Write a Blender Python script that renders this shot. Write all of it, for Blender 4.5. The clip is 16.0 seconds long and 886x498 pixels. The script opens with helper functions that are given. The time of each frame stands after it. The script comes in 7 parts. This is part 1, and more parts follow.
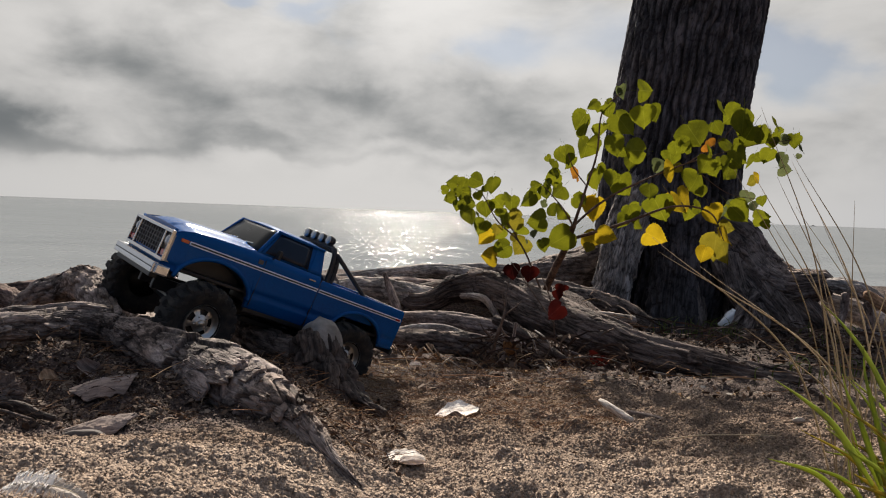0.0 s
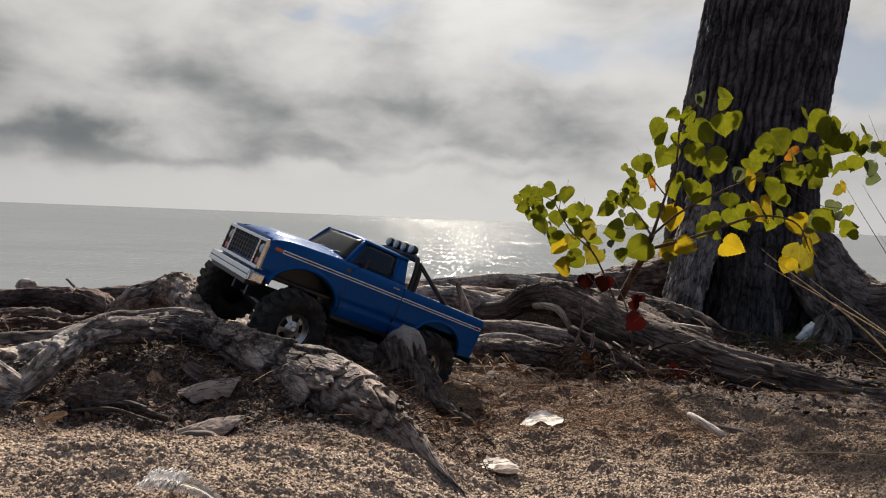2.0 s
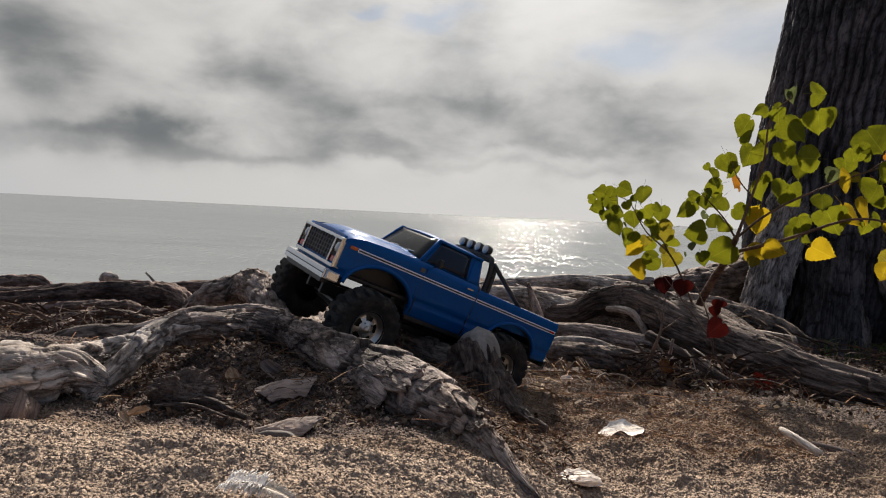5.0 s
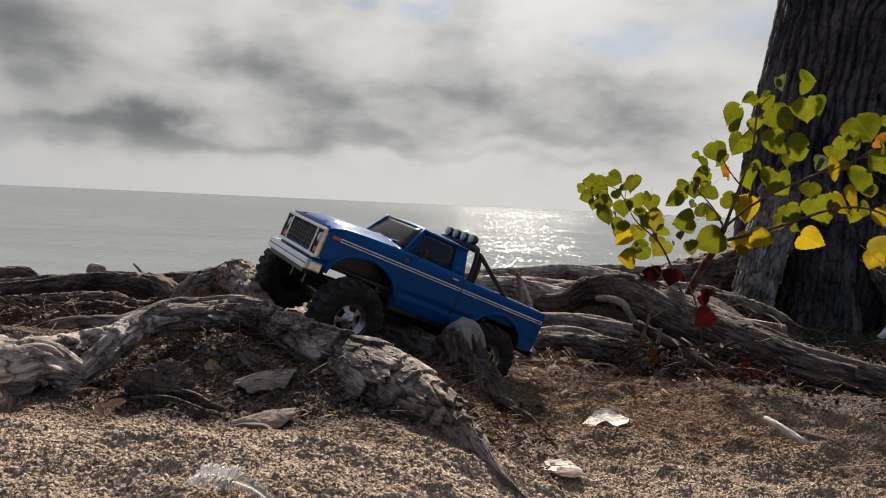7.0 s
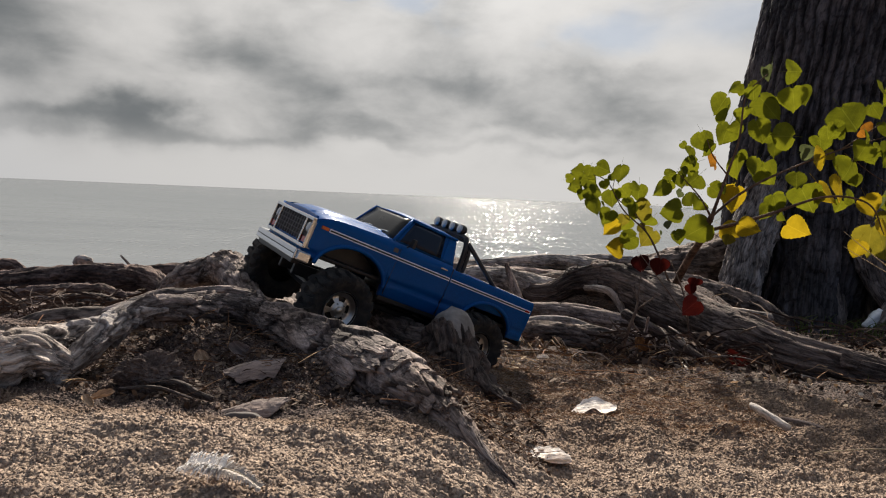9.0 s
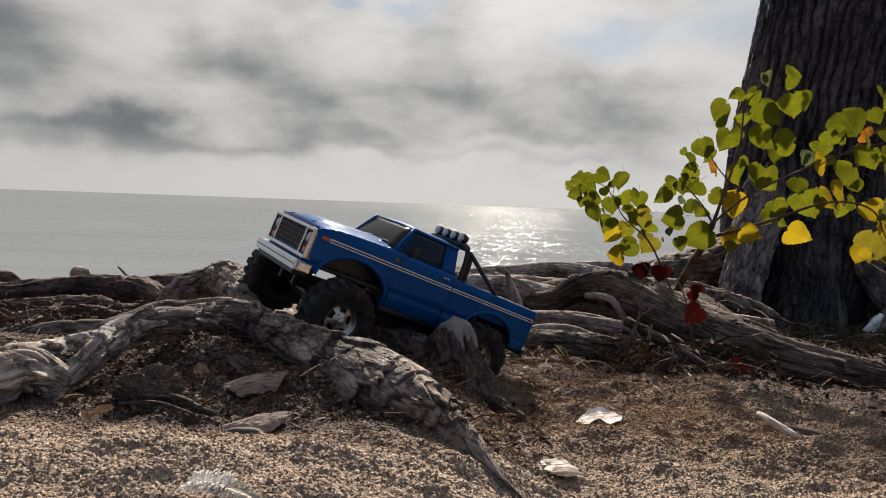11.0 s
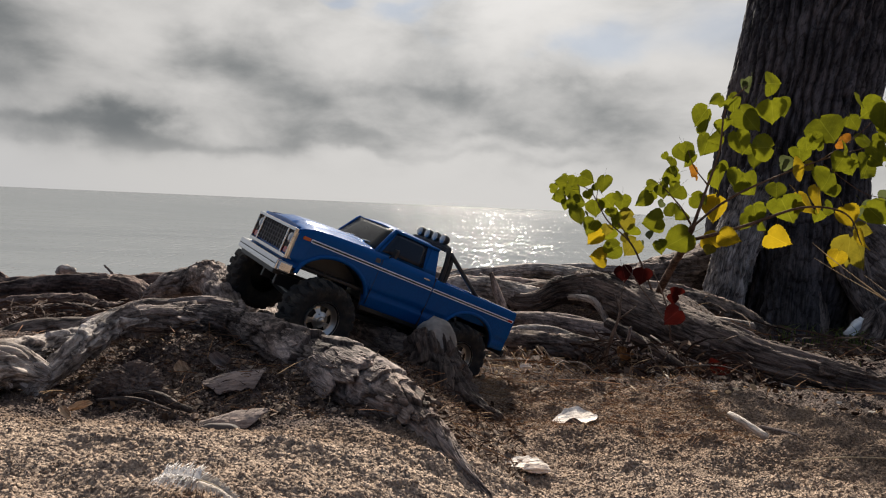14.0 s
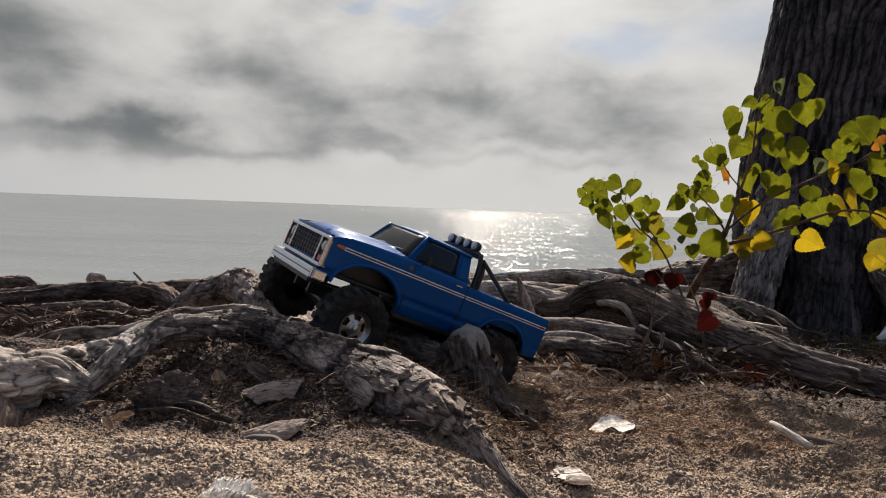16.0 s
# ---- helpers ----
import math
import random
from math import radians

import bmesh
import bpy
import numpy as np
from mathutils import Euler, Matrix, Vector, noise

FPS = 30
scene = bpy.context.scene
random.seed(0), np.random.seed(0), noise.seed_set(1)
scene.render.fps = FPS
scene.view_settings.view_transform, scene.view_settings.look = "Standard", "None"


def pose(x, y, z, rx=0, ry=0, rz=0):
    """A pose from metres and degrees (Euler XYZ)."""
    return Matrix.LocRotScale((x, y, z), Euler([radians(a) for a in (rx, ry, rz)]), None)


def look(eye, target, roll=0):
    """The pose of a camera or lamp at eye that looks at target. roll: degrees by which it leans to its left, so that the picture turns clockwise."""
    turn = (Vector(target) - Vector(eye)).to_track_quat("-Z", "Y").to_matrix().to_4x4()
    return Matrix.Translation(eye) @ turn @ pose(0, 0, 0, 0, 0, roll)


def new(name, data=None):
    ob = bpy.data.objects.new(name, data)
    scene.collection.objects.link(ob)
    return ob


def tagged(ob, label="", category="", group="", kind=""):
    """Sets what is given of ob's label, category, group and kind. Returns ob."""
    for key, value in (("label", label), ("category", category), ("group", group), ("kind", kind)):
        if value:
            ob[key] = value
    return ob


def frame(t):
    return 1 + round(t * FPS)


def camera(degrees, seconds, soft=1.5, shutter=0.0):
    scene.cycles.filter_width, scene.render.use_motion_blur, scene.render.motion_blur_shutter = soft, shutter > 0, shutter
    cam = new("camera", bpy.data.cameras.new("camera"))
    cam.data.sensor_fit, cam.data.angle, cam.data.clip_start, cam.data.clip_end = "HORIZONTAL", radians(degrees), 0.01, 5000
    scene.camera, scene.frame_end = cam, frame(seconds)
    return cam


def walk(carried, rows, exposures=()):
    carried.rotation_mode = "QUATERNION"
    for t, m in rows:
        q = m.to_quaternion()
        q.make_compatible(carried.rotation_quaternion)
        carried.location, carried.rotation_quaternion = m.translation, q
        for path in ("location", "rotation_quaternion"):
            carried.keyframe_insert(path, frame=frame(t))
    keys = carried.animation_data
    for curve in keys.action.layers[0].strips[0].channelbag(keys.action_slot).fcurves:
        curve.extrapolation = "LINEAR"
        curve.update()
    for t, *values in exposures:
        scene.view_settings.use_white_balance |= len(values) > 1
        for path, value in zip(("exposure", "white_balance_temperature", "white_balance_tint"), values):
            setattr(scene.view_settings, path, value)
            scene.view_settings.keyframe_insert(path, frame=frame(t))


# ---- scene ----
cam = camera(64.4, 16.0, soft=1.1)
PATH = [
    (0, (0.127, 0.125, 0.337), (0.161, 2.122, 0.232), 2.1),
    (0.5, (0.131, 0.122, 0.339), (0.148, 2.12, 0.237), 2.2),
    (1, (0.128, 0.121, 0.341), (0.113, 2.119, 0.245), 2.1),
    (1.5, (0.097, 0.127, 0.343), (0.029, 2.124, 0.254), 2.1),
    (2, (0.074, 0.114, 0.337), (-0.05, 2.108, 0.251), 2.2),
    (2.5, (0.043, 0.114, 0.334), (-0.129, 2.105, 0.248), 2.1),
    (3, (0.023, 0.138, 0.338), (-0.197, 2.124, 0.251), 2.2),
    (3.5, (0.043, 0.156, 0.338), (-0.226, 2.136, 0.249), 2.5),
    (4, (0.047, 0.14, 0.338), (-0.254, 2.115, 0.246), 2.8),
    (6.5, (0.055, 0.146, 0.338), (-0.24, 2.12, 0.221), 2.7),
    (7, (0.067, 0.154, 0.338), (-0.221, 2.13, 0.212), 2.6),
    (7.5, (0.062, 0.144, 0.335), (-0.22, 2.119, 0.199), 2.5),
    (8, (0.073, 0.144, 0.333), (-0.202, 2.119, 0.187), 2.5),
    (8.5, (0.071, 0.147, 0.334), (-0.19, 2.124, 0.183), 2.6),
    (11, (0.058, 0.163, 0.337), (-0.191, 2.144, 0.21), 2.0),
    (11.5, (0.061, 0.159, 0.338), (-0.195, 2.139, 0.213), 2.0),
    (12, (0.068, 0.159, 0.339), (-0.184, 2.139, 0.216), 2.1),
    (12.5, (0.072, 0.16, 0.34), (-0.167, 2.142, 0.219), 2.2),
    (13, (0.071, 0.156, 0.342), (-0.152, 2.14, 0.221), 2.2),
    (13.5, (0.074, 0.151, 0.341), (-0.144, 2.135, 0.218), 2.4),
    (14, (0.081, 0.147, 0.339), (-0.145, 2.13, 0.216), 2.5),
    (14.5, (0.061, 0.154, 0.342), (-0.179, 2.136, 0.222), 2.4),
    (15, (0.065, 0.148, 0.341), (-0.189, 2.129, 0.223), 2.3),
    (15.5, (0.071, 0.153, 0.341), (-0.196, 2.131, 0.225), 2.2),
    (16, (0.053, 0.152, 0.344), (-0.225, 2.129, 0.229), 2.1),
]
walk(cam, [(t, look(eye, target, roll)) for t, eye, target, roll in PATH])

# ---------------------------------------------------------------- light and sky
SUN_AZ, SUN_EL = -3.0, 34.0          # degrees from +y towards +x; above the horizon


def direction(az, el):
    a, e = radians(az), radians(el)
    return Vector((math.sin(a) * math.cos(e), math.cos(a) * math.cos(e), math.sin(e)))


sun_data = bpy.data.lights.new("sun", "SUN")
sun_data.energy, sun_data.angle, sun_data.color = 8.0, radians(3.0), (1.0, 0.905, 0.775)
sun = new("sun", sun_data)
sun.matrix_world = look(direction(SUN_AZ, SUN_EL) * 20, (0, 0, 0))


class Nodes:
    """Short hand for building a node tree."""

    def __init__(self, tree):
        self.tree, self.links = tree, tree.links
        tree.nodes.clear()

    def math(self, op, a, b=0.0, c=0.0):
        node = self.tree.nodes.new("ShaderNodeMath")
        node.operation = op
        for n, v in enumerate((a, b, c)):
            if isinstance(v, bpy.types.NodeSocket):
                self.links.new(v, node.inputs[n])
            else:
                node.inputs[n].default_value = v
        return node.outputs[0]

    def mix(self, fac, a, b, blend="MIX"):
        node = self.tree.nodes.new("ShaderNodeMix")
        node.data_type, node.blend_type = "RGBA", blend
        for slot, v in ((0, fac), (6, a), (7, b)):
            if isinstance(v, bpy.types.NodeSocket):
                self.links.new(v, node.inputs[slot])
            else:
                node.inputs[slot].default_value = v if slot == 0 else (*v, 1)
        return node.outputs[2]

    def noise(self, vector, scale, detail=4.0, rough=0.55, distortion=0.0):
        node = self.tree.nodes.new("ShaderNodeTexNoise")
        if vector is not None:
            self.links.new(vector, node.inputs["Vector"])
        for k, v in (("Scale", scale), ("Detail", detail), ("Roughness", rough), ("Distortion", distortion)):
            node.inputs[k].default_value = v
        return node.outputs[0]

    def ramp(self, fac, lo, hi):
        node = self.tree.nodes.new("ShaderNodeMapRange")
        node.interpolation_type = "SMOOTHSTEP"
        self.links.new(fac, node.inputs[0])
        node.inputs[1].default_value, node.inputs[2].default_value = lo, hi
        return node.outputs[0]

    def scaled(self, vector, x, y, z):
        node = self.tree.nodes.new("ShaderNodeMapping")
        self.links.new(vector, node.inputs[0])
        node.inputs["Scale"].default_value = (x, y, z)
        return node.outputs[0]


world = bpy.data.worlds.new("sky")
scene.world = world
world.use_nodes = True
w = Nodes(world.node_tree)
sky = w.tree.nodes.new("ShaderNodeTexSky")
sky.sky_type, sky.sun_disc = "NISHITA", False
sky.sun_elevation, sky.sun_rotation = radians(SUN_EL), radians(SUN_AZ)
way = w.tree.nodes.new("ShaderNodeTexCoord").outputs["Generated"]
split = w.tree.nodes.new("ShaderNodeSeparateXYZ")
w.links.new(way, split.inputs[0])
DX, DY, DZ = split.outputs
# cloud texture in two sizes
wisps = w.noise(w.scaled(way, 3.2, 3.2, 8.5), 2.6, 6, 0.50, 0.1)
puffs = w.noise(w.scaled(way, 1.0, 1.0, 1.9), 5.6, 9, 0.54, 0.25)
# azimuth (tan) and elevation of the direction, warped a little so that cloud edges are ragged
warp = w.tree.nodes.new("ShaderNodeTexNoise")
w.links.new(w.scaled(way, 4, 4, 6.5), warp.inputs["Vector"])
warp.inputs["Scale"].default_value, warp.inputs["Detail"].default_value = 1.9, 8
ws = w.tree.nodes.new("ShaderNodeSeparateColor")
w.links.new(warp.outputs["Color"], ws.inputs[0])
AZ = w.math("ADD", w.math("DIVIDE", DX, w.math("MAXIMUM", DY, 0.05)), w.math("MULTIPLY", w.math("SUBTRACT", ws.outputs[0], 0.5), 0.30))
ELE = w.math("ADD", DZ, w.math("MULTIPLY", w.math("SUBTRACT", ws.outputs[1], 0.5), 0.115))
AHEAD = w.ramp(DY, 0.0, 0.25)


def bank(az, el, wide, high):
    """A soft-edged cloud patch about one direction."""
    u = w.math("DIVIDE", w.math("SUBTRACT", AZ, az), wide)
    v = w.math("DIVIDE", w.math("SUBTRACT", ELE, el), high)
    d = w.math("ADD", w.math("MULTIPLY", u, u), w.math("MULTIPLY", v, v))
    return w.math("MULTIPLY", w.math("EXPONENT", w.math("MULTIPLY", d, -1.0)), AHEAD)


DARK = ((-0.094, 0.149, 0.148, 0.032, 0.95), (-0.013, 0.106, 0.14, 0.019, 0.75), (-0.272, 0.091, 0.1, 0.022, 0.9), (-0.439, 0.185, 0.104, 0.049, 0.95), (-0.617, 0.089, 0.119, 0.02, 1.0), (-0.342, 0.133, 0.059, 0.026, 0.5), (-0.799, 0.18, 0.142, 0.044, 1.0), (-0.798, 0.082, 0.115, 0.023, 0.7), (-0.543, 0.076, 0.107, 0.015, 0.4), (0.153, 0.135, 0.117, 0.036, 0.5), (0.085, 0.149, 0.045, 0.022, 0.3), (-0.45, 0.072, 0.16, 0.010, 0.45), (-0.20, 0.066, 0.10, 0.008, 0.4), (0.02, 0.075, 0.12, 0.010, 0.5), (-0.75, 0.060, 0.15, 0.010, 0.4))
dark = None
for az, el, wide, high, much in DARK:
    b = w.math("MULTIPLY", bank(az, el, wide, high), much)
    dark = b if dark is None else w.math("ADD", dark, b)
blue = None
for az, el, wide, high in ((-0.148, 0.26, 0.048, 0.031), (0.095, 0.229, 0.082, 0.041), (0.374, 0.237, 0.174, 0.049), (0.52, 0.20, 0.09, 0.05), (-0.262, 0.258, 0.041, 0.014)):
    b = bank(az, el, wide, high)
    blue = b if blue is None else w.math("ADD", blue, b)
# how near the direction is to the sun: thin cloud glows round it
towards = w.tree.nodes.new("ShaderNodeVectorMath")
towards.operation = "DOT_PRODUCT"
w.links.new(way, towards.inputs[0])
towards.inputs[1].default_value = direction(SUN_AZ, SUN_EL)
near_sun = w.math("POWER", w.math("MAXIMUM", towards.outputs["Value"], 0.0), 7.0)
glare = w.math("POWER", w.math("MAXIMUM", towards.outputs["Value"], 0.0), 60.0)
facing = w.ramp(towards.outputs["Value"], -0.1, 0.8)
bright = w.math("ADD", w.math("ADD", 0.21, w.math("MULTIPLY", facing, 0.36)), w.math("ADD", w.math("MULTIPLY", near_sun, 0.30), w.math("MULTIPLY", glare, 0.9)))
shape = w.math("ADD", w.math("MULTIPLY", dark, 0.80), w.math("ADD", w.math("MULTIPLY", w.math("SUBTRACT", wisps, 0.5), 0.45), w.math("MULTIPLY", w.math("SUBTRACT", puffs, 0.5), 1.9)))
level = w.math("MULTIPLY", w.ramp(DZ, 0.008, 0.09), w.ramp(shape, -0.35, 1.20))
tone = w.mix(level, (1.0, 0.975, 0.945), (0.275, 0.293, 0.302))
lit = w.mix(1.0, tone, w.mix(facing, (0.68, 0.93, 1.42), (1, 1, 1)), "MULTIPLY")
cloud = w.tree.nodes.new("ShaderNodeVectorMath")
cloud.operation = "SCALE"
w.links.new(lit, cloud.inputs[0])
w.links.new(w.math("MULTIPLY", bright, 1.0), cloud.inputs["Scale"])
clear = w.tree.nodes.new("ShaderNodeVectorMath")
clear.operation = "SCALE"
w.links.new(w.mix(1.0, sky.outputs[0], (0.72, 0.88, 1.1), "MULTIPLY"), clear.inputs[0])
clear.inputs["Scale"].default_value = 0.05
gap = w.math("MULTIPLY", w.ramp(blue, 0.2, 1.0), 0.48)
both = w.mix(gap, (0, 0, 0), (0, 0, 0))
mixer = both.node
w.links.new(cloud.outputs[0], mixer.inputs[6])
w.links.new(clear.outputs[0], mixer.inputs[7])
back = w.tree.nodes.new("ShaderNodeBackground")
w.links.new(both, back.inputs[0])
back.inputs[1].default_value = 1.0
w.links.new(back.outputs[0], w.tree.nodes.new("ShaderNodeOutputWorld").inputs[0])


# ---------------------------------------------------------------- materials
def material(name):
    m = bpy.data.materials.new(name)
    m.use_nodes = True
    n = Nodes(m.node_tree)
    out = n.tree.nodes.new("ShaderNodeOutputMaterial")
    p = n.tree.nodes.new("ShaderNodeBsdfPrincipled")
    n.links.new(p.outputs[0], out.inputs[0])
    return m, n, p, out


def bumped(n, p, height, strength, distance):
    b = n.tree.nodes.new("ShaderNodeBump")
    b.inputs["Strength"].default_value, b.inputs["Distance"].default_value = strength, distance
    n.links.new(height, b.inputs["Height"])
    n.links.new(b.outputs[0], p.inputs["Normal"])


def plain(name, color, rough=0.5, metal=0.0, coat=0.0, grain=0.12, scale=60.0, bump=0.0, spec=0.5):
    """Paint, plastic, metal or rubber with slight mottling."""
    m, n, p, _ = material(name)
    at = n.tree.nodes.new("ShaderNodeTexCoord").outputs["Object"]
    fine, coarse = n.noise(at, scale, 5), n.noise(at, scale * 0.16, 3)
    f = n.math("ADD", n.math("MULTIPLY", fine, 0.5), n.math("MULTIPLY", coarse, 0.5))
    dark_c, light_c = [c * (1 - grain) for c in color], [min(1, c * (1 + grain)) for c in color]
    n.links.new(n.mix(n.ramp(f, 0.3, 0.7), dark_c, light_c), p.inputs["Base Color"])
    r = n.math("ADD", rough - 0.06, n.math("MULTIPLY", fine, 0.12))
    n.links.new(r, p.inputs["Roughness"])
    p.inputs["Metallic"].default_value, p.inputs["Coat Weight"].default_value = metal, coat
    p.inputs["Specular IOR Level"].default_value = spec
    if bump:
        bumped(n, p, fine, 0.5, bump)
    return m


def bark(name, dark_c, light_c, streak=1.0, size=1.0, bump=0.004, rough=0.9):
    """Weathered wood and bark: streaks along the grain (UV v), blotches, fine relief, painted crack shade."""
    m, n, p, _ = material(name)
    uv = n.tree.nodes.new("ShaderNodeTexCoord").outputs["UV"]
    at = n.tree.nodes.new("ShaderNodeTexCoord").outputs["Object"]
    grain = n.noise(n.scaled(uv, 150 / size, 32 * streak / size, 1), 1.0, 6, 0.62, 0.8)
    cracks = n.noise(n.scaled(uv, 60 / size, 9 / size, 1), 1.0, 4, 0.6, 1.2)
    blotch = n.noise(at, 11 / size, 5, 0.6)
    fine = n.noise(at, 320 / size, 4, 0.7)
    f = n.math("ADD", n.math("MULTIPLY", grain, 0.55), n.math("ADD", n.math("MULTIPLY", blotch, 0.5), n.math("MULTIPLY", fine, 0.15)))
    c = n.mix(n.ramp(f, 0.46, 0.74), dark_c, light_c)
    # per-vertex tone of each plate, with shade painted into the cracks
    plate_tone_and_shade = n.tree.nodes.new("ShaderNodeAttribute")
    plate_tone_and_shade.attribute_name = "plate_tone_and_shade"
    c = n.mix(1.0, c, n.mix(plate_tone_and_shade.outputs["Fac"], (0.28, 0.26, 0.255), (1.48, 1.45, 1.46)), "MULTIPLY")
    tint = n.mix(n.ramp(n.noise(at, 5 / size, 3), 0.45, 0.7), (1, 1, 1), (1.08, 0.98, 0.88))
    n.links.new(n.mix(0.8, c, tint, "MULTIPLY"), p.inputs["Base Color"])
    n.links.new(n.math("ADD", rough - 0.1, n.math("MULTIPLY", grain, 0.2)), p.inputs["Roughness"])
    p.inputs["Specular IOR Level"].default_value = 0.25
    h = n.math("ADD", n.math("MULTIPLY", grain, 0.5), n.math("ADD", n.math("MULTIPLY", n.ramp(cracks, 0.35, 0.6), 0.6), n.math("MULTIPLY", fine, 0.25)))
    bumped(n, p, h, 0.8, bump)
    return m


M_BARK = bark("root_bark", (0.044, 0.035, 0.031), (0.37, 0.308, 0.275), 1.0, 1.0, 0.0042)
M_BIG = bark("big_root_bark", (0.024, 0.018, 0.0155), (0.215, 0.168, 0.145), 0.6, 1.0, 0.006)
M_STUMP = bark("damp_stump_bark", (0.018, 0.0145, 0.013), (0.125, 0.100, 0.088))
M_GREY = bark("weathered_wood", (0.09, 0.077, 0.069), (0.50, 0.455, 0.42), 1.2, 1.0, 0.004)
M_DARK = bark("damp_root_bark", (0.026, 0.021, 0.018), (0.27, 0.218, 0.188))
M_RED = bark("reddish_dead_wood", (0.048, 0.035, 0.031), (0.40, 0.318, 0.28))
M_LOG = bark("dark_driftwood", (0.026, 0.018, 0.016), (0.215, 0.158, 0.138), 0.8, 1.2, 0.006)
M_PALE = bark("pale_dead_wood", (0.20, 0.165, 0.135), (0.60, 0.53, 0.46), 1.0, 1.0, 0.002)
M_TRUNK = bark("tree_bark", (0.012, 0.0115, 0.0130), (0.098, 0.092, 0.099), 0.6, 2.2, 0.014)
M_SKIRT = bark("root_skirt_bark", (0.040, 0.033, 0.030), (0.30, 0.248, 0.222), 0.6, 1.4, 0.010)
M_FLARE = bark("lit_grey_flare_bark", (0.046, 0.042, 0.040), (0.40, 0.365, 0.345), 0.5, 1.0, 0.014)
M_STEM = bark("sapling_stem", (0.06, 0.035, 0.025), (0.20, 0.125, 0.085), 1.0, 0.3, 0.0006)


def sand_material():
    m, n, p, _ = material("lake_sand")
    at = n.tree.nodes.new("ShaderNodeTexCoord").outputs["Object"]
    grit = n.noise(at, 300, 5, 0.70)
    lumps = n.noise(at, 95, 4, 0.6)
    patch = n.noise(at, 9, 4, 0.55)
    c = n.mix(n.ramp(grit, 0.36, 0.64), (0.122, 0.0915, 0.072), (0.520, 0.398, 0.307))
    c = n.mix(n.ramp(lumps, 0.35, 0.75), c, (0.285, 0.215, 0.170))
    c = n.mix(n.math("MULTIPLY", n.ramp(patch, 0.42, 0.7), 0.25), c, (0.18, 0.128, 0.098))
    cells = n.tree.nodes.new("ShaderNodeTexVoronoi")
    n.links.new(at, cells.inputs["Vector"])
    cells.inputs["Scale"].default_value, cells.inputs["Randomness"].default_value = 240, 1.0
    pick = n.tree.nodes.new("ShaderNodeSeparateColor")
    n.links.new(cells.outputs["Color"], pick.inputs[0])
    c = n.mix(1.0, c, n.mix(pick.outputs[0], (0.78, 0.76, 0.74), (1.27, 1.27, 1.27)), "MULTIPLY")
    soil = n.tree.nodes.new("ShaderNodeAttribute")
    soil.attribute_name = "soil"
    c = n.mix(n.ramp(soil.outputs["Fac"], 0.0, 0.22), c, n.mix(1.0, c, (0.70, 0.655, 0.62), "MULTIPLY"))
    earth = n.mix(n.ramp(n.noise(at, 160, 5, 0.7), 0.35, 0.7), (0.030, 0.0225, 0.0205), (0.19, 0.137, 0.119))
    much = n.ramp(n.math("ADD", soil.outputs["Fac"], n.math("MULTIPLY", n.math("SUBTRACT", lumps, 0.5), 0.35)), 0.36, 0.80)
    n.links.new(n.mix(much, c, earth), p.inputs["Base Color"])
    p.inputs["Roughness"].default_value = 0.95
    p.inputs["Specular IOR Level"].default_value = 0.2
    grain = n.math("MULTIPLY", n.math("SUBTRACT", 1.0, cells.outputs["Distance"]), n.math("ADD", 0.5, pick.outputs[1]))
    h = n.math("ADD", n.math("ADD", n.math("MULTIPLY", grit, 0.3), n.math("MULTIPLY", lumps, 0.7)), grain)
    bumped(n, p, h, 0.9, 0.0042)
    return m


M_SAND = sand_material()


def water_material():
    m, n, p, out = material("lake_water")
    at = n.tree.nodes.new("ShaderNodeTexCoord").outputs["Object"]
    ripple = n.noise(n.scaled(at, 1.8, 4.6, 1), 1.0, 3, 0.55)
    far = n.noise(n.scaled(at, 0.13, 0.18, 1), 1.0, 3, 0.55)
    swell = n.noise(n.scaled(at, 0.25, 0.9, 1), 1.0, 5, 0.6)
    n.links.new(n.mix(n.ramp(swell, 0.3, 0.7), (0.188, 0.203, 0.217), (0.216, 0.231, 0.244)), p.inputs["Base Color"])
    p.inputs["Roughness"].default_value, p.inputs["Specular IOR Level"].default_value = 0.9, 0.0
    gloss = n.tree.nodes.new("ShaderNodeBsdfGlossy")
    gloss.inputs["Roughness"].default_value = 0.12
    bumped(n, gloss, n.math("ADD", ripple, n.math("ADD", n.math("MULTIPLY", swell, 0.5), n.math("MULTIPLY", far, 13.0))), 0.9, 0.082)
    both_s = n.tree.nodes.new("ShaderNodeMixShader")
    wind = n.noise(n.scaled(at, 13.0, 2.2, 1), 1.0, 7, 0.7)
    place = n.tree.nodes.new("ShaderNodeSeparateXYZ")
    n.links.new(at, place.inputs[0])
    breeze = n.math("ADD", 1.0, n.math("MULTIPLY", n.ramp(place.outputs[1], 35.0, 140.0), 2.6))
    n.links.new(n.math("MULTIPLY", breeze, n.math("ADD", 0.012, n.math("MULTIPLY", n.ramp(wind, 0.54, 0.61), 0.50))), both_s.inputs[0])
    n.links.new(p.outputs[0], both_s.inputs[1])
    n.links.new(gloss.outputs[0], both_s.inputs[2])
    n.links.new(both_s.outputs[0], out.inputs[0])
    return m


M_WATER = water_material()


# ---------------------------------------------------------------- noise and mesh helpers
def lattice(i, j, k, seed):
    h = (i * 374761393 + j * 668265263 + k * 2147483647 + seed * 144665) & 0xFFFFFFFF
    h = ((h ^ (h >> 13)) * 1274126177) & 0xFFFFFFFF
    h = ((h ^ (h >> 16)) * 2246822519) & 0xFFFFFFFF
    return ((h ^ (h >> 15)) & 0xFFFFFF) / 0xFFFFFF


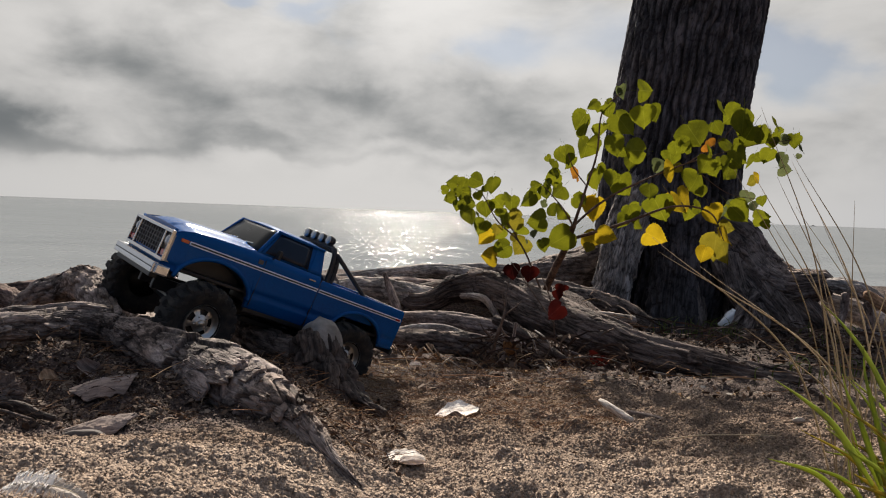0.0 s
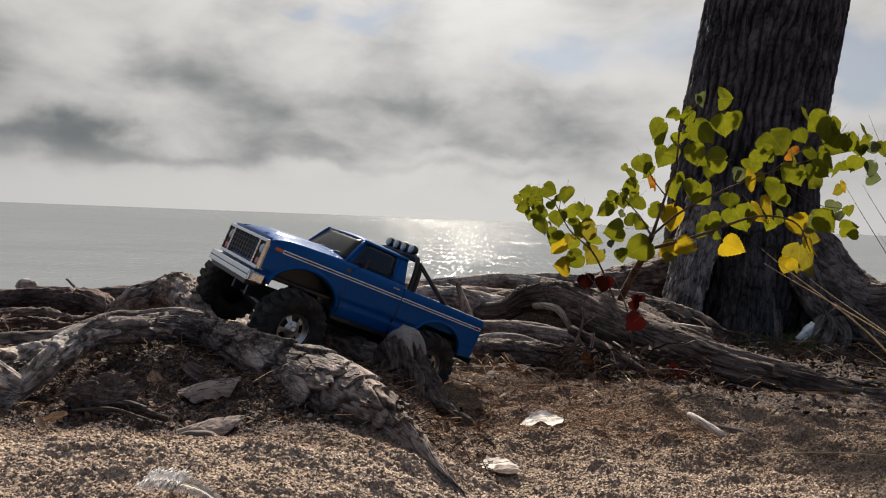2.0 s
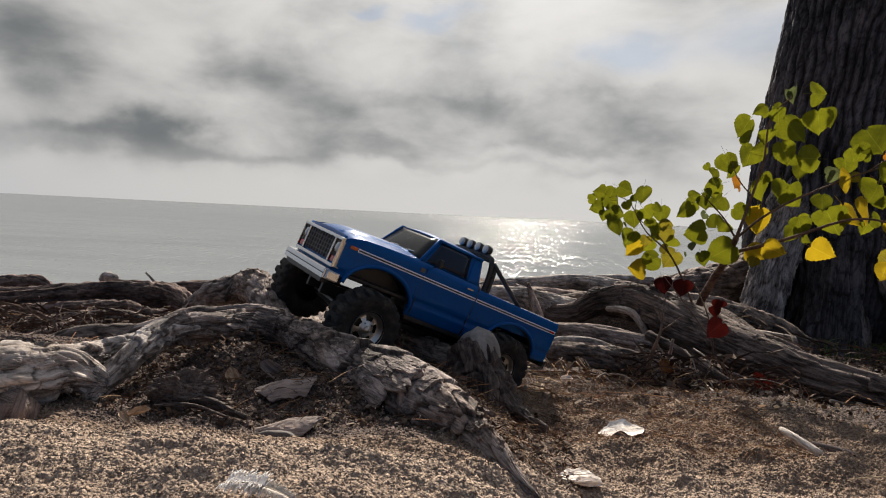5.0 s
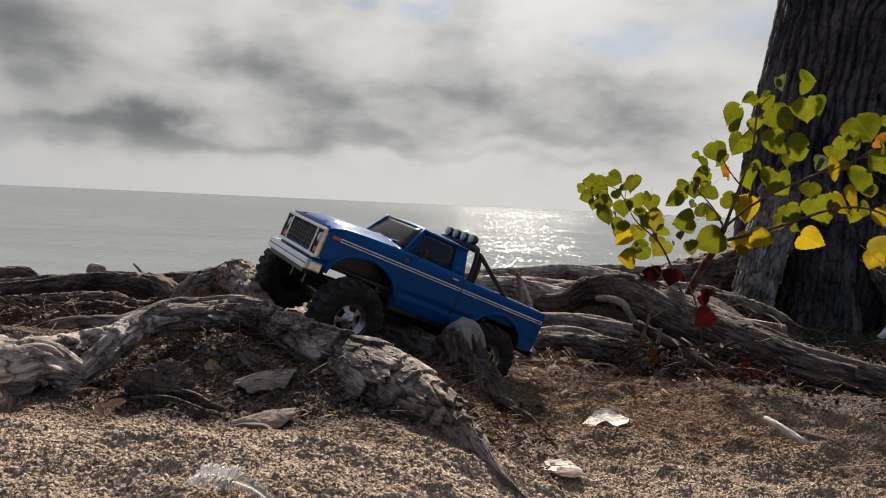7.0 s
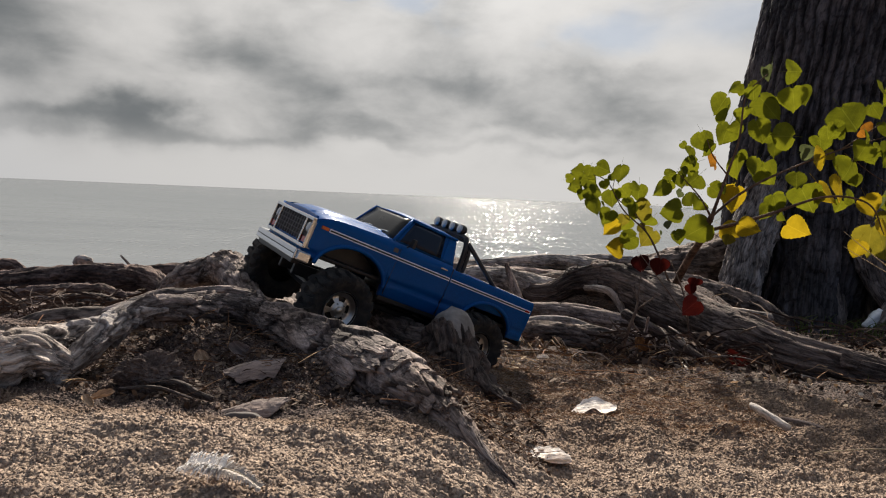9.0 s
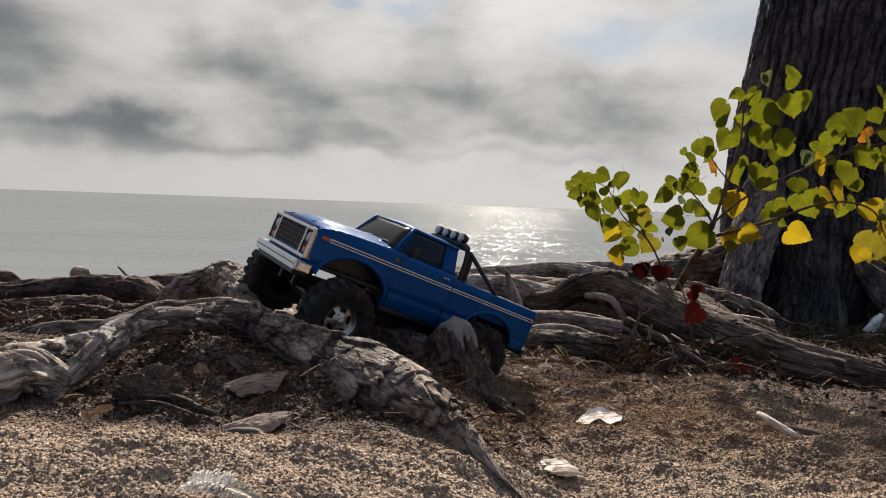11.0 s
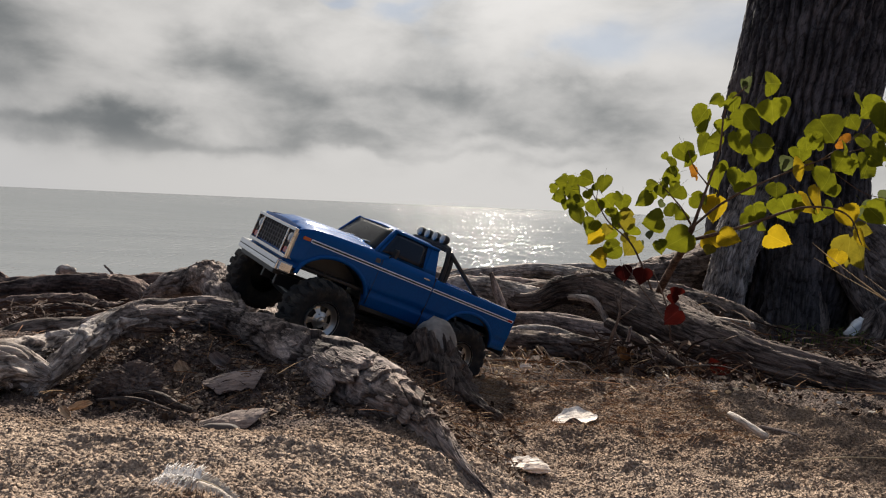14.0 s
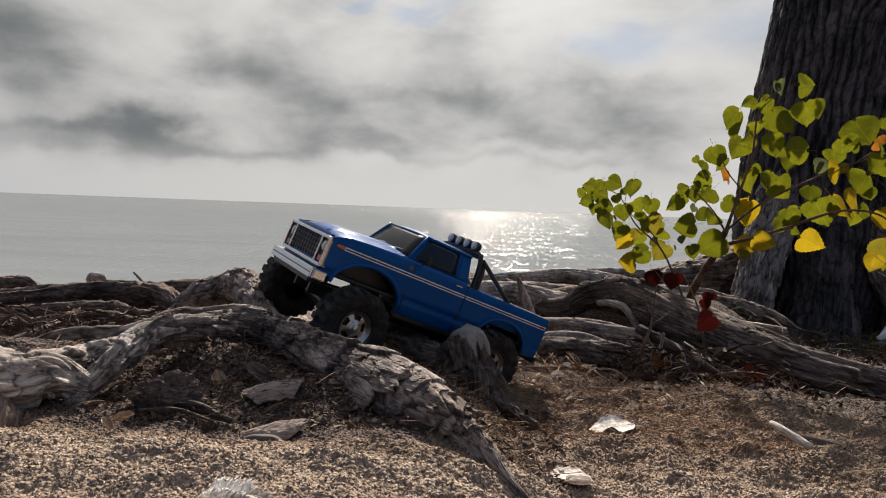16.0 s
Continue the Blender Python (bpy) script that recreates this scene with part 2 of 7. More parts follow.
def value_noise(x, y, z=0.0, seed=0):
    """Smooth noise from 0 to 1 on arrays."""
    x, y, z = np.broadcast_arrays(np.asarray(x, float), np.asarray(y, float), np.asarray(z, float))
    i, j, k = (np.floor(a).astype(np.int64) for a in (x, y, z))
    u, v, s = (a - b for a, b in ((x, i), (y, j), (z, k)))
    u, v, s = (a * a * (3 - 2 * a) for a in (u, v, s))
    total = 0.0
    for a in (0, 1):
        for b in (0, 1):
            for c in (0, 1):
                total = total + lattice(i + a, j + b, k + c, seed) * (u if a else 1 - u) * (v if b else 1 - v) * (s if c else 1 - s)
    return total


def fbm(x, y, z=0.0, seed=0, octaves=4, gain=0.5):
    total, much, norm = 0.0, 1.0, 0.0
    for o in range(octaves):
        total = total + much * value_noise(np.asarray(x) * 2**o, np.asarray(y) * 2**o, np.asarray(z) * 2**o, seed + 17 * o)
        norm, much = norm + much, much * gain
    return total / norm


def plates(x, y, seed=0, wrap=0, local=False):
    """Cells with cracks between them: (distance to the crack, a number of the cell), and the place within the cell if asked."""
    i, j = np.floor(x).astype(np.int64), np.floor(y).astype(np.int64)
    near, second, label = np.full(x.shape, 9.0), np.full(x.shape, 9.0), np.zeros(x.shape)
    lx, ly = np.zeros(x.shape), np.zeros(x.shape)
    for a in (-1, 0, 1):
        for b in (-1, 0, 1):
            ci, cj = i + a, j + b
            key = ci % wrap if wrap else ci
            px = ci + 0.15 + 0.7 * lattice(key, cj, 0 * key, seed)
            py = cj + 0.15 + 0.7 * lattice(key, cj, 0 * key + 5, seed)
            d = np.hypot(x - px, y - py)
            closer = d < near
            second = np.where(closer, near, np.minimum(second, d))
            label = np.where(closer, lattice(key, cj, 0 * key + 9, seed), label)
            lx, ly = np.where(closer, x - px, lx), np.where(closer, y - py, ly)
            near = np.where(closer, d, near)
    return (second - near, label, lx, ly) if local else (second - near, label)


def mesh_from(name, verts, faces, mat=None, uvs=None, smooth=True):
    me = bpy.data.meshes.new(name)
    me.from_pydata([tuple(map(float, v)) for v in verts], [], [tuple(map(int, f)) for f in faces])
    if uvs is not None:
        layer = me.uv_layers.new(name="UVMap")
        index = np.empty(len(me.loops), np.int32)
        me.loops.foreach_get("vertex_index", index)
        layer.data.foreach_set("uv", np.asarray(uvs, np.float32)[index].ravel())
    if mat:
        me.materials.append(mat)
    if smooth:
        me.polygons.foreach_set("use_smooth", [True] * len(me.polygons))
    me.update()
    return me


def thing(name, me, label="", category="", group="", kind=""):
    return tagged(new(name, me), label, category, group, kind)


def part(name, me, parent, label=""):
    """Links one mesh under a thing or a part; the mesh is in the parent's coordinates."""
    ob = new(name, me)
    ob.parent = parent
    if label:
        ob["label"] = label
    return ob


def grid_faces(rows, cols, wrap=False):
    q = []
    for a in range(rows - 1):
        for b in range(cols if wrap else cols - 1):
            c = (b + 1) % cols
            q.append((a * cols + b, a * cols + c, (a + 1) * cols + c, (a + 1) * cols + b))
    return q


def spline(points, count):
    """Catmull-Rom through rows of numbers, evenly spread by length of x, y, z."""
    p = np.array(points, float)
    p = np.vstack([2 * p[0] - p[1], p, 2 * p[-1] - p[-2]])
    fine = []
    for n in range(1, len(p) - 2):
        t = np.linspace(0, 1, 24, endpoint=False)[:, None]
        a, b, c, d = p[n - 1], p[n], p[n + 1], p[n + 2]
        fine.append(0.5 * (2 * b + (c - a) * t + (2 * a - 5 * b + 4 * c - d) * t**2 + (3 * b - a - 3 * c + d) * t**3))
    fine = np.vstack(fine + [p[-2:-1]])
    s = np.r_[0, np.cumsum(np.linalg.norm(np.diff(fine[:, :3], axis=0), axis=1))]
    at = np.linspace(0, s[-1], count)
    return np.stack([np.interp(at, s, fine[:, k]) for k in range(fine.shape[1])], 1), at


def loose_plates(parent, points, mat, count, seed, name="bark_plate", length=0.030, width=0.018, s0=0.05, s1=0.95, thick=0.004, out=1.07, face=(0.0, -0.55, 0.75)):
    """Flakes of bark lifting off a root: small curved ragged plates, each a part of its own."""
    rng = np.random.default_rng(seed)
    line, s = spline(points, 200)
    c, r = line[:, :3], line[:, 3]
    t = np.gradient(c, axis=0)
    t /= np.linalg.norm(t, axis=1)[:, None]
    for _ in range(count):
        k = int(200 * (s0 + (s1 - s0) * rng.random()))
        d = t[k]
        up = np.array(face) + rng.normal(0, 0.55, 3)
        up -= d * (up @ d)
        up /= np.linalg.norm(up)
        side = np.cross(d, up)
        small = min(1.0, r[k] / 0.036)
        ln, wd = length * small * rng.uniform(0.5, 1.4), width * small * rng.uniform(0.5, 1.3)
        nu, nv = 7, 5
        u, v = np.meshgrid(np.linspace(-1, 1, nu), np.linspace(-1, 1, nv), indexing="ij")
        rag = 1 + 0.32 * (rng.random((nu, nv)) - 0.5)
        x, y = u * ln / 2 * rag, v * wd / 2 * rag * (1 - 0.35 * np.abs(u) ** 3)
        bend = 0.75 * y * y / max(r[k], 0.01) / 1.6
        lift = rng.uniform(0.0, 0.16) * (x + ln / 2) + 0.001 * rng.normal(0, 1, x.shape)
        q = c[k] + x[..., None] * d + y[..., None] * side + ((r[k] * out - bend) + lift)[..., None] * up
        top = q.reshape(-1, 3)
        verts = np.vstack([top, top - up * thick])
        f = grid_faces(nu, nv)
        n = nu * nv
        rim = [b for b in range(nv)] + [a * nv + nv - 1 for a in range(1, nu)] + [(nu - 1) * nv + b for b in range(nv - 2, -1, -1)] + [a * nv for a in range(nu - 2, 0, -1)]
        f = f + [tuple(b + n for b in g[::-1]) for g in f] + [(rim[a], rim[(a + 1) % len(rim)], rim[(a + 1) % len(rim)] + n, rim[a] + n) for a in range(len(rim))]
        me = mesh_from(name, verts, f, mat, np.vstack([np.stack([y.ravel(), x.ravel()], 1)] * 2), False)
        me.attributes.new("plate_tone_and_shade", "FLOAT", "POINT").data.foreach_set("value", np.full(len(verts), rng.uniform(0.3, 1.0), np.float32))
        part(name, me, parent)


def tube(name, points, mat, step=0.006, sides=36, rough=0.12, bark_depth=0.0, cell=0.02, seed=0, gnarl=0.0, twist=0.0, furrow=0.0, blunt=0.6, long=2.2, smooth=True, ribs=0, rib_depth=0.0, shingle=0.0, warp=1.0):
    """A root, log or stem: a tapering tube along a spline of (x, y, z, radius), lumpy, with bark plates and furrows in
    relief, their cracks shaded in colour too.
    """
    length = np.linalg.norm(np.diff(np.array(points)[:, :3], axis=0), axis=1).sum()
    count = max(4, int(length / step))
    line, s = spline(points, count)
    c, r = line[:, :3], np.maximum(line[:, 3], 0.0004)
    if gnarl:
        for k in range(3):
            c[:, k] += (value_noise(s / max(0.06, 3.2 * r.mean()), 3.3 * k, 0, seed + 3) - 0.5) * gnarl * r * 2
    t = np.gradient(c, axis=0)
    t /= np.linalg.norm(t, axis=1)[:, None]
    up = np.cross(t[0], (0.31, 0.12, 0.94))
    up /= np.linalg.norm(up)
    ups = []
    for d in t:
        up = up - d * (up @ d)
        up /= np.linalg.norm(up)
        ups.append(up)
    ups = np.array(ups)
    sides_v = np.cross(t, ups)
    a = np.linspace(0, 2 * np.pi, sides, endpoint=False)[None, :] + twist * s[:, None]
    ca, sa = np.cos(a), np.sin(a)
    flat = np.linspace(0, 2 * np.pi, sides, endpoint=False)[None, :] + 0 * s[:, None]
    cx, sx = np.cos(flat), np.sin(flat)
    S = s[:, None] + 0 * flat
    R = r[:, None] + 0 * flat
    rel = 1 + rough * 2 * (fbm(cx * 1.3 + 7, sx * 1.3 + 3, S / (5 * r.mean()), seed, 3) - 0.5)
    rel += rough * 0.9 * (fbm(cx * 3.2, sx * 3.2, S / (1.6 * r.mean()), seed + 5, 3) - 0.5)
    off = 0 * S
    if furrow:
        bend = 0.6 * (value_noise(S / (cell * 7), cx * 2, sx * 2, seed + 77) - 0.5)
        ridge = np.abs(fbm(cx * R / cell + bend, sx * R / cell + bend, S / (cell * 13), seed + 21, 2) - 0.5) * 2
        off -= furrow * np.clip(1 - ridge * 5.5, 0, 1) ** 0.8
        rung = np.abs(fbm(cx * R / cell * 1.3, sx * R / cell * 1.3, S / (cell * 1.6), seed + 23, 2) - 0.5) * 2
        off -= furrow * 0.28 * np.clip(1 - rung * 8, 0, 1)
        off += furrow * 0.5 * (fbm(cx * R / cell * 2.5, sx * R / cell * 2.5, S / (cell * 3), seed + 31, 3) - 0.5)
    shade = 0 * S + 0.5
    if ribs:
        wander = 2.6 * (fbm(cx * 2.2, sx * 2.2, S / 0.22, seed + 60, 3) - 0.5) + 1.1 * (fbm(cx * 6, sx * 6, S / 0.09, seed + 64, 2) - 0.5)
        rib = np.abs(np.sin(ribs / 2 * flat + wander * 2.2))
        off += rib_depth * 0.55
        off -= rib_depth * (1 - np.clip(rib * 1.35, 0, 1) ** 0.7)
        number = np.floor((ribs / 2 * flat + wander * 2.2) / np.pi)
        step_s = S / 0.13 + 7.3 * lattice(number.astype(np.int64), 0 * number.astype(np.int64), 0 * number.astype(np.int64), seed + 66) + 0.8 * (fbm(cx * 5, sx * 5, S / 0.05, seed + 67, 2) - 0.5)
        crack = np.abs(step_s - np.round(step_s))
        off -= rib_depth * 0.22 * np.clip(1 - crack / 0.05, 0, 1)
        # shade painted into the colour of furrows between ribs and of cross cracks
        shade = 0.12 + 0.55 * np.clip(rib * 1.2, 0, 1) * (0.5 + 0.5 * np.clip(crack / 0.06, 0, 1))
    if bark_depth:
        around = max(5, int(round(2 * np.pi * r.mean() / cell)))
        wob = 1.5 * warp * (fbm(S / cell / 2.2, cx * 2, sx * 2, seed + 2, 3) - 0.5)
        gx = flat / (2 * np.pi) * around + wob
        gy = S / (cell * long) + 1.6 * warp * (fbm(cx * 2.5, sx * 2.5, S / cell / 2, seed + 9, 3) - 0.5)
        edge, label, lx, ly = plates(gx, gy, seed, around, True)
        fine_e, fine_l = plates(gx * 2 + 1.1 * (fbm(S / cell, cx * 4, sx * 4, seed + 14, 2) - 0.5), gy * 1.6, seed + 7, around * 2)
        wear = (0.25 + 0.9 * fbm(cx * 1.5 + 4, sx * 1.5, S / 0.06, seed + 40, 3)) * np.clip(R / (0.8 * r.mean()), 0.12, 1)
        off += bark_depth * wear * (0.95 * np.clip(edge / 0.055, 0, 1) + 0.25 * np.clip(fine_e / 0.12, 0, 1) - 0.8 + (1.2 if shingle else 1.1) * (label - 0.5) + (0.3 if shingle else 0.45) * (fine_l - 0.5))
        if shingle:
            lift = 0.7 * ly * (0.6 + 0.8 * label) + 1.1 * lx * (2 * lattice((label * 997).astype(np.int64), 0 * gx.astype(np.int64), 0 * gx.astype(np.int64), seed + 3) - 1)
            off += bark_depth * shingle * wear * lift * np.clip(edge / 0.05, 0, 1)
        # random tone per plate; colour drops towards cracks to imitate their shade
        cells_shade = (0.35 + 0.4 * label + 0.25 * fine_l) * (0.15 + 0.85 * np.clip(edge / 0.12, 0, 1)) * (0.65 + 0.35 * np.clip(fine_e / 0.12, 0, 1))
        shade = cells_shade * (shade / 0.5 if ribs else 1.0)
        off += bark_depth * np.clip(R / (0.8 * r.mean()), 0.12, 1) * (0.18 if shingle else 0.45) * (fbm(cx * R / cell * 3, sx * R / cell * 3, S / cell, seed + 50, 3) - 0.5)
    RR = R * rel + off
    v = c[:, None, :] + (ca * RR)[:, :, None] * ups[:, None, :] + (sa * RR)[:, :, None] * sides_v[:, None, :]
    verts = v.reshape(-1, 3)
    uv = np.stack([(flat / (2 * np.pi) * 2 * np.pi * r.mean()).ravel(), S.ravel()], 1)
    faces = grid_faces(count, sides, True)
    first, last = len(verts), len(verts) + 1
    verts = np.vstack([verts, c[0] - t[0] * r[0] * blunt, c[-1] + t[-1] * r[-1] * blunt])
    uv = np.vstack([uv, [0, s[0]], [0, s[-1]]])
    for b in range(sides):
        d = (b + 1) % sides
        faces.append((first, d, b))
        faces.append((last, (count - 1) * sides + b, (count - 1) * sides + d))
    me = mesh_from(name, verts, faces, mat, uv, smooth)
    me.attributes.new("plate_tone_and_shade", "FLOAT", "POINT").data.foreach_set("value", np.r_[shade.ravel(), 0.5, 0.5].astype(np.float32))
    return me


# ---------------------------------------------------------------- ground and water
def hump(x, y, cx, cy, rx, ry, turn=0.0):
    c, s = math.cos(radians(turn)), math.sin(radians(turn))
    u, v = ((x - cx) * c + (y - cy) * s) / rx, (-(x - cx) * s + (y - cy) * c) / ry
    return np.exp(-(u * u + v * v))


def smooth_step(a, lo, hi):
    t = np.clip((a - lo) / (hi - lo), 0, 1)
    return t * t * (3 - 2 * t)


def ground_height(x, y):
    """Height of the sand: level in front, a mound under the roots on one side, falling to the lake behind."""
    x, y = np.asarray(x, float), np.asarray(y, float)
    front = np.interp(y, (-3, 0.0, 1.06, 1.4, 1.9, 2.2), (0.03, 0.015, 0.0, -0.018, -0.045, -0.045))
    bank = np.interp(y, (2.2, 2.6, 2.95, 3.5, 4.6, 7.0), (0.0, 0.125, 0.115, -0.25, -0.65, -1.6))
    bank = bank - 0.135 * smooth_step(-x, 0.25, 0.6) * smooth_step(y, 2.0, 2.5)
    hollow = np.interp(y, (2.2, 3.2, 3.7, 4.3, 5.3, 7.0), (0.0, -0.13, -0.08, 0.06, -0.65, -1.6))
    by_tree = smooth_step(x, 0.55, 0.95)
    z = front + bank * (1 - by_tree) + hollow * by_tree
    mound = smooth_step(-x, -0.06, 0.14)
    z = z + mound * (np.interp(y, (0.2, 0.75, 0.95, 1.12, 1.22, 1.34, 1.55, 2.0), (0.05, 0.064, 0.066, 0.070, 0.098, 0.080, 0.04, 0.02)))
    z = z + 0.03 * hump(x, y, -0.25, 1.08, 0.09, 0.05) + 0.026 * hump(x, np.where(y < 0.935, 0.935 + (y - 0.935) * 0.3, y), -0.03, 0.935, 0.08, 0.045) + 0.034 * hump(x, np.where(y < 0.93, 0.93 + (y - 0.93) * 0.3, y), 0.045, 0.93, 0.08, 0.05) + 0.02 * hump(x, y, 0.42, 1.62, 0.22, 0.12) + 0.018 * hump(x, y, 0.62, 1.32, 0.3, 0.1) + 0.040 * hump(x, y, -0.455, 1.175, 0.075, 0.050)
    z = z - 0.02 * hump(x, y, 0.12, 1.36, 0.14, 0.06) + 0.014 * hump(x, y, -0.25, 0.80, 0.40, 0.07) + 0.020 * hump(x, y, 0.0, 1.05, 0.05, 0.09) + 0.006 * hump(x, y, -0.05, 0.90, 0.08, 0.06)
    return z


def sand_relief(x, y):
    near = np.exp(-((np.hypot(x, y - 1.0) / 2.2) ** 2))
    side = smooth_step(x, 0.0, 0.25)
    lumps = 0.030 * (fbm(x / 0.17, y / 0.14, 0, 3, 3) - 0.5) + (0.022 + 0.016 * side) * (fbm(x / 0.062, y / 0.042, 0, 8, 3, 0.45) - 0.5)
    lumps += 0.006 * (1 - 0.4 * side) * (fbm(x / 0.030, y / 0.024, 0, 17, 2, 0.4) - 0.5)
    wx, wy = 0.9 * (value_noise(x / 0.007, y / 0.007, 0, 61) - 0.5), 0.9 * (value_noise(x / 0.007, y / 0.007, 0, 64) - 0.5)
    crumb, one = plates(x / 0.0100 + wx, y / 0.0092 + wy, 71)
    small, two = plates(x / 0.0062 + wy, y / 0.0056 + wx, 72)
    much = 0.25 + 1.3 * fbm(x / 0.05, y / 0.05, 0, 91, 3)
    fine = 0.0050 * much * (np.clip(crumb * 0.9, 0, 1) ** 0.6 * (0.7 + 0.5 * one) - 0.4) + 0.0030 * (np.clip(small * 1.4, 0, 1) * (0.4 + 0.8 * two) - 0.4) + 0.0032 * (fbm(x / 0.008, y / 0.008, 0, 81, 3, 0.6) - 0.5)
    return (lumps + fine * (1 + 0.5 * side)) * near + (1 - near) * 0.05 * (fbm(x / 0.8, y / 0.8, 0, 5, 3) - 0.5)


def spaced(centre, inner, fine, outer, growth=1.09):
    a, step, out = 0.0, fine, [0.0]
    while out[-1] < outer:
        if out[-1] > inner:
            step *= growth
        out.append(out[-1] + step)
    out = np.array(out)
    return centre + np.r_[-out[:0:-1], out]


def build_ground():
    xs, ys = spaced(0.05, 0.78, 0.0025, 60, 1.06), spaced(1.10, 0.44, 0.0023, 60, 1.055)
    X, Y = np.meshgrid(xs, ys)
    Z = ground_height(X, Y) + sand_relief(X, Y)
    Z = np.where(np.hypot(X, Y) > 30, np.minimum(Z, 1.0), Z)
    me = mesh_from("ground", np.stack([X.ravel(), Y.ravel(), Z.ravel()], 1), grid_faces(len(ys), len(xs)), M_SAND)
    soil = smooth_step(-X, -0.05, 0.1) * np.interp(Y, (0.86, 0.93, 1.4, 2.4), (0, 0.75, 0.9, 0.9))
    soil = np.maximum(soil, np.interp(Y, (1.32, 1.55, 1.8), (0, 0.55, 0.95)))
    soil = np.maximum(soil, smooth_step(X, 0.6, 1.0) * smooth_step(Y, 1.9, 2.3))
    soil = np.maximum(soil, 0.55 * hump(X, Y, 0.10, 1.64, 0.18, 0.14))
    soil = np.maximum(soil, smooth_step(X, 0.2, 0.34) * smooth_step(Y, 1.66, 1.76))
    soil = np.maximum(soil, 0.20 * smooth_step(X, -0.02, 0.15) * smooth_step(Y, 1.02, 1.25))
    soil = np.clip(soil * (1 + 0.5 * (fbm(X / 0.11, Y / 0.11, 0, 77, 3) - 0.5)), 0, 1)
    layer = me.attributes.new("soil", "FLOAT", "POINT")
    layer.data.foreach_set("value", soil.ravel().astype(np.float32))
    return thing("ground", me, "coarse tan lake sand with brown root litter", "ground", kind="structure")


build_ground()


def build_water():
    ys = np.r_[2.6, 6, 12, 25, 60, 150, 400, 1000, 2500, 4800]
    v, f = [], []
    for y in ys:
        half = 40 + y * 1.6
        v += [(-half, y, -0.62), (half, y, -0.62)]
    for k in range(len(ys) - 1):
        f.append((2 * k, 2 * k + 1, 2 * k + 3, 2 * k + 2))
    return thing("water", mesh_from("water", v, f, M_WATER), "calm grey lake with sun glitter reaching the horizon", "water", kind="structure")


build_water()


# ---------------------------------------------------------------- roots and driftwood
def root(name, label, points, mat, category="root", flakes=0, flake_size=0.028, **how):
    how.setdefault("bark_depth", 0.004)
    ob = thing(name, tube(name, points, mat, **how), label, category)
    if flakes:
        loose_plates(ob, points, mat, flakes, how["seed"] + 900, length=flake_size, width=flake_size * 0.66)
    return ob


root("exposed_root", "broad pale weathered root lobe lying on the sand",
     [(-0.70, 0.82, 0.085, 0.040), (-0.646, 0.86, 0.096, 0.040), (-0.616, 0.90, 0.108, 0.040), (-0.593, 0.94, 0.108, 0.035), (-0.578, 0.965, 0.110, 0.029), (-0.56, 0.985, 0.101, 0.022), (-0.535, 0.995, 0.090, 0.013)],
     M_GREY, step=0.0022, sides=110, bark_depth=0.006, cell=0.022, gnarl=0.3, rough=0.40, seed=4, long=2.2, furrow=0.004, warp=0.6, shingle=0.6, flakes=26, flake_size=0.026)
root("exposed_root", "pale knotted root leg bending down into the soil",
     [(-0.505, 1.165, 0.141, 0.015), (-0.524, 1.12, 0.136, 0.0195), (-0.526, 1.075, 0.119, 0.021), (-0.531, 1.03, 0.102, 0.019), (-0.539, 1.0, 0.087, 0.015), (-0.552, 0.98, 0.066, 0.010)],
     M_GREY, step=0.0022, sides=84, bark_depth=0.007, cell=0.019, gnarl=0.35, rough=0.40, seed=5, long=2.0, furrow=0.003, warp=0.6, shingle=0.7, flakes=22, flake_size=0.024)
root("exposed_root", "pale weathered root running between the lobes",
     [(-0.52, 1.16, 0.137, 0.012), (-0.546, 1.085, 0.122, 0.016), (-0.564, 1.035, 0.119, 0.0170), (-0.581, 0.995, 0.121, 0.019), (-0.60, 0.955, 0.116, 0.02)],
     M_GREY, step=0.0024, sides=72, bark_depth=0.006, cell=0.018, gnarl=0.4, rough=0.38, seed=6, long=2.4, furrow=0.003, warp=0.6, shingle=0.6, flakes=18, flake_size=0.024)
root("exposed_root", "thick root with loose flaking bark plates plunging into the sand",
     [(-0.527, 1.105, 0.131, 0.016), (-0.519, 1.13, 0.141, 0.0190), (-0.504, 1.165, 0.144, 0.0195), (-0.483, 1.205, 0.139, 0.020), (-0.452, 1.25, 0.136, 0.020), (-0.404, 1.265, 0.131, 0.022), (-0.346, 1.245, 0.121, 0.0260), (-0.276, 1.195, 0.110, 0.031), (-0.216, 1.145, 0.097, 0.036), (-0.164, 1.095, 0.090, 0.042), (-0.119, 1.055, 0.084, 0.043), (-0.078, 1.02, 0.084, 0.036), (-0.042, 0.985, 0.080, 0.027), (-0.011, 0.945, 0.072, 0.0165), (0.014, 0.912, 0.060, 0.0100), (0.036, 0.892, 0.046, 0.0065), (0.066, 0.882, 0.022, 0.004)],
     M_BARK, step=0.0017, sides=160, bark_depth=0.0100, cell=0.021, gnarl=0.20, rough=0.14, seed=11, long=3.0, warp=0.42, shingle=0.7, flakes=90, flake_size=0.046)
root("exposed_root", "slim grey root lying behind the arch",
     [(-0.717, 1.22, 0.073, 0.008), (-0.676, 1.25, 0.097, 0.011), (-0.63, 1.275, 0.116, 0.013), (-0.581, 1.30, 0.133, 0.0145), (-0.528, 1.31, 0.142, 0.013), (-0.47, 1.32, 0.148, 0.012), (-0.42, 1.33, 0.140, 0.012)],
     M_BARK, step=0.0026, sides=56, bark_depth=0.004, cell=0.014, gnarl=0.4, rough=0.3, seed=7, long=3.0, warp=0.6, shingle=0.5)
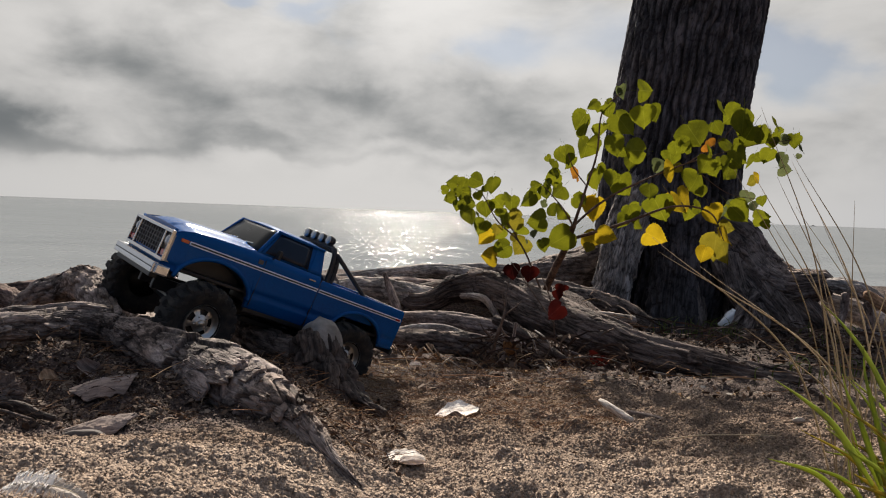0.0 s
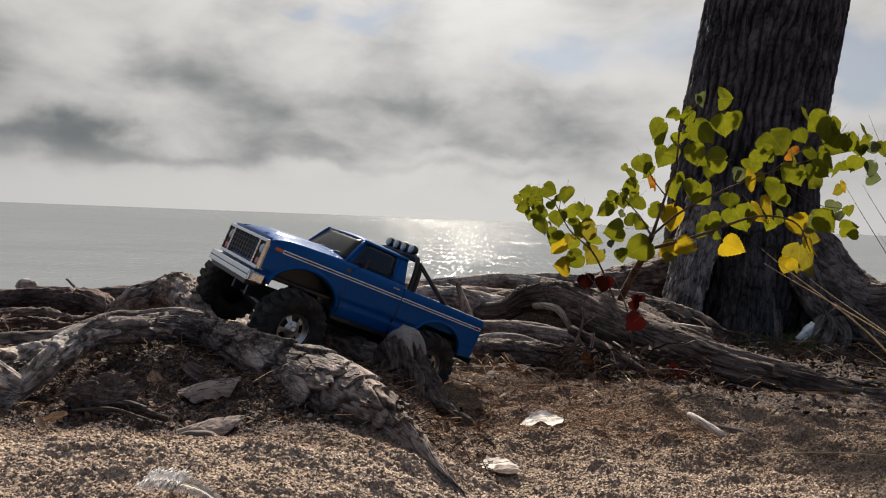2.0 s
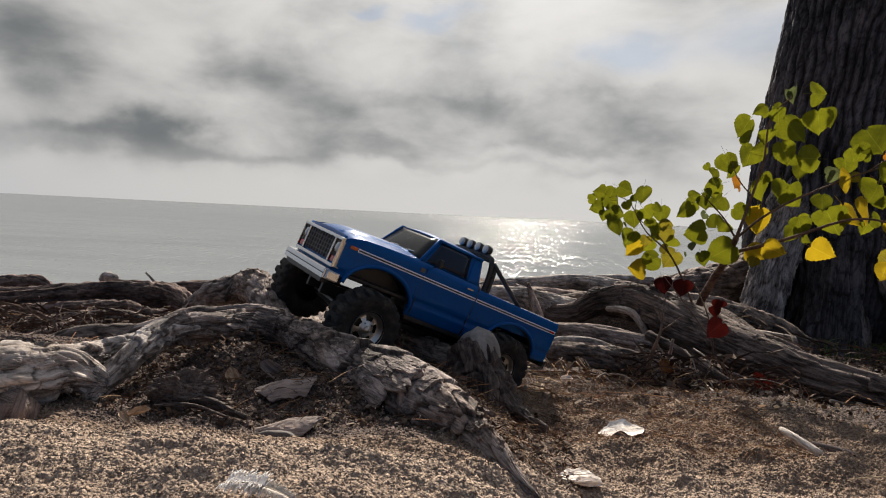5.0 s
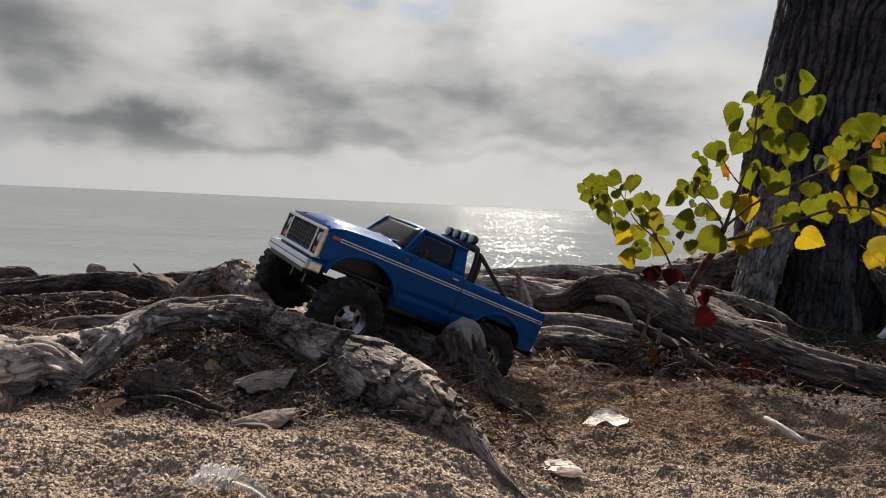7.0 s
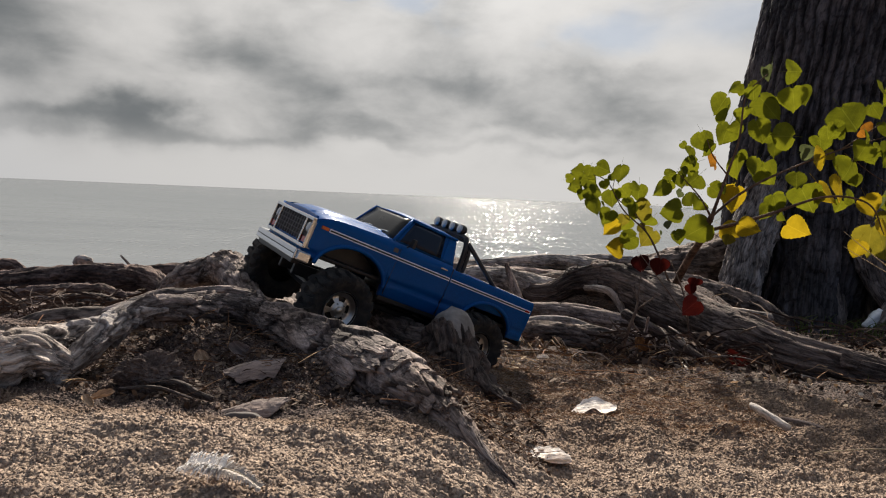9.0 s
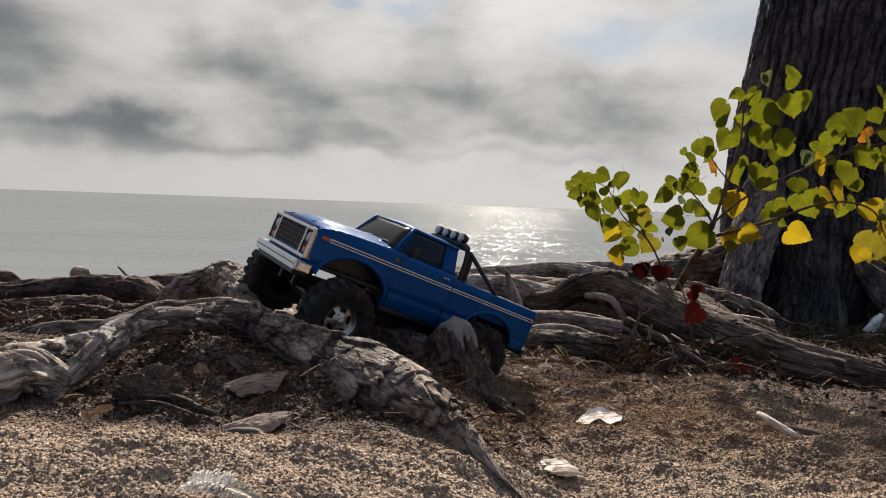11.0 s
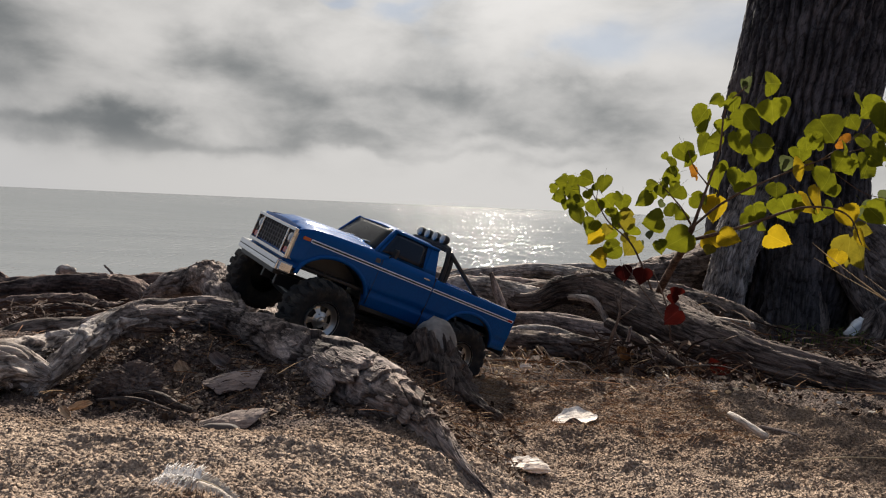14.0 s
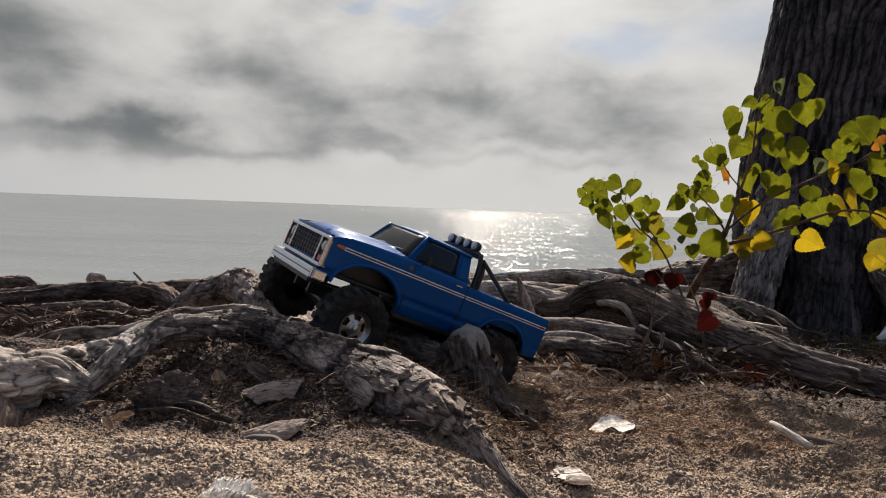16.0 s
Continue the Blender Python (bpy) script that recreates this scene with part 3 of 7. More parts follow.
root("exposed_root", "rough barked root knuckle rising behind the arch",
     [(-0.835, 1.75, 0.05, 0.0268), (-0.726, 1.68, 0.113, 0.0306), (-0.635, 1.62, 0.148, 0.0328), (-0.558, 1.55, 0.166, 0.0334), (-0.5, 1.47, 0.148, 0.029), (-0.453, 1.38, 0.13, 0.026), (-0.386, 1.26, 0.12, 0.0253)],
     M_BARK, step=0.0024, sides=110, bark_depth=0.006, cell=0.017, long=2.0, furrow=0.004, gnarl=0.35, rough=0.25, shingle=0.7, warp=0.5, seed=22, flakes=40, flake_size=0.026)
root("exposed_root", "lumpy barked root lying low under the truck",
     [(-0.638, 1.9, 0.06, 0.0274), (-0.535, 1.75, 0.088, 0.0331), (-0.452, 1.6, 0.082, 0.0324), (-0.40, 1.4, 0.07, 0.026)],
     M_BARK, step=0.004, sides=56, bark_depth=0.008, cell=0.022, long=3.0, gnarl=0.5, rough=0.35, shingle=0.9, warp=0.5, seed=27, flakes=30)
root("exposed_root", "barked root running down to the sawn knob",
     [(-0.453, 1.9, 0.107, 0.0294), (-0.345, 1.72, 0.104, 0.0328), (-0.27, 1.58, 0.082, 0.0322), (-0.193, 1.5, 0.065, 0.0303), (-0.119, 1.46, 0.055, 0.026)],
     M_BARK, step=0.0035, sides=60, bark_depth=0.008, cell=0.022, long=3.0, gnarl=0.3, rough=0.25, shingle=0.9, warp=0.5, seed=33, flakes=40)
root("driftwood_log", "long dark weathered log lying along the bank",
     [(-1.66, 2.0, -0.005, 0.0533), (-1.516, 2.05, 0.009, 0.052), (-1.366, 2.1, 0.028, 0.0528), (-1.18, 2.1, 0.048, 0.0486), (-1.032, 2.05, 0.056, 0.0355), (-0.915, 1.95, 0.039, 0.0166)],
     M_LOG, "log", step=0.005, sides=64, furrow=0.010, cell=0.016, bark_depth=0.003, rough=0.25, seed=41, gnarl=0.2)
root("driftwood_branch", "slender dark branch lying against the log",
     [(-1.54, 1.95, -0.023, 0.0313), (-1.331, 1.98, 0.004, 0.0243), (-1.134, 1.95, 0.027, 0.021), (-0.939, 1.85, 0.035, 0.0144)],
     M_LOG, "branch", furrow=0.006, cell=0.012, rough=0.25, seed=44, gnarl=0.3)
root("driftwood_log", "dark rotting log with frayed fibres",
     [(-1.377, 1.75, -0.031, 0.0351), (-1.209, 1.78, 0.005, 0.0319), (-1.097, 1.8, 0.02, 0.0295), (-0.939, 1.75, 0.034, 0.0215), (-0.86, 1.70, 0.03, 0.012)],
     M_DARK, "log", step=0.004, sides=56, furrow=0.012, cell=0.010, rough=0.35, seed=47, gnarl=0.3)
root("stick", "bent brown stick leaning on the dark log",
     [(-1.197, 1.6, -0.016, 0.0125), (-1.146, 1.68, 0.008, 0.0111), (-1.139, 1.75, 0.024, 0.0081)], M_RED, "stick", sides=20, seed=49, bark_depth=0.001)
root("exposed_root", "low dark root between the arch and the logs",
     [(-0.98, 1.35, 0.02, 0.02), (-0.85, 1.42, 0.055, 0.024), (-0.72, 1.46, 0.062, 0.022), (-0.60, 1.40, 0.07, 0.018), (-0.5, 1.3, 0.08, 0.014)], M_DARK, sides=40, seed=52, gnarl=0.4, rough=0.25)
root("driftwood_chunk", "broken brown log end with a bleached hollow",
     [(-1.943, 2.4, -0.016, 0.0487), (-1.831, 2.4, 0.015, 0.0333), (-1.753, 2.4, 0.024, 0.0257), (-1.697, 2.4, 0.005, 0.0162)], M_LOG, "log", seed=55, furrow=0.008, cell=0.012, sides=40)
root("driftwood_knot", "weathered knot of wood resting on the log",
     [(-1.40, 2.25, 0.055, 0.016), (-1.38, 2.25, 0.074, 0.016), (-1.34, 2.24, 0.076, 0.010)], M_GREY, "driftwood", seed=57, gnarl=0.6, rough=0.4, sides=32)
root("twig", "thin broken twig standing up behind the log",
     [(-1.225, 2.28, 0.06, 0.0045), (-1.25, 2.285, 0.082, 0.004), (-1.268, 2.285, 0.098, 0.0028)], M_RED, "twig", sides=10, seed=58, bark_depth=0.0)
root("driftwood_log", "low weathered log at the top of the bank",
     [(-1.32, 2.5, 0.013, 0.0302), (-1.217, 2.5, 0.023, 0.0302), (-1.007, 2.5, 0.044, 0.0271), (-0.743, 2.45, 0.047, 0.0275), (-0.59, 2.4, 0.048, 0.0227), (-0.42, 2.42, 0.04, 0.018)], M_LOG, "log", sides=44, furrow=0.007, cell=0.012, seed=61, rough=0.2)
root("driftwood_log", "smooth grey log at the top of the bank",
     [(-0.30, 2.68, 0.06, 0.02), (-0.151, 2.7, 0.079, 0.0268), (0.001, 2.7, 0.1, 0.0308), (0.122, 2.75, 0.113, 0.0293), (0.27, 2.8, 0.105, 0.0278), (0.376, 2.85, 0.09, 0.0219)], M_GREY, "log", sides=48, furrow=0.004, cell=0.014, bark_depth=0.0015, seed=63, rough=0.18)
root("driftwood_log", "pale grey log end against the lake",
     [(0.249, 3.2, 0.098, 0.0147), (0.367, 3.2, 0.098, 0.0222), (0.483, 3.2, 0.1, 0.0173)], M_GREY, "log", sides=32, furrow=0.003, cell=0.014, bark_depth=0.001, seed=65)
root("driftwood_branch", "thin grey branch slanting across the logs",
     [(-0.06, 2.5, 0.11, 0.009), (0.047, 2.45, 0.078, 0.0128), (0.119, 2.4, 0.061, 0.0125)], M_GREY, "branch", sides=24, seed=66, bark_depth=0.001)
root("driftwood_log", "weathered grey log lying under the branches",
     [(-0.24, 2.44, 0.05, 0.026), (-0.133, 2.43, 0.078, 0.034), (-0.024, 2.43, 0.075, 0.038), (0.066, 2.43, 0.062, 0.036), (0.16, 2.46, 0.05, 0.03)], M_GREY, "log", sides=44, furrow=0.005, cell=0.012, seed=67)
root("exposed_root", "big grey root arching out and down across the sand",
     [(0.039, 2.42, 0.063, 0.0238), (0.076, 2.4, 0.044, 0.0291), (0.137, 2.38, 0.054, 0.0324), (0.203, 2.36, 0.091, 0.0440), (0.285, 2.34, 0.105, 0.0560), (0.381, 2.27, 0.087, 0.0600), (0.47, 2.15, 0.054, 0.0610), (0.555, 2.03, 0.022, 0.0600), (0.645, 1.93, 0.000, 0.0560), (0.756, 1.86, -0.016, 0.0500), (0.878, 1.81, -0.033, 0.0430), (1.01, 1.79, -0.050, 0.0330), (1.13, 1.79, -0.066, 0.022)],
     M_BIG, step=0.0032, sides=140, bark_depth=0.0045, cell=0.024, long=6.0, furrow=0.006, warp=0.6, shingle=0.25, gnarl=0.12, rough=0.11, seed=71, flakes=10, flake_size=0.045)
root("driftwood_branch", "pale hooked branch stub",
     [(0.224, 2.280, 0.081, 0.008), (0.264, 2.270, 0.083, 0.0105), (0.299, 2.260, 0.075, 0.011), (0.324, 2.260, 0.045, 0.0105), (0.342, 2.260, 0.014, 0.009)], M_PALE, "branch", sides=24, seed=73, bark_depth=0.001)
root("driftwood_log", "smooth reddish-brown log on the sand",
     [(0.03, 2.15, 0.018, 0.0187), (0.062, 2.15, 0.023, 0.0227), (0.156, 2.15, 0.023, 0.0276), (0.271, 2.13, 0.014, 0.0291), (0.381, 2.12, 0.006, 0.0226)], M_RED, "log", sides=44, furrow=0.003, cell=0.014, bark_depth=0.001, seed=75, rough=0.1)
root("driftwood_branch", "slim grey branch lying on the sand",
     [(-0.03, 2.0, 0.0, 0.010), (0.027, 2.0, 0.008, 0.012), (0.108, 2.02, 0.018, 0.0137), (0.174, 2.02, 0.018, 0.0137), (0.235, 2.0, 0.004, 0.0121)], M_GREY, "branch", sides=28, seed=77, bark_depth=0.001, rough=0.15)
root("driftwood_log", "split brown log with a dark broken end",
     [(-0.06, 1.9, -0.004, 0.016), (-0.004, 1.9, 0.004, 0.02), (0.072, 1.9, 0.006, 0.0257), (0.156, 1.92, 0.003, 0.0289), (0.233, 1.93, -0.005, 0.035), (0.295, 1.92, -0.023, 0.035), (0.334, 1.9, -0.049, 0.0203)], M_DARK, "log", sides=52, step=0.004, furrow=0.010, cell=0.012, seed=79, rough=0.25)
root("exposed_root", "thin reddish root under the big grey one",
     [(0.30, 2.1, -0.01, 0.022), (0.353, 2.05, -0.022, 0.0219), (0.417, 2.0, -0.034, 0.0215), (0.501, 1.95, -0.056, 0.0137)], M_RED, sides=32, seed=81, furrow=0.003, cell=0.012)
root("driftwood_log", "dark damp log behind the big root",
     [(0.25, 2.62, 0.03, 0.04), (0.42, 2.66, 0.05, 0.05), (0.62, 2.75, 0.04, 0.055), (0.85, 2.85, -0.02, 0.05), (1.0, 2.9, -0.08, 0.04)], M_DARK, "log", sides=56, step=0.006, furrow=0.009, cell=0.016, seed=92, rough=0.2)
root("driftwood_log", "weathered log lying low behind the truck",
     [(-0.32, 2.56, 0.045, 0.026), (-0.1, 2.56, 0.066, 0.03), (0.1, 2.58, 0.074, 0.03), (0.24, 2.56, 0.06, 0.028)], M_RED, "log", sides=48, step=0.006, furrow=0.006, cell=0.014, seed=94, rough=0.2)
# filler: added log covers the sunlit bank, standing in for a shaded gap
root("driftwood_log", "dark filler log added under the arching root",
     [(0.08, 2.52, 0.05, 0.035), (0.22, 2.50, 0.066, 0.048), (0.36, 2.47, 0.055, 0.048), (0.48, 2.45, 0.03, 0.035)], M_DARK, "log", sides=48, step=0.005, furrow=0.008, cell=0.014, seed=96, rough=0.2)
root("driftwood_branch", "grey branch end lying on the big root",
     [(0.60, 2.5, 0.008, 0.0137), (0.729, 2.5, -0.003, 0.0217), (0.829, 2.5, -0.010, 0.018)], M_GREY, "branch", sides=32, seed=83, bark_depth=0.001)
root("stick", "upright broken stick among the logs",
     [(-0.014, 2.3, 0.14, 0.0055), (0.006, 2.28, 0.09, 0.012), (0.03, 2.25, 0.039, 0.0129), (0.045, 2.24, -0.02, 0.012)], M_RED, "stick", sides=20, seed=85, bark_depth=0.001)
root("driftwood_branch", "pale twisted branch wrapped with bark",
     [(-0.09, 2.16, 0.06, 0.012), (-0.065, 2.15, 0.054, 0.0146), (-0.022, 2.1, 0.047, 0.0158), (0.025, 2.1, 0.036, 0.0143), (0.035, 2.05, 0.004, 0.0108)], M_PALE, "branch", sides=32, seed=87, bark_depth=0.002, gnarl=0.3)
root("driftwood_stub", "bleached broken wood stub with a ragged end",
     [(-0.25, 1.85, 0.118, 0.012), (-0.232, 1.845, 0.112, 0.0185), (-0.197, 1.83, 0.10, 0.0248), (-0.145, 1.8, 0.088, 0.0229), (-0.092, 1.75, 0.06, 0.0131), (-0.06, 1.72, 0.01, 0.012)], M_PALE, "driftwood", sides=44, seed=89, furrow=0.006, cell=0.01, rough=0.3, gnarl=0.4)
root("driftwood_branch", "pale branch end beside the rock",
     [(-0.36, 1.97, 0.045, 0.011), (-0.319, 1.95, 0.057, 0.0119), (-0.267, 1.95, 0.06, 0.0134)], M_PALE, "branch", sides=24, seed=91, bark_depth=0.001)

M_LIMB = bark("bare_orange_limb", (0.20, 0.115, 0.065), (0.48, 0.31, 0.19), 1.0, 1.0, 0.001)
root("driftwood_log", "weathered brown log end beside the tree root",
     [(1.925, 3.280, 0.077, 0.02), (1.976, 3.220, 0.062, 0.04), (2.041, 3.170, 0.042, 0.038), (2.089, 3.130, -0.008, 0.03)], M_GREY, "log", step=0.005, sides=48, furrow=0.006, cell=0.014, rough=0.3, gnarl=0.4, seed=501)
root("driftwood_branch", "bare orange-brown limb broken across the roots",
     [(1.986, 3.080, 0.056, 0.02), (2.047, 3.030, 0.004, 0.025), (2.187, 2.980, -0.095, 0.025), (2.347, 2.930, -0.215, 0.022)], M_LIMB, "branch", sides=32, bark_depth=0.001, rough=0.1, seed=502)
root("driftwood_log", "grey split log lying behind the tree root",
     [(2.010, 3.420, -0.015, 0.045), (2.119, 3.380, -0.060, 0.055), (2.258, 3.340, -0.118, 0.055), (2.529, 3.300, -0.213, 0.05)], M_PALE, "log", step=0.006, sides=56, furrow=0.008, cell=0.016, rough=0.25, seed=503)
root("driftwood_log", "grey weathered log half sunk in the soil",
     [(1.967, 3.360, -0.150, 0.04), (2.118, 3.320, -0.178, 0.05), (2.305, 3.280, -0.221, 0.05)], M_GREY, "log", step=0.006, sides=48, furrow=0.008, cell=0.016, rough=0.25, seed=504)
root("stick", "upright broken stick under the log end",
     [(1.936, 3.150, 0.046, 0.016), (1.928, 3.140, -0.032, 0.015), (1.904, 3.140, -0.127, 0.012), (1.889, 3.130, -0.213, 0.01)], M_RED, "stick", sides=24, bark_depth=0.002, gnarl=0.4, seed=505)
root("stick", "short dark stick under the log end",
     [(2.006, 3.100, 0.018, 0.016), (2.012, 3.090, -0.054, 0.015), (2.010, 3.090, -0.164, 0.013)], M_RED, "stick", sides=24, bark_depth=0.002, gnarl=0.4, seed=506)


def build_rock():
    bm = bmesh.new()
    bmesh.ops.create_icosphere(bm, subdivisions=5, radius=1)
    for v in bm.verts:
        d = v.co.copy()
        k = 1 + 0.35 * (noise.noise(d * 1.3 + Vector((3, 1, 7)))) + 0.08 * noise.noise(d * 5)
        q = Vector((round(d.x * 2.3 * k) / 2.3, round(d.y * 2.3 * k) / 2.3, round(d.z * 2.6 * k) / 2.6))
        p = d * k * 0.72 + q * 0.28
        v.co = Vector((-0.255, 2.3, 0.02)) + Vector((p.x * 0.125, p.y * 0.10, p.z * 0.135))
    me = bpy.data.meshes.new("rock")
    bm.to_mesh(me)
    me.materials.append(plain("brown_rock", (0.115, 0.088, 0.082), 0.9, grain=0.35, scale=45, bump=0.004))
    me.polygons.foreach_set("use_smooth", [True] * len(me.polygons))
    thing("rock", me, "angular dark brown rock among the driftwood", "rock")


build_rock()


def build_stump():
    """A short upright root knob: bark all round, worn smooth and grey on the top."""
    base = new("root_stump")
    tagged(base, "short root stump, worn smooth and grey on top with bark below", "stump")
    pts = [(-0.068, 1.405, -0.06, 0.100), (-0.070, 1.408, -0.02, 0.086), (-0.073, 1.414, 0.015, 0.073), (-0.077, 1.422, 0.045, 0.0585), (-0.081, 1.428, 0.068, 0.0470), (-0.090, 1.442, 0.092, 0.0410)]
    part("bark", tube("bark", pts, M_STUMP, step=0.0022, sides=110, bark_depth=0.009, cell=0.016, long=3.5, furrow=0.012, rough=0.35, seed=101), base)
    top = [(-0.074, 1.425, 0.0, 0.040), (-0.075, 1.43, 0.05, 0.0430), (-0.075, 1.437, 0.084, 0.0415), (-0.076, 1.443, 0.106, 0.0350), (-0.077, 1.447, 0.119, 0.0250), (-0.078, 1.449, 0.125, 0.012)]
    part("worn_top", tube("worn_top", top, plain("worn_grey_wood", (0.235, 0.216, 0.203), 0.85, grain=0.4, scale=70, bump=0.0016), step=0.0025, sides=72, bark_depth=0.0, furrow=0.0022, cell=0.010, rough=0.12, seed=103), base, "smooth weathered grey wood")
    legs = ([(-0.045, 1.39, 0.038, 0.022), (-0.016, 1.378, 0.010, 0.018), (0.012, 1.362, -0.006, 0.013), (0.055, 1.335, -0.020, 0.008)],
            [(-0.105, 1.40, 0.05, 0.02), (-0.125, 1.375, 0.015, 0.022), (-0.14, 1.36, -0.02, 0.02)],
            [(-0.056, 1.395, 0.066, 0.012), (-0.052, 1.372, 0.045, 0.019), (-0.050, 1.352, 0.015, 0.023), (-0.050, 1.338, -0.02, 0.026)],
            [(-0.095, 1.385, 0.05, 0.012), (-0.098, 1.362, 0.02, 0.017), (-0.102, 1.345, -0.02, 0.020)])
    for k, p in enumerate(legs):
        part("root_leg", tube("root_leg", p, M_STUMP, step=0.003, sides=44, bark_depth=0.006, cell=0.012, furrow=0.004, seed=105 + k), base)


build_stump()


# ---------------------------------------------------------------- the tree
def build_tree():
    tree = tagged(new("tree"), "large old tree trunk with deeply furrowed dark bark and flaring roots", "tree")
    trunk = [(1.30, 3.74, -0.35, 0.29), (1.305, 3.74, -0.14, 0.30), (1.325, 3.75, 0.10, 0.325), (1.337, 3.76, 0.32, 0.337), (1.346, 3.77, 0.60, 0.334), (1.376, 3.78, 0.88, 0.326), (1.420, 3.80, 1.16, 0.326), (1.466, 3.83, 1.42, 0.323), (1.57, 3.9, 2.1, 0.318), (1.70, 3.95, 3.0, 0.305), (1.84, 4.0, 4.2, 0.28)]
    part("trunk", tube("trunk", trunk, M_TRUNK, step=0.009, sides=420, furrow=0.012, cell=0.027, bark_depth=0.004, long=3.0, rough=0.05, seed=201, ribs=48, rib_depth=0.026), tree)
    # rising flares round the trunk
    flares = ([(1.17, 3.62, 0.58, 0.09), (1.095, 3.52, 0.36, 0.098), (1.020, 3.42, 0.17, 0.086), (0.978, 3.35, 0.0, 0.086), (0.945, 3.29, -0.13, 0.092), (0.91, 3.22, -0.25, 0.09)],
              [(1.32, 3.60, 0.52, 0.13), (1.305, 3.53, 0.313, 0.125), (1.285, 3.46, 0.103, 0.112), (1.265, 3.39, -0.075, 0.108), (1.25, 3.33, -0.199, 0.112), (1.22, 3.26, -0.28, 0.10)],
              [(1.469, 3.620, 0.315, 0.15), (1.614, 3.580, 0.215, 0.15), (1.723, 3.500, 0.113, 0.125), (1.825, 3.420, 0.051, 0.1), (1.908, 3.360, 0.055, 0.078), (1.969, 3.320, 0.072, 0.06)])
    # second root is made up, put there to darken the cave between the roots
    behind = ([(1.13, 3.86, 0.24, 0.11), (1.02, 3.82, 0.12, 0.11), (0.87, 3.68, 0.06, 0.10), (0.67, 3.48, 0.05, 0.08), (0.48, 3.26, 0.04, 0.05), (0.30, 3.06, 0.02, 0.02)],
              [(1.52, 3.72, 0.28, 0.14), (1.58, 3.70, 0.05, 0.14), (1.60, 3.68, -0.15, 0.13), (1.61, 3.66, -0.36, 0.12)])
    for k, p in enumerate(flares + behind):
        # first flare's paler bark paints it sunlit, second's dark bark paints its shadow
        part("flared_root", tube("flared_root", p, (M_FLARE, M_TRUNK)[k] if k < 2 else M_SKIRT, step=0.007, sides=150, furrow=0.009 if k < 2 else 0.006, cell=0.034, bark_depth=0.016 if k < 2 else 0.011, long=2.4, warp=0.7, shingle=0.5, rough=0.2, gnarl=0.25, seed=210 + k), tree)
    # bare roots reaching down from the skirt, with hollows between them
    legs = ([(1.607, 3.520, 0.129, 0.10), (1.734, 3.450, 0.004, 0.095), (1.815, 3.400, -0.095, 0.085), (1.850, 3.350, -0.206, 0.075), (1.858, 3.300, -0.314, 0.07)],
            [(1.534, 3.420, 0.175, 0.07), (1.573, 3.380, 0.033, 0.052), (1.589, 3.340, -0.080, 0.042), (1.551, 3.280, -0.164, 0.034), (1.499, 3.220, -0.244, 0.026)],
            [(1.644, 3.340, -0.039, 0.03), (1.653, 3.280, -0.121, 0.026), (1.611, 3.220, -0.202, 0.020), (1.599, 3.200, -0.275, 0.018)],
            [(1.624, 3.360, 0.010, 0.03), (1.516, 3.280, -0.087, 0.020), (1.430, 3.220, -0.145, 0.016), (1.384, 3.180, -0.202, 0.013)],
            [(1.877, 3.380, -0.036, 0.055), (1.929, 3.320, -0.118, 0.045), (1.966, 3.280, -0.228, 0.036)],
            [(1.346, 3.560, 0.089, 0.09), (1.392, 3.500, -0.041, 0.078), (1.394, 3.440, -0.169, 0.074), (1.378, 3.400, -0.325, 0.07)])
    for k, p in enumerate(legs):
        part("bare_root", tube("bare_root", p, M_SKIRT, step=0.006, sides=90, furrow=0.004, cell=0.030, bark_depth=0.005, long=4.0, rough=0.15, gnarl=0.35, seed=230 + k), tree)


build_tree()


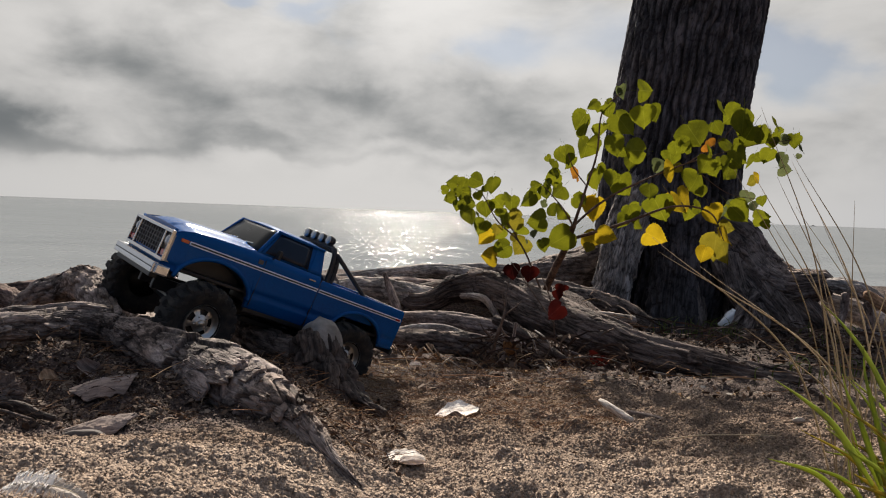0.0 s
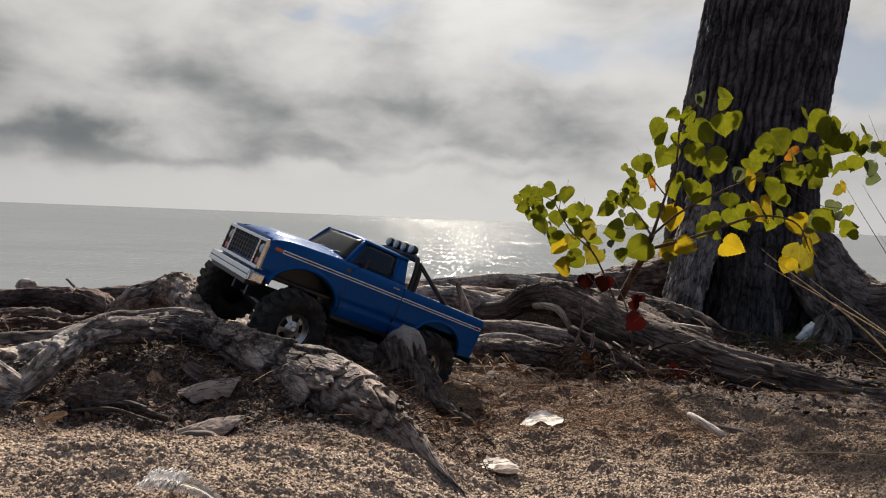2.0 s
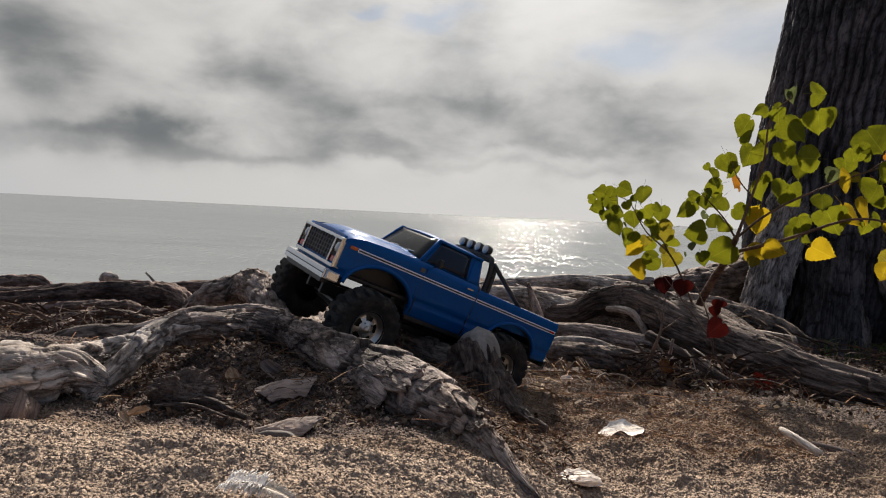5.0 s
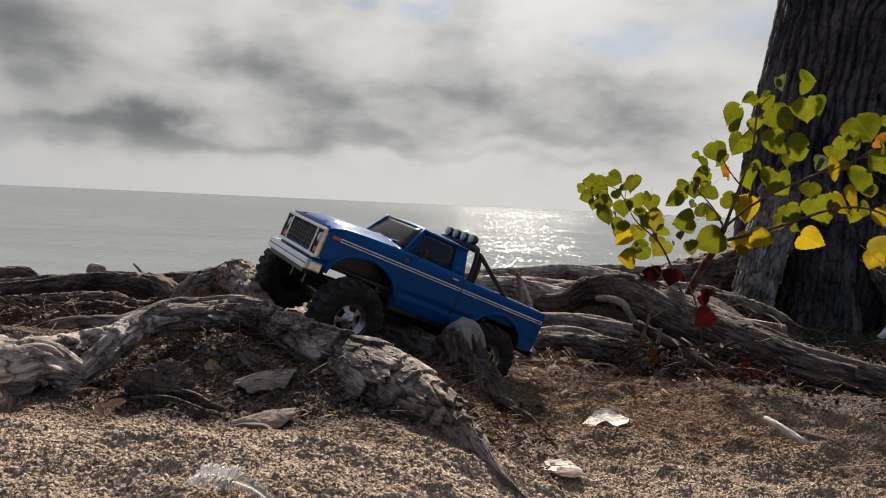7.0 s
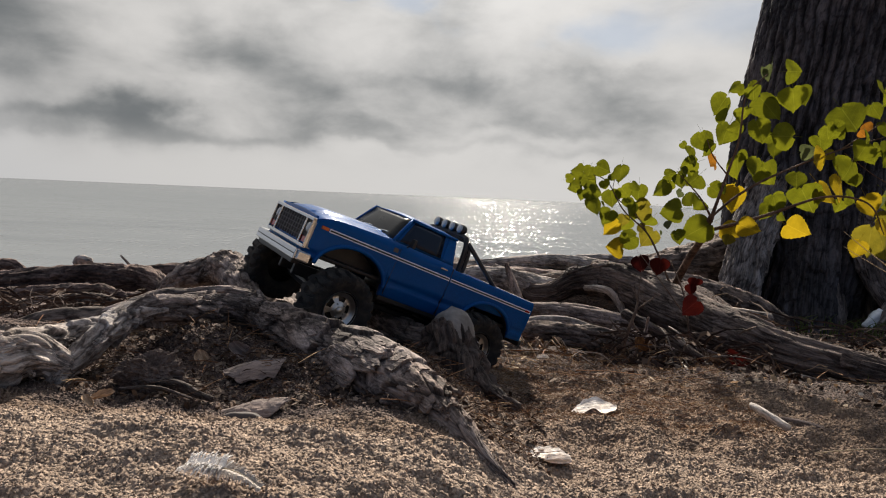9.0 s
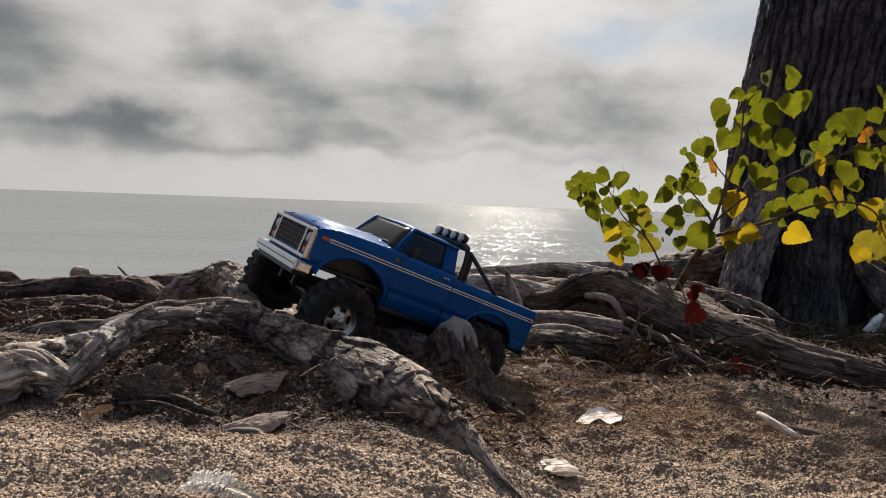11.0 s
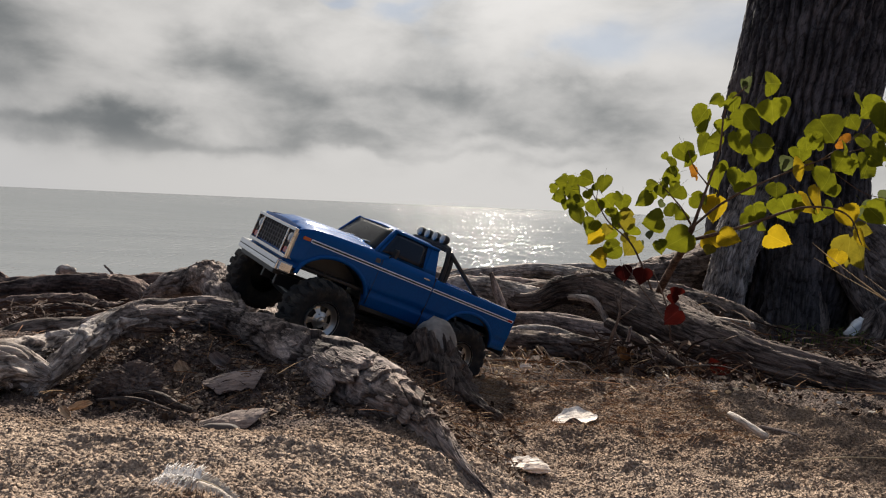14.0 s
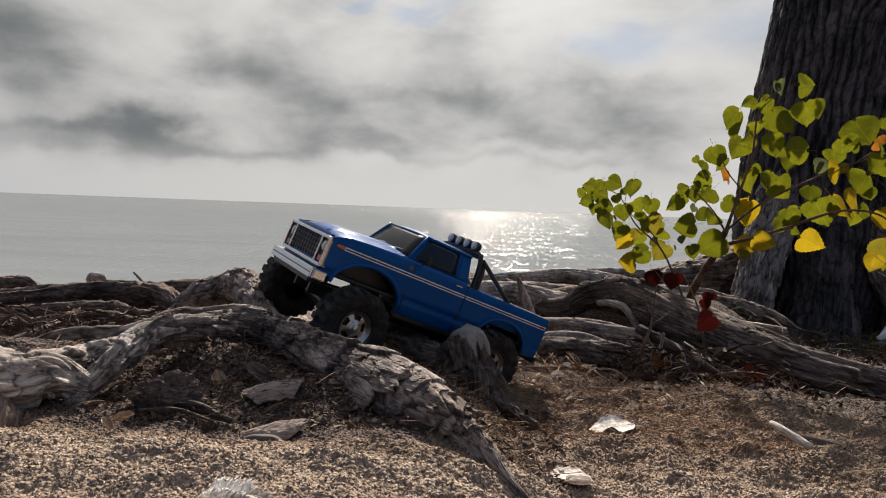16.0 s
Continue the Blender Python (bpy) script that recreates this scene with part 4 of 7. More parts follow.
# ---------------------------------------------------------------- sapling
def leaf_material(name, a, b, through_c, thin=0.5, veined=True):
    m, n, p, out = material(name)
    rnd = n.tree.nodes.new("ShaderNodeObjectInfo").outputs["Random"]
    at = n.tree.nodes.new("ShaderNodeTexCoord").outputs["Object"]
    shift = n.tree.nodes.new("ShaderNodeVectorMath")
    shift.operation = "ADD"
    n.links.new(at, shift.inputs[0])
    comb = n.tree.nodes.new("ShaderNodeCombineXYZ")
    n.links.new(n.math("MULTIPLY", rnd, 37.0), comb.inputs[0])
    n.links.new(n.math("MULTIPLY", rnd, 11.0), comb.inputs[2])
    n.links.new(comb.outputs[0], shift.inputs[1])
    spots = n.noise(shift.outputs[0], 3.2, 6, 0.65)
    tone = n.math("ADD", n.math("MULTIPLY", rnd, 0.6), n.math("MULTIPLY", spots, 0.75))
    c = n.mix(n.ramp(tone, 0.25, 1.0), a, b)
    xyz = n.tree.nodes.new("ShaderNodeSeparateXYZ")
    n.links.new(at, xyz.inputs[0])
    side = n.math("ABSOLUTE", xyz.outputs[0])
    rib = n.ramp(side, 0.022, 0.006)
    ripple = n.math("ABSOLUTE", n.math("SINE", n.math("MULTIPLY", n.math("ADD", xyz.outputs[2], n.math("MULTIPLY", side, -0.9)), 21.0)))
    vein = n.math("MAXIMUM", rib, n.math("MULTIPLY", n.ramp(ripple, 0.14, 0.02), 0.6)) if veined else n.math("MULTIPLY", spots, 0.0)
    c = n.mix(n.math("MULTIPLY", vein, 0.45), c, [min(1.0, 1.7 * k + 0.02) for k in b])
    blot = n.ramp(n.noise(shift.outputs[0], 6.5, 4, 0.6), 0.66, 0.74)
    c = n.mix(n.math("MULTIPLY", blot, 0.55 if veined else 0.0), c, (0.06, 0.04, 0.012))
    n.links.new(c, p.inputs["Base Color"])
    p.inputs["Roughness"].default_value, p.inputs["Specular IOR Level"].default_value = 0.7, 0.1
    t = n.tree.nodes.new("ShaderNodeBsdfTranslucent")
    n.links.new(n.mix(1.0, n.mix(0.6, c, through_c, "MIX"), n.mix(spots, (0.55, 0.55, 0.55), (1.4, 1.4, 1.4)), "MULTIPLY"), t.inputs[0])
    add = n.tree.nodes.new("ShaderNodeMixShader")
    add.inputs[0].default_value = thin
    n.links.new(p.outputs[0], add.inputs[1])
    n.links.new(t.outputs[0], add.inputs[2])
    n.links.new(add.outputs[0], out.inputs[0])
    return m


LEAF = (leaf_material("green_leaf", (0.030, 0.048, 0.008), (0.125, 0.140, 0.012), (0.185, 0.185, 0.007)),
        leaf_material("olive_leaf", (0.06, 0.062, 0.012), (0.15, 0.125, 0.016), (0.26, 0.21, 0.015)),
        leaf_material("yellow_leaf", (0.20, 0.15, 0.010), (0.36, 0.25, 0.012), (0.48, 0.33, 0.012)),
        leaf_material("dull_leaf", (0.045, 0.052, 0.022), (0.11, 0.12, 0.06), (0.10, 0.12, 0.04)),
        leaf_material("orange_leaf", (0.25, 0.09, 0.015), (0.35, 0.16, 0.02), (0.5, 0.2, 0.02)),
        leaf_material("red_leaf", (0.030, 0.004, 0.004), (0.075, 0.010, 0.008), (0.030, 0.003, 0.002), 0.3))


def leaf_mesh(name, mat, seed):
    """A broad heart-shaped leaf one unit long with a drawn-out tip, hanging from its stalk at the origin: gently folded blade, toothed wavy edge."""
    rng = random.Random(seed)
    rows, cols = 25, 7
    verts, faces = [], []
    wide, fold, curl = rng.uniform(0.92, 1.10), rng.uniform(0.05, 0.30), rng.uniform(-0.10, 0.22)
    bend = rng.uniform(-0.10, 0.10)
    for a in range(rows):
        t = 0.5 * a / (rows - 1) + 0.5 * (1 - math.cos(math.pi * a / (rows - 1))) / 2
        half = wide * float(np.interp(t, (0, 0.03, 0.08, 0.16, 0.28, 0.42, 0.56, 0.70, 0.82, 0.91, 1.0), (0.10, 0.27, 0.40, 0.495, 0.535, 0.51, 0.435, 0.315, 0.185, 0.075, 0.004)))
        tooth = (0.022 if a % 2 else -0.006) * (0.1 < t < 0.9) + rng.uniform(-0.012, 0.012)
        for b in range(cols):
            q = b / (cols - 1) * 2 - 1
            x = q * (half + tooth * (abs(q) > 0.9)) + bend * t * t
            z = -t * 1.0 + 0.10 * abs(q) ** 1.5 * (1 - t) ** 3
            y = fold * abs(q) * half - curl * t * t + 0.035 * math.sin(6 * t + 3 * q + seed) * (0.3 + abs(q))
            verts.append((x, y, z - 0.06))
    faces = grid_faces(rows, cols)
    stalk = len(verts)
    for a in range(4):
        q = a / 3
        for dx, dy in ((-0.008, -0.007), (0.008, -0.007), (0, 0.009)):
            verts.append((dx * 0.7, dy * 0.7 + 0.10 * (1 - q), 0.42 * (1 - q) - 0.12 * q))
    for a in range(3):
        for b in range(3):
            faces.append((stalk + a * 3 + b, stalk + a * 3 + (b + 1) % 3, stalk + a * 3 + 3 + (b + 1) % 3, stalk + a * 3 + 3 + b))
    return mesh_from(name, verts, faces, mat)


LEAF_MESHES = [[leaf_mesh("leaf", m, 7 * k + j) for j in range(5)] for k, m in enumerate(LEAF)]
LEAF_LOW = [(0.16, 0.396, 0.038, 0), (0.187, 0.418, 0.026, 0), (0.207, 0.414, 0.029, 0), (0.239, 0.422, 0.034, 0), (0.281, 0.411, 0.038, 0), (0.172, 0.375, 0.031, 0), (0.192, 0.355, 0.029, 0), (0.215, 0.393, 0.049, 0), (0.216, 0.364, 0.046, 0), (0.224, 0.328, 0.049, 0), (0.255, 0.303, 0.043, 0), (0.267, 0.276, 0.043, 2), (0.266, 0.35, 0.038, 0), (0.298, 0.364, 0.043, 0), (0.331, 0.365, 0.038, 0), (0.339, 0.323, 0.049, 1), (0.356, 0.297, 0.038, 0), (0.281, 0.225, 0.041, 2), (0.31, 0.246, 0.049, 0), (0.36, 0.255, 0.046, 1), (0.298, 0.285, 0.038, 0), (0.313, 0.325, 0.038, 0)]
LEAF_MID = [(0.393, 0.414, 0.028, 0), (0.375, 0.376, 0.046, 0), (0.399, 0.323, 0.056, 0), (0.413, 0.365, 0.018, 3), (0.459, 0.342, 0.047, 0), (0.463, 0.278, 0.075, 0), (0.418, 0.26, 0.036, 0), (0.39, 0.289, 0.02, 3), (0.581, 0.29, 0.051, 2), (0.542, 0.28, 0.044, 2), (0.644, 0.35, 0.051, 0)]
LEAF_UP = [(0.501, 0.583, 0.059, 0), (0.532, 0.626, 0.034, 0), (0.572, 0.614, 0.041, 0), (0.608, 0.667, 0.045, 3), (0.664, 0.668, 0.052, 0), (0.611, 0.582, 0.065, 0), (0.664, 0.602, 0.061, 0), (0.644, 0.514, 0.067, 0), (0.593, 0.525, 0.061, 0), (0.555, 0.562, 0.041, 0), (0.469, 0.497, 0.052, 0), (0.518, 0.515, 0.05, 0), (0.48, 0.478, 0.04, 0), (0.438, 0.47, 0.033, 0), (0.436, 0.439, 0.044, 0), (0.451, 0.401, 0.05, 0), (0.418, 0.398, 0.036, 0), (0.491, 0.449, 0.03, 4), (0.551, 0.438, 0.057, 0), (0.587, 0.44, 0.045, 0), (0.504, 0.378, 0.04, 0), (0.545, 0.36, 0.066, 2), (0.624, 0.422, 0.054, 0)]
LEAF_RIGHT = [(0.795, 0.562, 0.069, 0), (0.751, 0.527, 0.046, 0), (0.788, 0.524, 0.035, 0), (0.74, 0.498, 0.042, 0), (0.711, 0.48, 0.038, 3), (0.735, 0.462, 0.052, 2), (0.688, 0.411, 0.048, 0), (0.717, 0.366, 0.067, 0), (0.759, 0.381, 0.068, 2), (0.785, 0.395, 0.056, 2), (0.806, 0.438, 0.066, 0), (0.841, 0.511, 0.053, 0), (0.829, 0.482, 0.049, 0), (0.886, 0.535, 0.047, 0), (0.893, 0.474, 0.06, 0), (0.816, 0.373, 0.038, 0), (0.645, 0.35, 0.054, 0), (0.86, 0.358, 0.052, 2), (0.708, 0.292, 0.06, 2), (0.868, 0.272, 0.069, 1), (0.894, 0.302, 0.052, 2), (0.839, 0.252, 0.046, 2)]
LEAF_TIP = [(0.894, 0.614, 0.06, 0), (0.923, 0.599, 0.06, 0), (0.937, 0.564, 0.063, 0), (0.976, 0.565, 0.048, 0), (0.917, 0.511, 0.05, 0), (0.949, 0.499, 0.043, 0), (0.967, 0.453, 0.032, 2), (1.014, 0.592, 0.044, 0), (1.003, 0.553, 0.036, 0), (1.03, 0.554, 0.029, 3), (1.058, 0.554, 0.038, 0), (0.993, 0.513, 0.038, 0), (1.032, 0.502, 0.043, 3), (1.081, 0.534, 0.024, 3), (0.943, 0.404, 0.032, 3), (0.985, 0.396, 0.032, 0), (0.986, 0.352, 0.046, 0), (0.922, 0.364, 0.06, 0), (0.905, 0.373, 0.043, 3), (0.857, 0.58, 0.035, 0), (0.843, 0.541, 0.028, 4)]


def build_sapling():
    plant = tagged(new("poplar_sapling", tube("poplar_sapling", [(0.455, 2.33, -0.06, 0.012), (0.481, 2.28, 0.094, 0.011), (0.492, 2.15, 0.195, 0.010), (0.495, 2.05, 0.249, 0.009), (0.495, 1.95, 0.314, 0.007)], M_STEM, sides=16, bark_depth=0.0006, cell=0.008, seed=301)),
                   "young poplar sapling with yellow-green heart-shaped leaves", "sapling")
    lower = ([(0.495, 1.95, 0.312, 0.007), (0.527, 1.96, 0.418, 0.005), (0.552, 1.97, 0.506, 0.004), (0.558, 1.96, 0.608, 0.003), (0.60, 1.95, 0.66, 0.0018)],
             [(0.475, 2.27, 0.09, 0.005), (0.45, 2.31, 0.16, 0.0045), (0.405, 2.34, 0.25, 0.004), (0.333, 2.36, 0.317, 0.003), (0.277, 2.37, 0.405, 0.002), (0.205, 2.37, 0.426, 0.0012)],
             [(0.405, 2.34, 0.25, 0.003), (0.375, 2.36, 0.30, 0.0025), (0.305, 2.38, 0.365, 0.0018), (0.305, 2.37, 0.43, 0.0012)],
             [(0.492, 2.0, 0.275, 0.007), (0.55, 1.93, 0.30, 0.007), (0.62, 1.92, 0.326, 0.006), (0.735, 1.90, 0.372, 0.004), (0.83, 1.90, 0.36, 0.003), (0.87, 1.90, 0.29, 0.0015)])
    upper = ([(0.495, 1.95, 0.314, 0.005), (0.56, 1.97, 0.37, 0.0045), (0.645, 1.98, 0.422, 0.004), (0.83, 2.08, 0.497, 0.003), (1.02, 2.10, 0.556, 0.002), (1.14, 2.12, 0.577, 0.0012)],
             [(0.49, 1.95, 0.32, 0.004), (0.46, 1.93, 0.36, 0.003), (0.42, 1.92, 0.40, 0.002), (0.40, 1.92, 0.42, 0.0012)],
             [(0.527, 1.96, 0.418, 0.003), (0.49, 1.95, 0.46, 0.002), (0.47, 1.94, 0.50, 0.0014)],
             [(0.83, 2.08, 0.497, 0.0025), (0.92, 2.10, 0.56, 0.002), (0.99, 2.12, 0.63, 0.0012)],
             [(0.85, 2.10, 0.49, 0.002), (0.96, 2.11, 0.42, 0.0016), (1.06, 2.12, 0.405, 0.001)])
    limbs = [[(x, y, z, r * 0.68) for x, y, z, r in p] for p in lower + upper]
    for k, p in enumerate(limbs):
        part("branch", tube("branch", p, M_STEM, step=0.01, sides=8, rough=0.05, bark_depth=0.0, seed=310 + k), plant)
    rng = random.Random(5)
    for depth, table in ((2.36, LEAF_LOW), (1.96, LEAF_MID), (2.02, LEAF_UP), (2.08, LEAF_RIGHT), (2.12, LEAF_TIP)):
        extra = [(x + rng.uniform(-0.03, 0.03), z + rng.uniform(-0.025, 0.025), size * rng.uniform(0.5, 0.85), tone if tone != 2 else 1) for x, z, size, tone in table if rng.random() < 0.8]
        for x, z, size, tone in table + extra:
            y = depth + rng.uniform(-0.08, 0.08) + (0.30 if z < 0.295 and 0.65 < x < 0.8 else 0)
            k = (y - 0.125) / 1.825
            x, z = 0.127 + (x - 0.127) * k, 0.337 + (z - 0.337) * k
            ob = part("leaf", LEAF_MESHES[tone][rng.randrange(5)], plant)
            turn = Euler((radians(rng.uniform(-30, 40)), radians(rng.gauss(0, 48)), radians(rng.uniform(-55, 55))))
            m = turn.to_matrix().to_4x4()
            mid = m @ Vector((0, 0, -0.5))
            s = size * k * rng.uniform(0.95, 1.18)
            ob.matrix_local = Matrix.Translation(Vector((x, y, z)) - mid * s) @ m @ Matrix.Scale(s, 4)


build_sapling()


# ---------------------------------------------------------------- the truck
def car_paint():
    m, n, p, _ = material("blue_car_paint")
    at = n.tree.nodes.new("ShaderNodeTexCoord").outputs["Object"]
    flake, dust = n.noise(at, 900, 2), n.noise(at, 22, 6, 0.65)
    c = n.mix(n.ramp(flake, 0.3, 0.7), (0.003, 0.058, 0.215), (0.004, 0.090, 0.325))
    c = n.mix(n.math("MULTIPLY", n.ramp(dust, 0.52, 0.85), 0.06), c, (0.22, 0.19, 0.15))
    n.links.new(c, p.inputs["Base Color"])
    n.links.new(n.math("ADD", 0.15, n.math("MULTIPLY", dust, 0.12)), p.inputs["Roughness"])
    p.inputs["Metallic"].default_value, p.inputs["Coat Weight"].default_value, p.inputs["Coat Roughness"].default_value = 0.1, 0.07, 0.08
    p.inputs["Specular IOR Level"].default_value = 0.09
    return m


def tyre_rubber():
    m, n, p, _ = material("dusty_tyre_rubber")
    at = n.tree.nodes.new("ShaderNodeTexCoord").outputs["Object"]
    dust, fine = n.noise(at, 40, 5, 0.6), n.noise(at, 500, 3)
    n.links.new(n.mix(n.math("MULTIPLY", n.ramp(dust, 0.42, 0.75), 0.55), (0.016, 0.016, 0.017), (0.10, 0.082, 0.062)), p.inputs["Base Color"])
    p.inputs["Roughness"].default_value, p.inputs["Specular IOR Level"].default_value = 0.82, 0.3
    bumped(n, p, fine, 0.4, 0.0006)
    return m


M_BLUE = car_paint()
M_CHROME = plain("chrome", (0.58, 0.585, 0.59), 0.13, 1.0, grain=0.05, scale=200)
M_SILVER = plain("satin_silver", (0.55, 0.55, 0.54), 0.32, 1.0, grain=0.1, scale=200)
M_WHITE = plain("cream_trim_stripe", (0.72, 0.80, 0.90), 0.35, 0.0, grain=0.08, scale=300)
M_CREAM = plain("cream_plastic", (0.50, 0.43, 0.32), 0.5, grain=0.1, scale=200)
M_BLACK = plain("black_plastic", (0.014, 0.014, 0.015), 0.45, grain=0.25, scale=150, bump=0.0002)
M_TYRE = tyre_rubber()
M_TINT = plain("tinted_window", (0.004, 0.011, 0.026), 0.22, grain=0.1, scale=100, spec=0.35)
M_SCREEN = plain("windscreen_tint", (0.012, 0.014, 0.016), 0.25, grain=0.2, scale=60, spec=0.25)
M_AMBER = plain("amber_lens", (0.50, 0.10, 0.015), 0.2, coat=0.5)
M_TAIL = plain("red_lens", (0.35, 0.012, 0.010), 0.22, coat=0.5)
M_LENS = plain("clear_lamp_lens", (0.42, 0.43, 0.44), 0.2, 0.6, coat=0.3)
M_STEEL = plain("dark_steel", (0.10, 0.10, 0.105), 0.4, 0.9, grain=0.2, scale=120)


def box(x0, x1, y0, y1, z0, z1, mat, name="part", bevel=0.0012, turn=None):
    bm = bmesh.new()
    m = Matrix.Translation(((x0 + x1) / 2, (y0 + y1) / 2, (z0 + z1) / 2)) @ (turn or Matrix()) @ Matrix.Diagonal((abs(x1 - x0), abs(y1 - y0), abs(z1 - z0), 1))
    bmesh.ops.create_cube(bm, size=1, matrix=m)
    if bevel:
        bmesh.ops.bevel(bm, geom=bm.edges[:], offset=min(bevel, 0.3 * min(abs(x1 - x0), abs(y1 - y0), abs(z1 - z0))), segments=2, affect="EDGES", profile=0.6)
    me = bpy.data.meshes.new(name)
    bm.to_mesh(me)
    bm.free()
    me.materials.append(mat)
    return me


def pipe(points, radius, mat, name="pipe", sides=12, step=0.004):
    return tube(name, [(*p, radius) for p in points], mat, step=step, sides=sides, rough=0.0, bark_depth=0.0, blunt=0.05)


def straight(a, b, radius, mat, name="rod", sides=14):
    mid = [(a[k] + b[k]) / 2 for k in range(3)]
    return pipe([a, mid, b], radius, mat, name, sides, 0.02)


def revolve(profile, seg, mat, name, smooth=True, keep=None, wobble=None):
    """Turns a profile of (radius, along y) about the y axis."""
    prof = np.array(profile, float)
    a = np.linspace(0, 2 * np.pi, seg, endpoint=False)
    r, yy = prof[:, 0][:, None] + 0 * a, prof[:, 1][:, None] + 0 * a
    if wobble is not None:
        r = r + wobble(np.arange(len(prof))[:, None] + 0 * a, a[None, :] + 0 * r, prof[:, 1][:, None] + 0 * a)
    v = np.stack([r * np.cos(a), yy, r * np.sin(a)], -1).reshape(-1, 3)
    f = [q for q in grid_faces(len(prof), seg, True) if keep is None or keep(q[0] // seg, (q[0] % seg) / seg * 360)]
    return mesh_from(name, v, f, mat, None, smooth)


def cap(me):
    """Closes a revolved mesh at its open rings and turns faces outwards."""
    bm = bmesh.new()
    bm.from_mesh(me)
    bmesh.ops.holes_fill(bm, edges=[e for e in bm.edges if e.is_boundary], sides=0)
    bmesh.ops.recalc_face_normals(bm, faces=bm.faces)
    bm.to_mesh(me)
    bm.free()
    return me


ARCHES = ((0.172, 0.073, 0.052), (-0.158, 0.068, 0.050))
ARCH_Z = -0.064


def body_bottom(x):
    z = np.interp(x, (-0.27, -0.235, -0.10, 0.10, 0.24, 0.266), (-0.066, -0.067, -0.078, -0.076, -0.058, -0.050))
    for cx, rx, rz in ARCHES:
        inside = np.clip(1 - ((x - cx) / rx) ** 2, 0, None)
        z = np.where(inside > 0, np.maximum(z, ARCH_Z + rz * np.sqrt(inside)), z)
    return z


def body_top(x):
    return np.interp(x, (-0.27, -0.036, -0.034, 0.112, 0.20, 0.232, 0.252, 0.264), (0.0205, 0.0205, 0.026, 0.027, 0.0225, 0.0200, 0.0145, 0.0075))


def body_side(z):
    """Half width of the body at a height: shoulder, flat door, a pressed crease, tuck-under."""
    return np.interp(z, (-0.08, -0.066, -0.052, -0.049, -0.044, -0.041, -0.03, 0.0, 0.010, 0.018, 0.024, 0.028), (0.0905, 0.0945, 0.0970, 0.0932, 0.0932, 0.0972, 0.0974, 0.0975, 0.097, 0.0955, 0.0925, 0.088))


def side_panel(sign, x0, x1, name, count):
    xs = np.unique(np.r_[np.linspace(x0, x1, count), [c + d for c, rx, _ in ARCHES for d in np.linspace(-rx, rx, 41) if x0 < c + d < x1]])
    rows = 22
    v, t = [], np.linspace(0, 1, rows)
    for x in xs:
        z = body_bottom(x) + (body_top(x) - body_bottom(x)) * t
        y = body_side(z) - 0.010 * smooth_step(np.array(x), 0.235, 0.272) - 0.003 * smooth_step(np.array(-x), 0.25, 0.275)
        v += [(x, sign * b, c) for b, c in zip(y, z)]
        v.append((x, sign * (y[0] - 0.006), z[0] + 0.001))
        # the inner face closes the panel's thickness
    n = rows + 1
    grid = [v[k * n + n - 1 if b == 0 else k * n + b - 1] for k in range(len(xs)) for b in range(n)]
    f = grid_faces(len(xs), n)
    if sign > 0:
        f = [q[::-1] for q in f]
    return mesh_from(name, grid, f, M_BLUE)


def patch(fn, nu, nv, mat, name, flip=False, thick=0.0):
    """A curved panel from fn(u, v), both from 0 to 1."""
    v = [fn(a / (nu - 1), b / (nv - 1)) for a in range(nu) for b in range(nv)]
    f = grid_faces(nu, nv)
    if flip:
        f = [q[::-1] for q in f]
    me = mesh_from(name, v, f, mat)
    if thick:
        bm = bmesh.new()
        bm.from_mesh(me)
        bmesh.ops.solidify(bm, geom=bm.faces[:], thickness=thick)
        bm.to_mesh(me)
        bm.free()
    return me


def quad(a, b, c, d, u, v):
    return tuple((a[k] * (1 - u) + b[k] * u) * (1 - v) + (d[k] * (1 - u) + c[k] * u) * v for k in range(3))


def panel(corners, mat, name, grow=0.0, out=(0, 0, 0), bulge=0.0):
    """A slightly bulged pane between four corners, shrunk by a share and moved out."""
    mid = np.mean(np.array(corners), axis=0)
    p = [tuple(mid + (np.array(c) - mid) * (1 + grow) + np.array(out)) for c in corners]
    nrm = np.cross(np.subtract(p[1], p[0]), np.subtract(p[3], p[0]))
    nrm = nrm / np.linalg.norm(nrm)
    if nrm @ np.array(out) < 0:
        nrm = -nrm
    return patch(lambda u, v: tuple(np.array(quad(*p, u, v)) + nrm * bulge * (1 - (2 * u - 1) ** 2) * (1 - (2 * v - 1) ** 2)), 7, 7, mat, name, thick=0.0012)


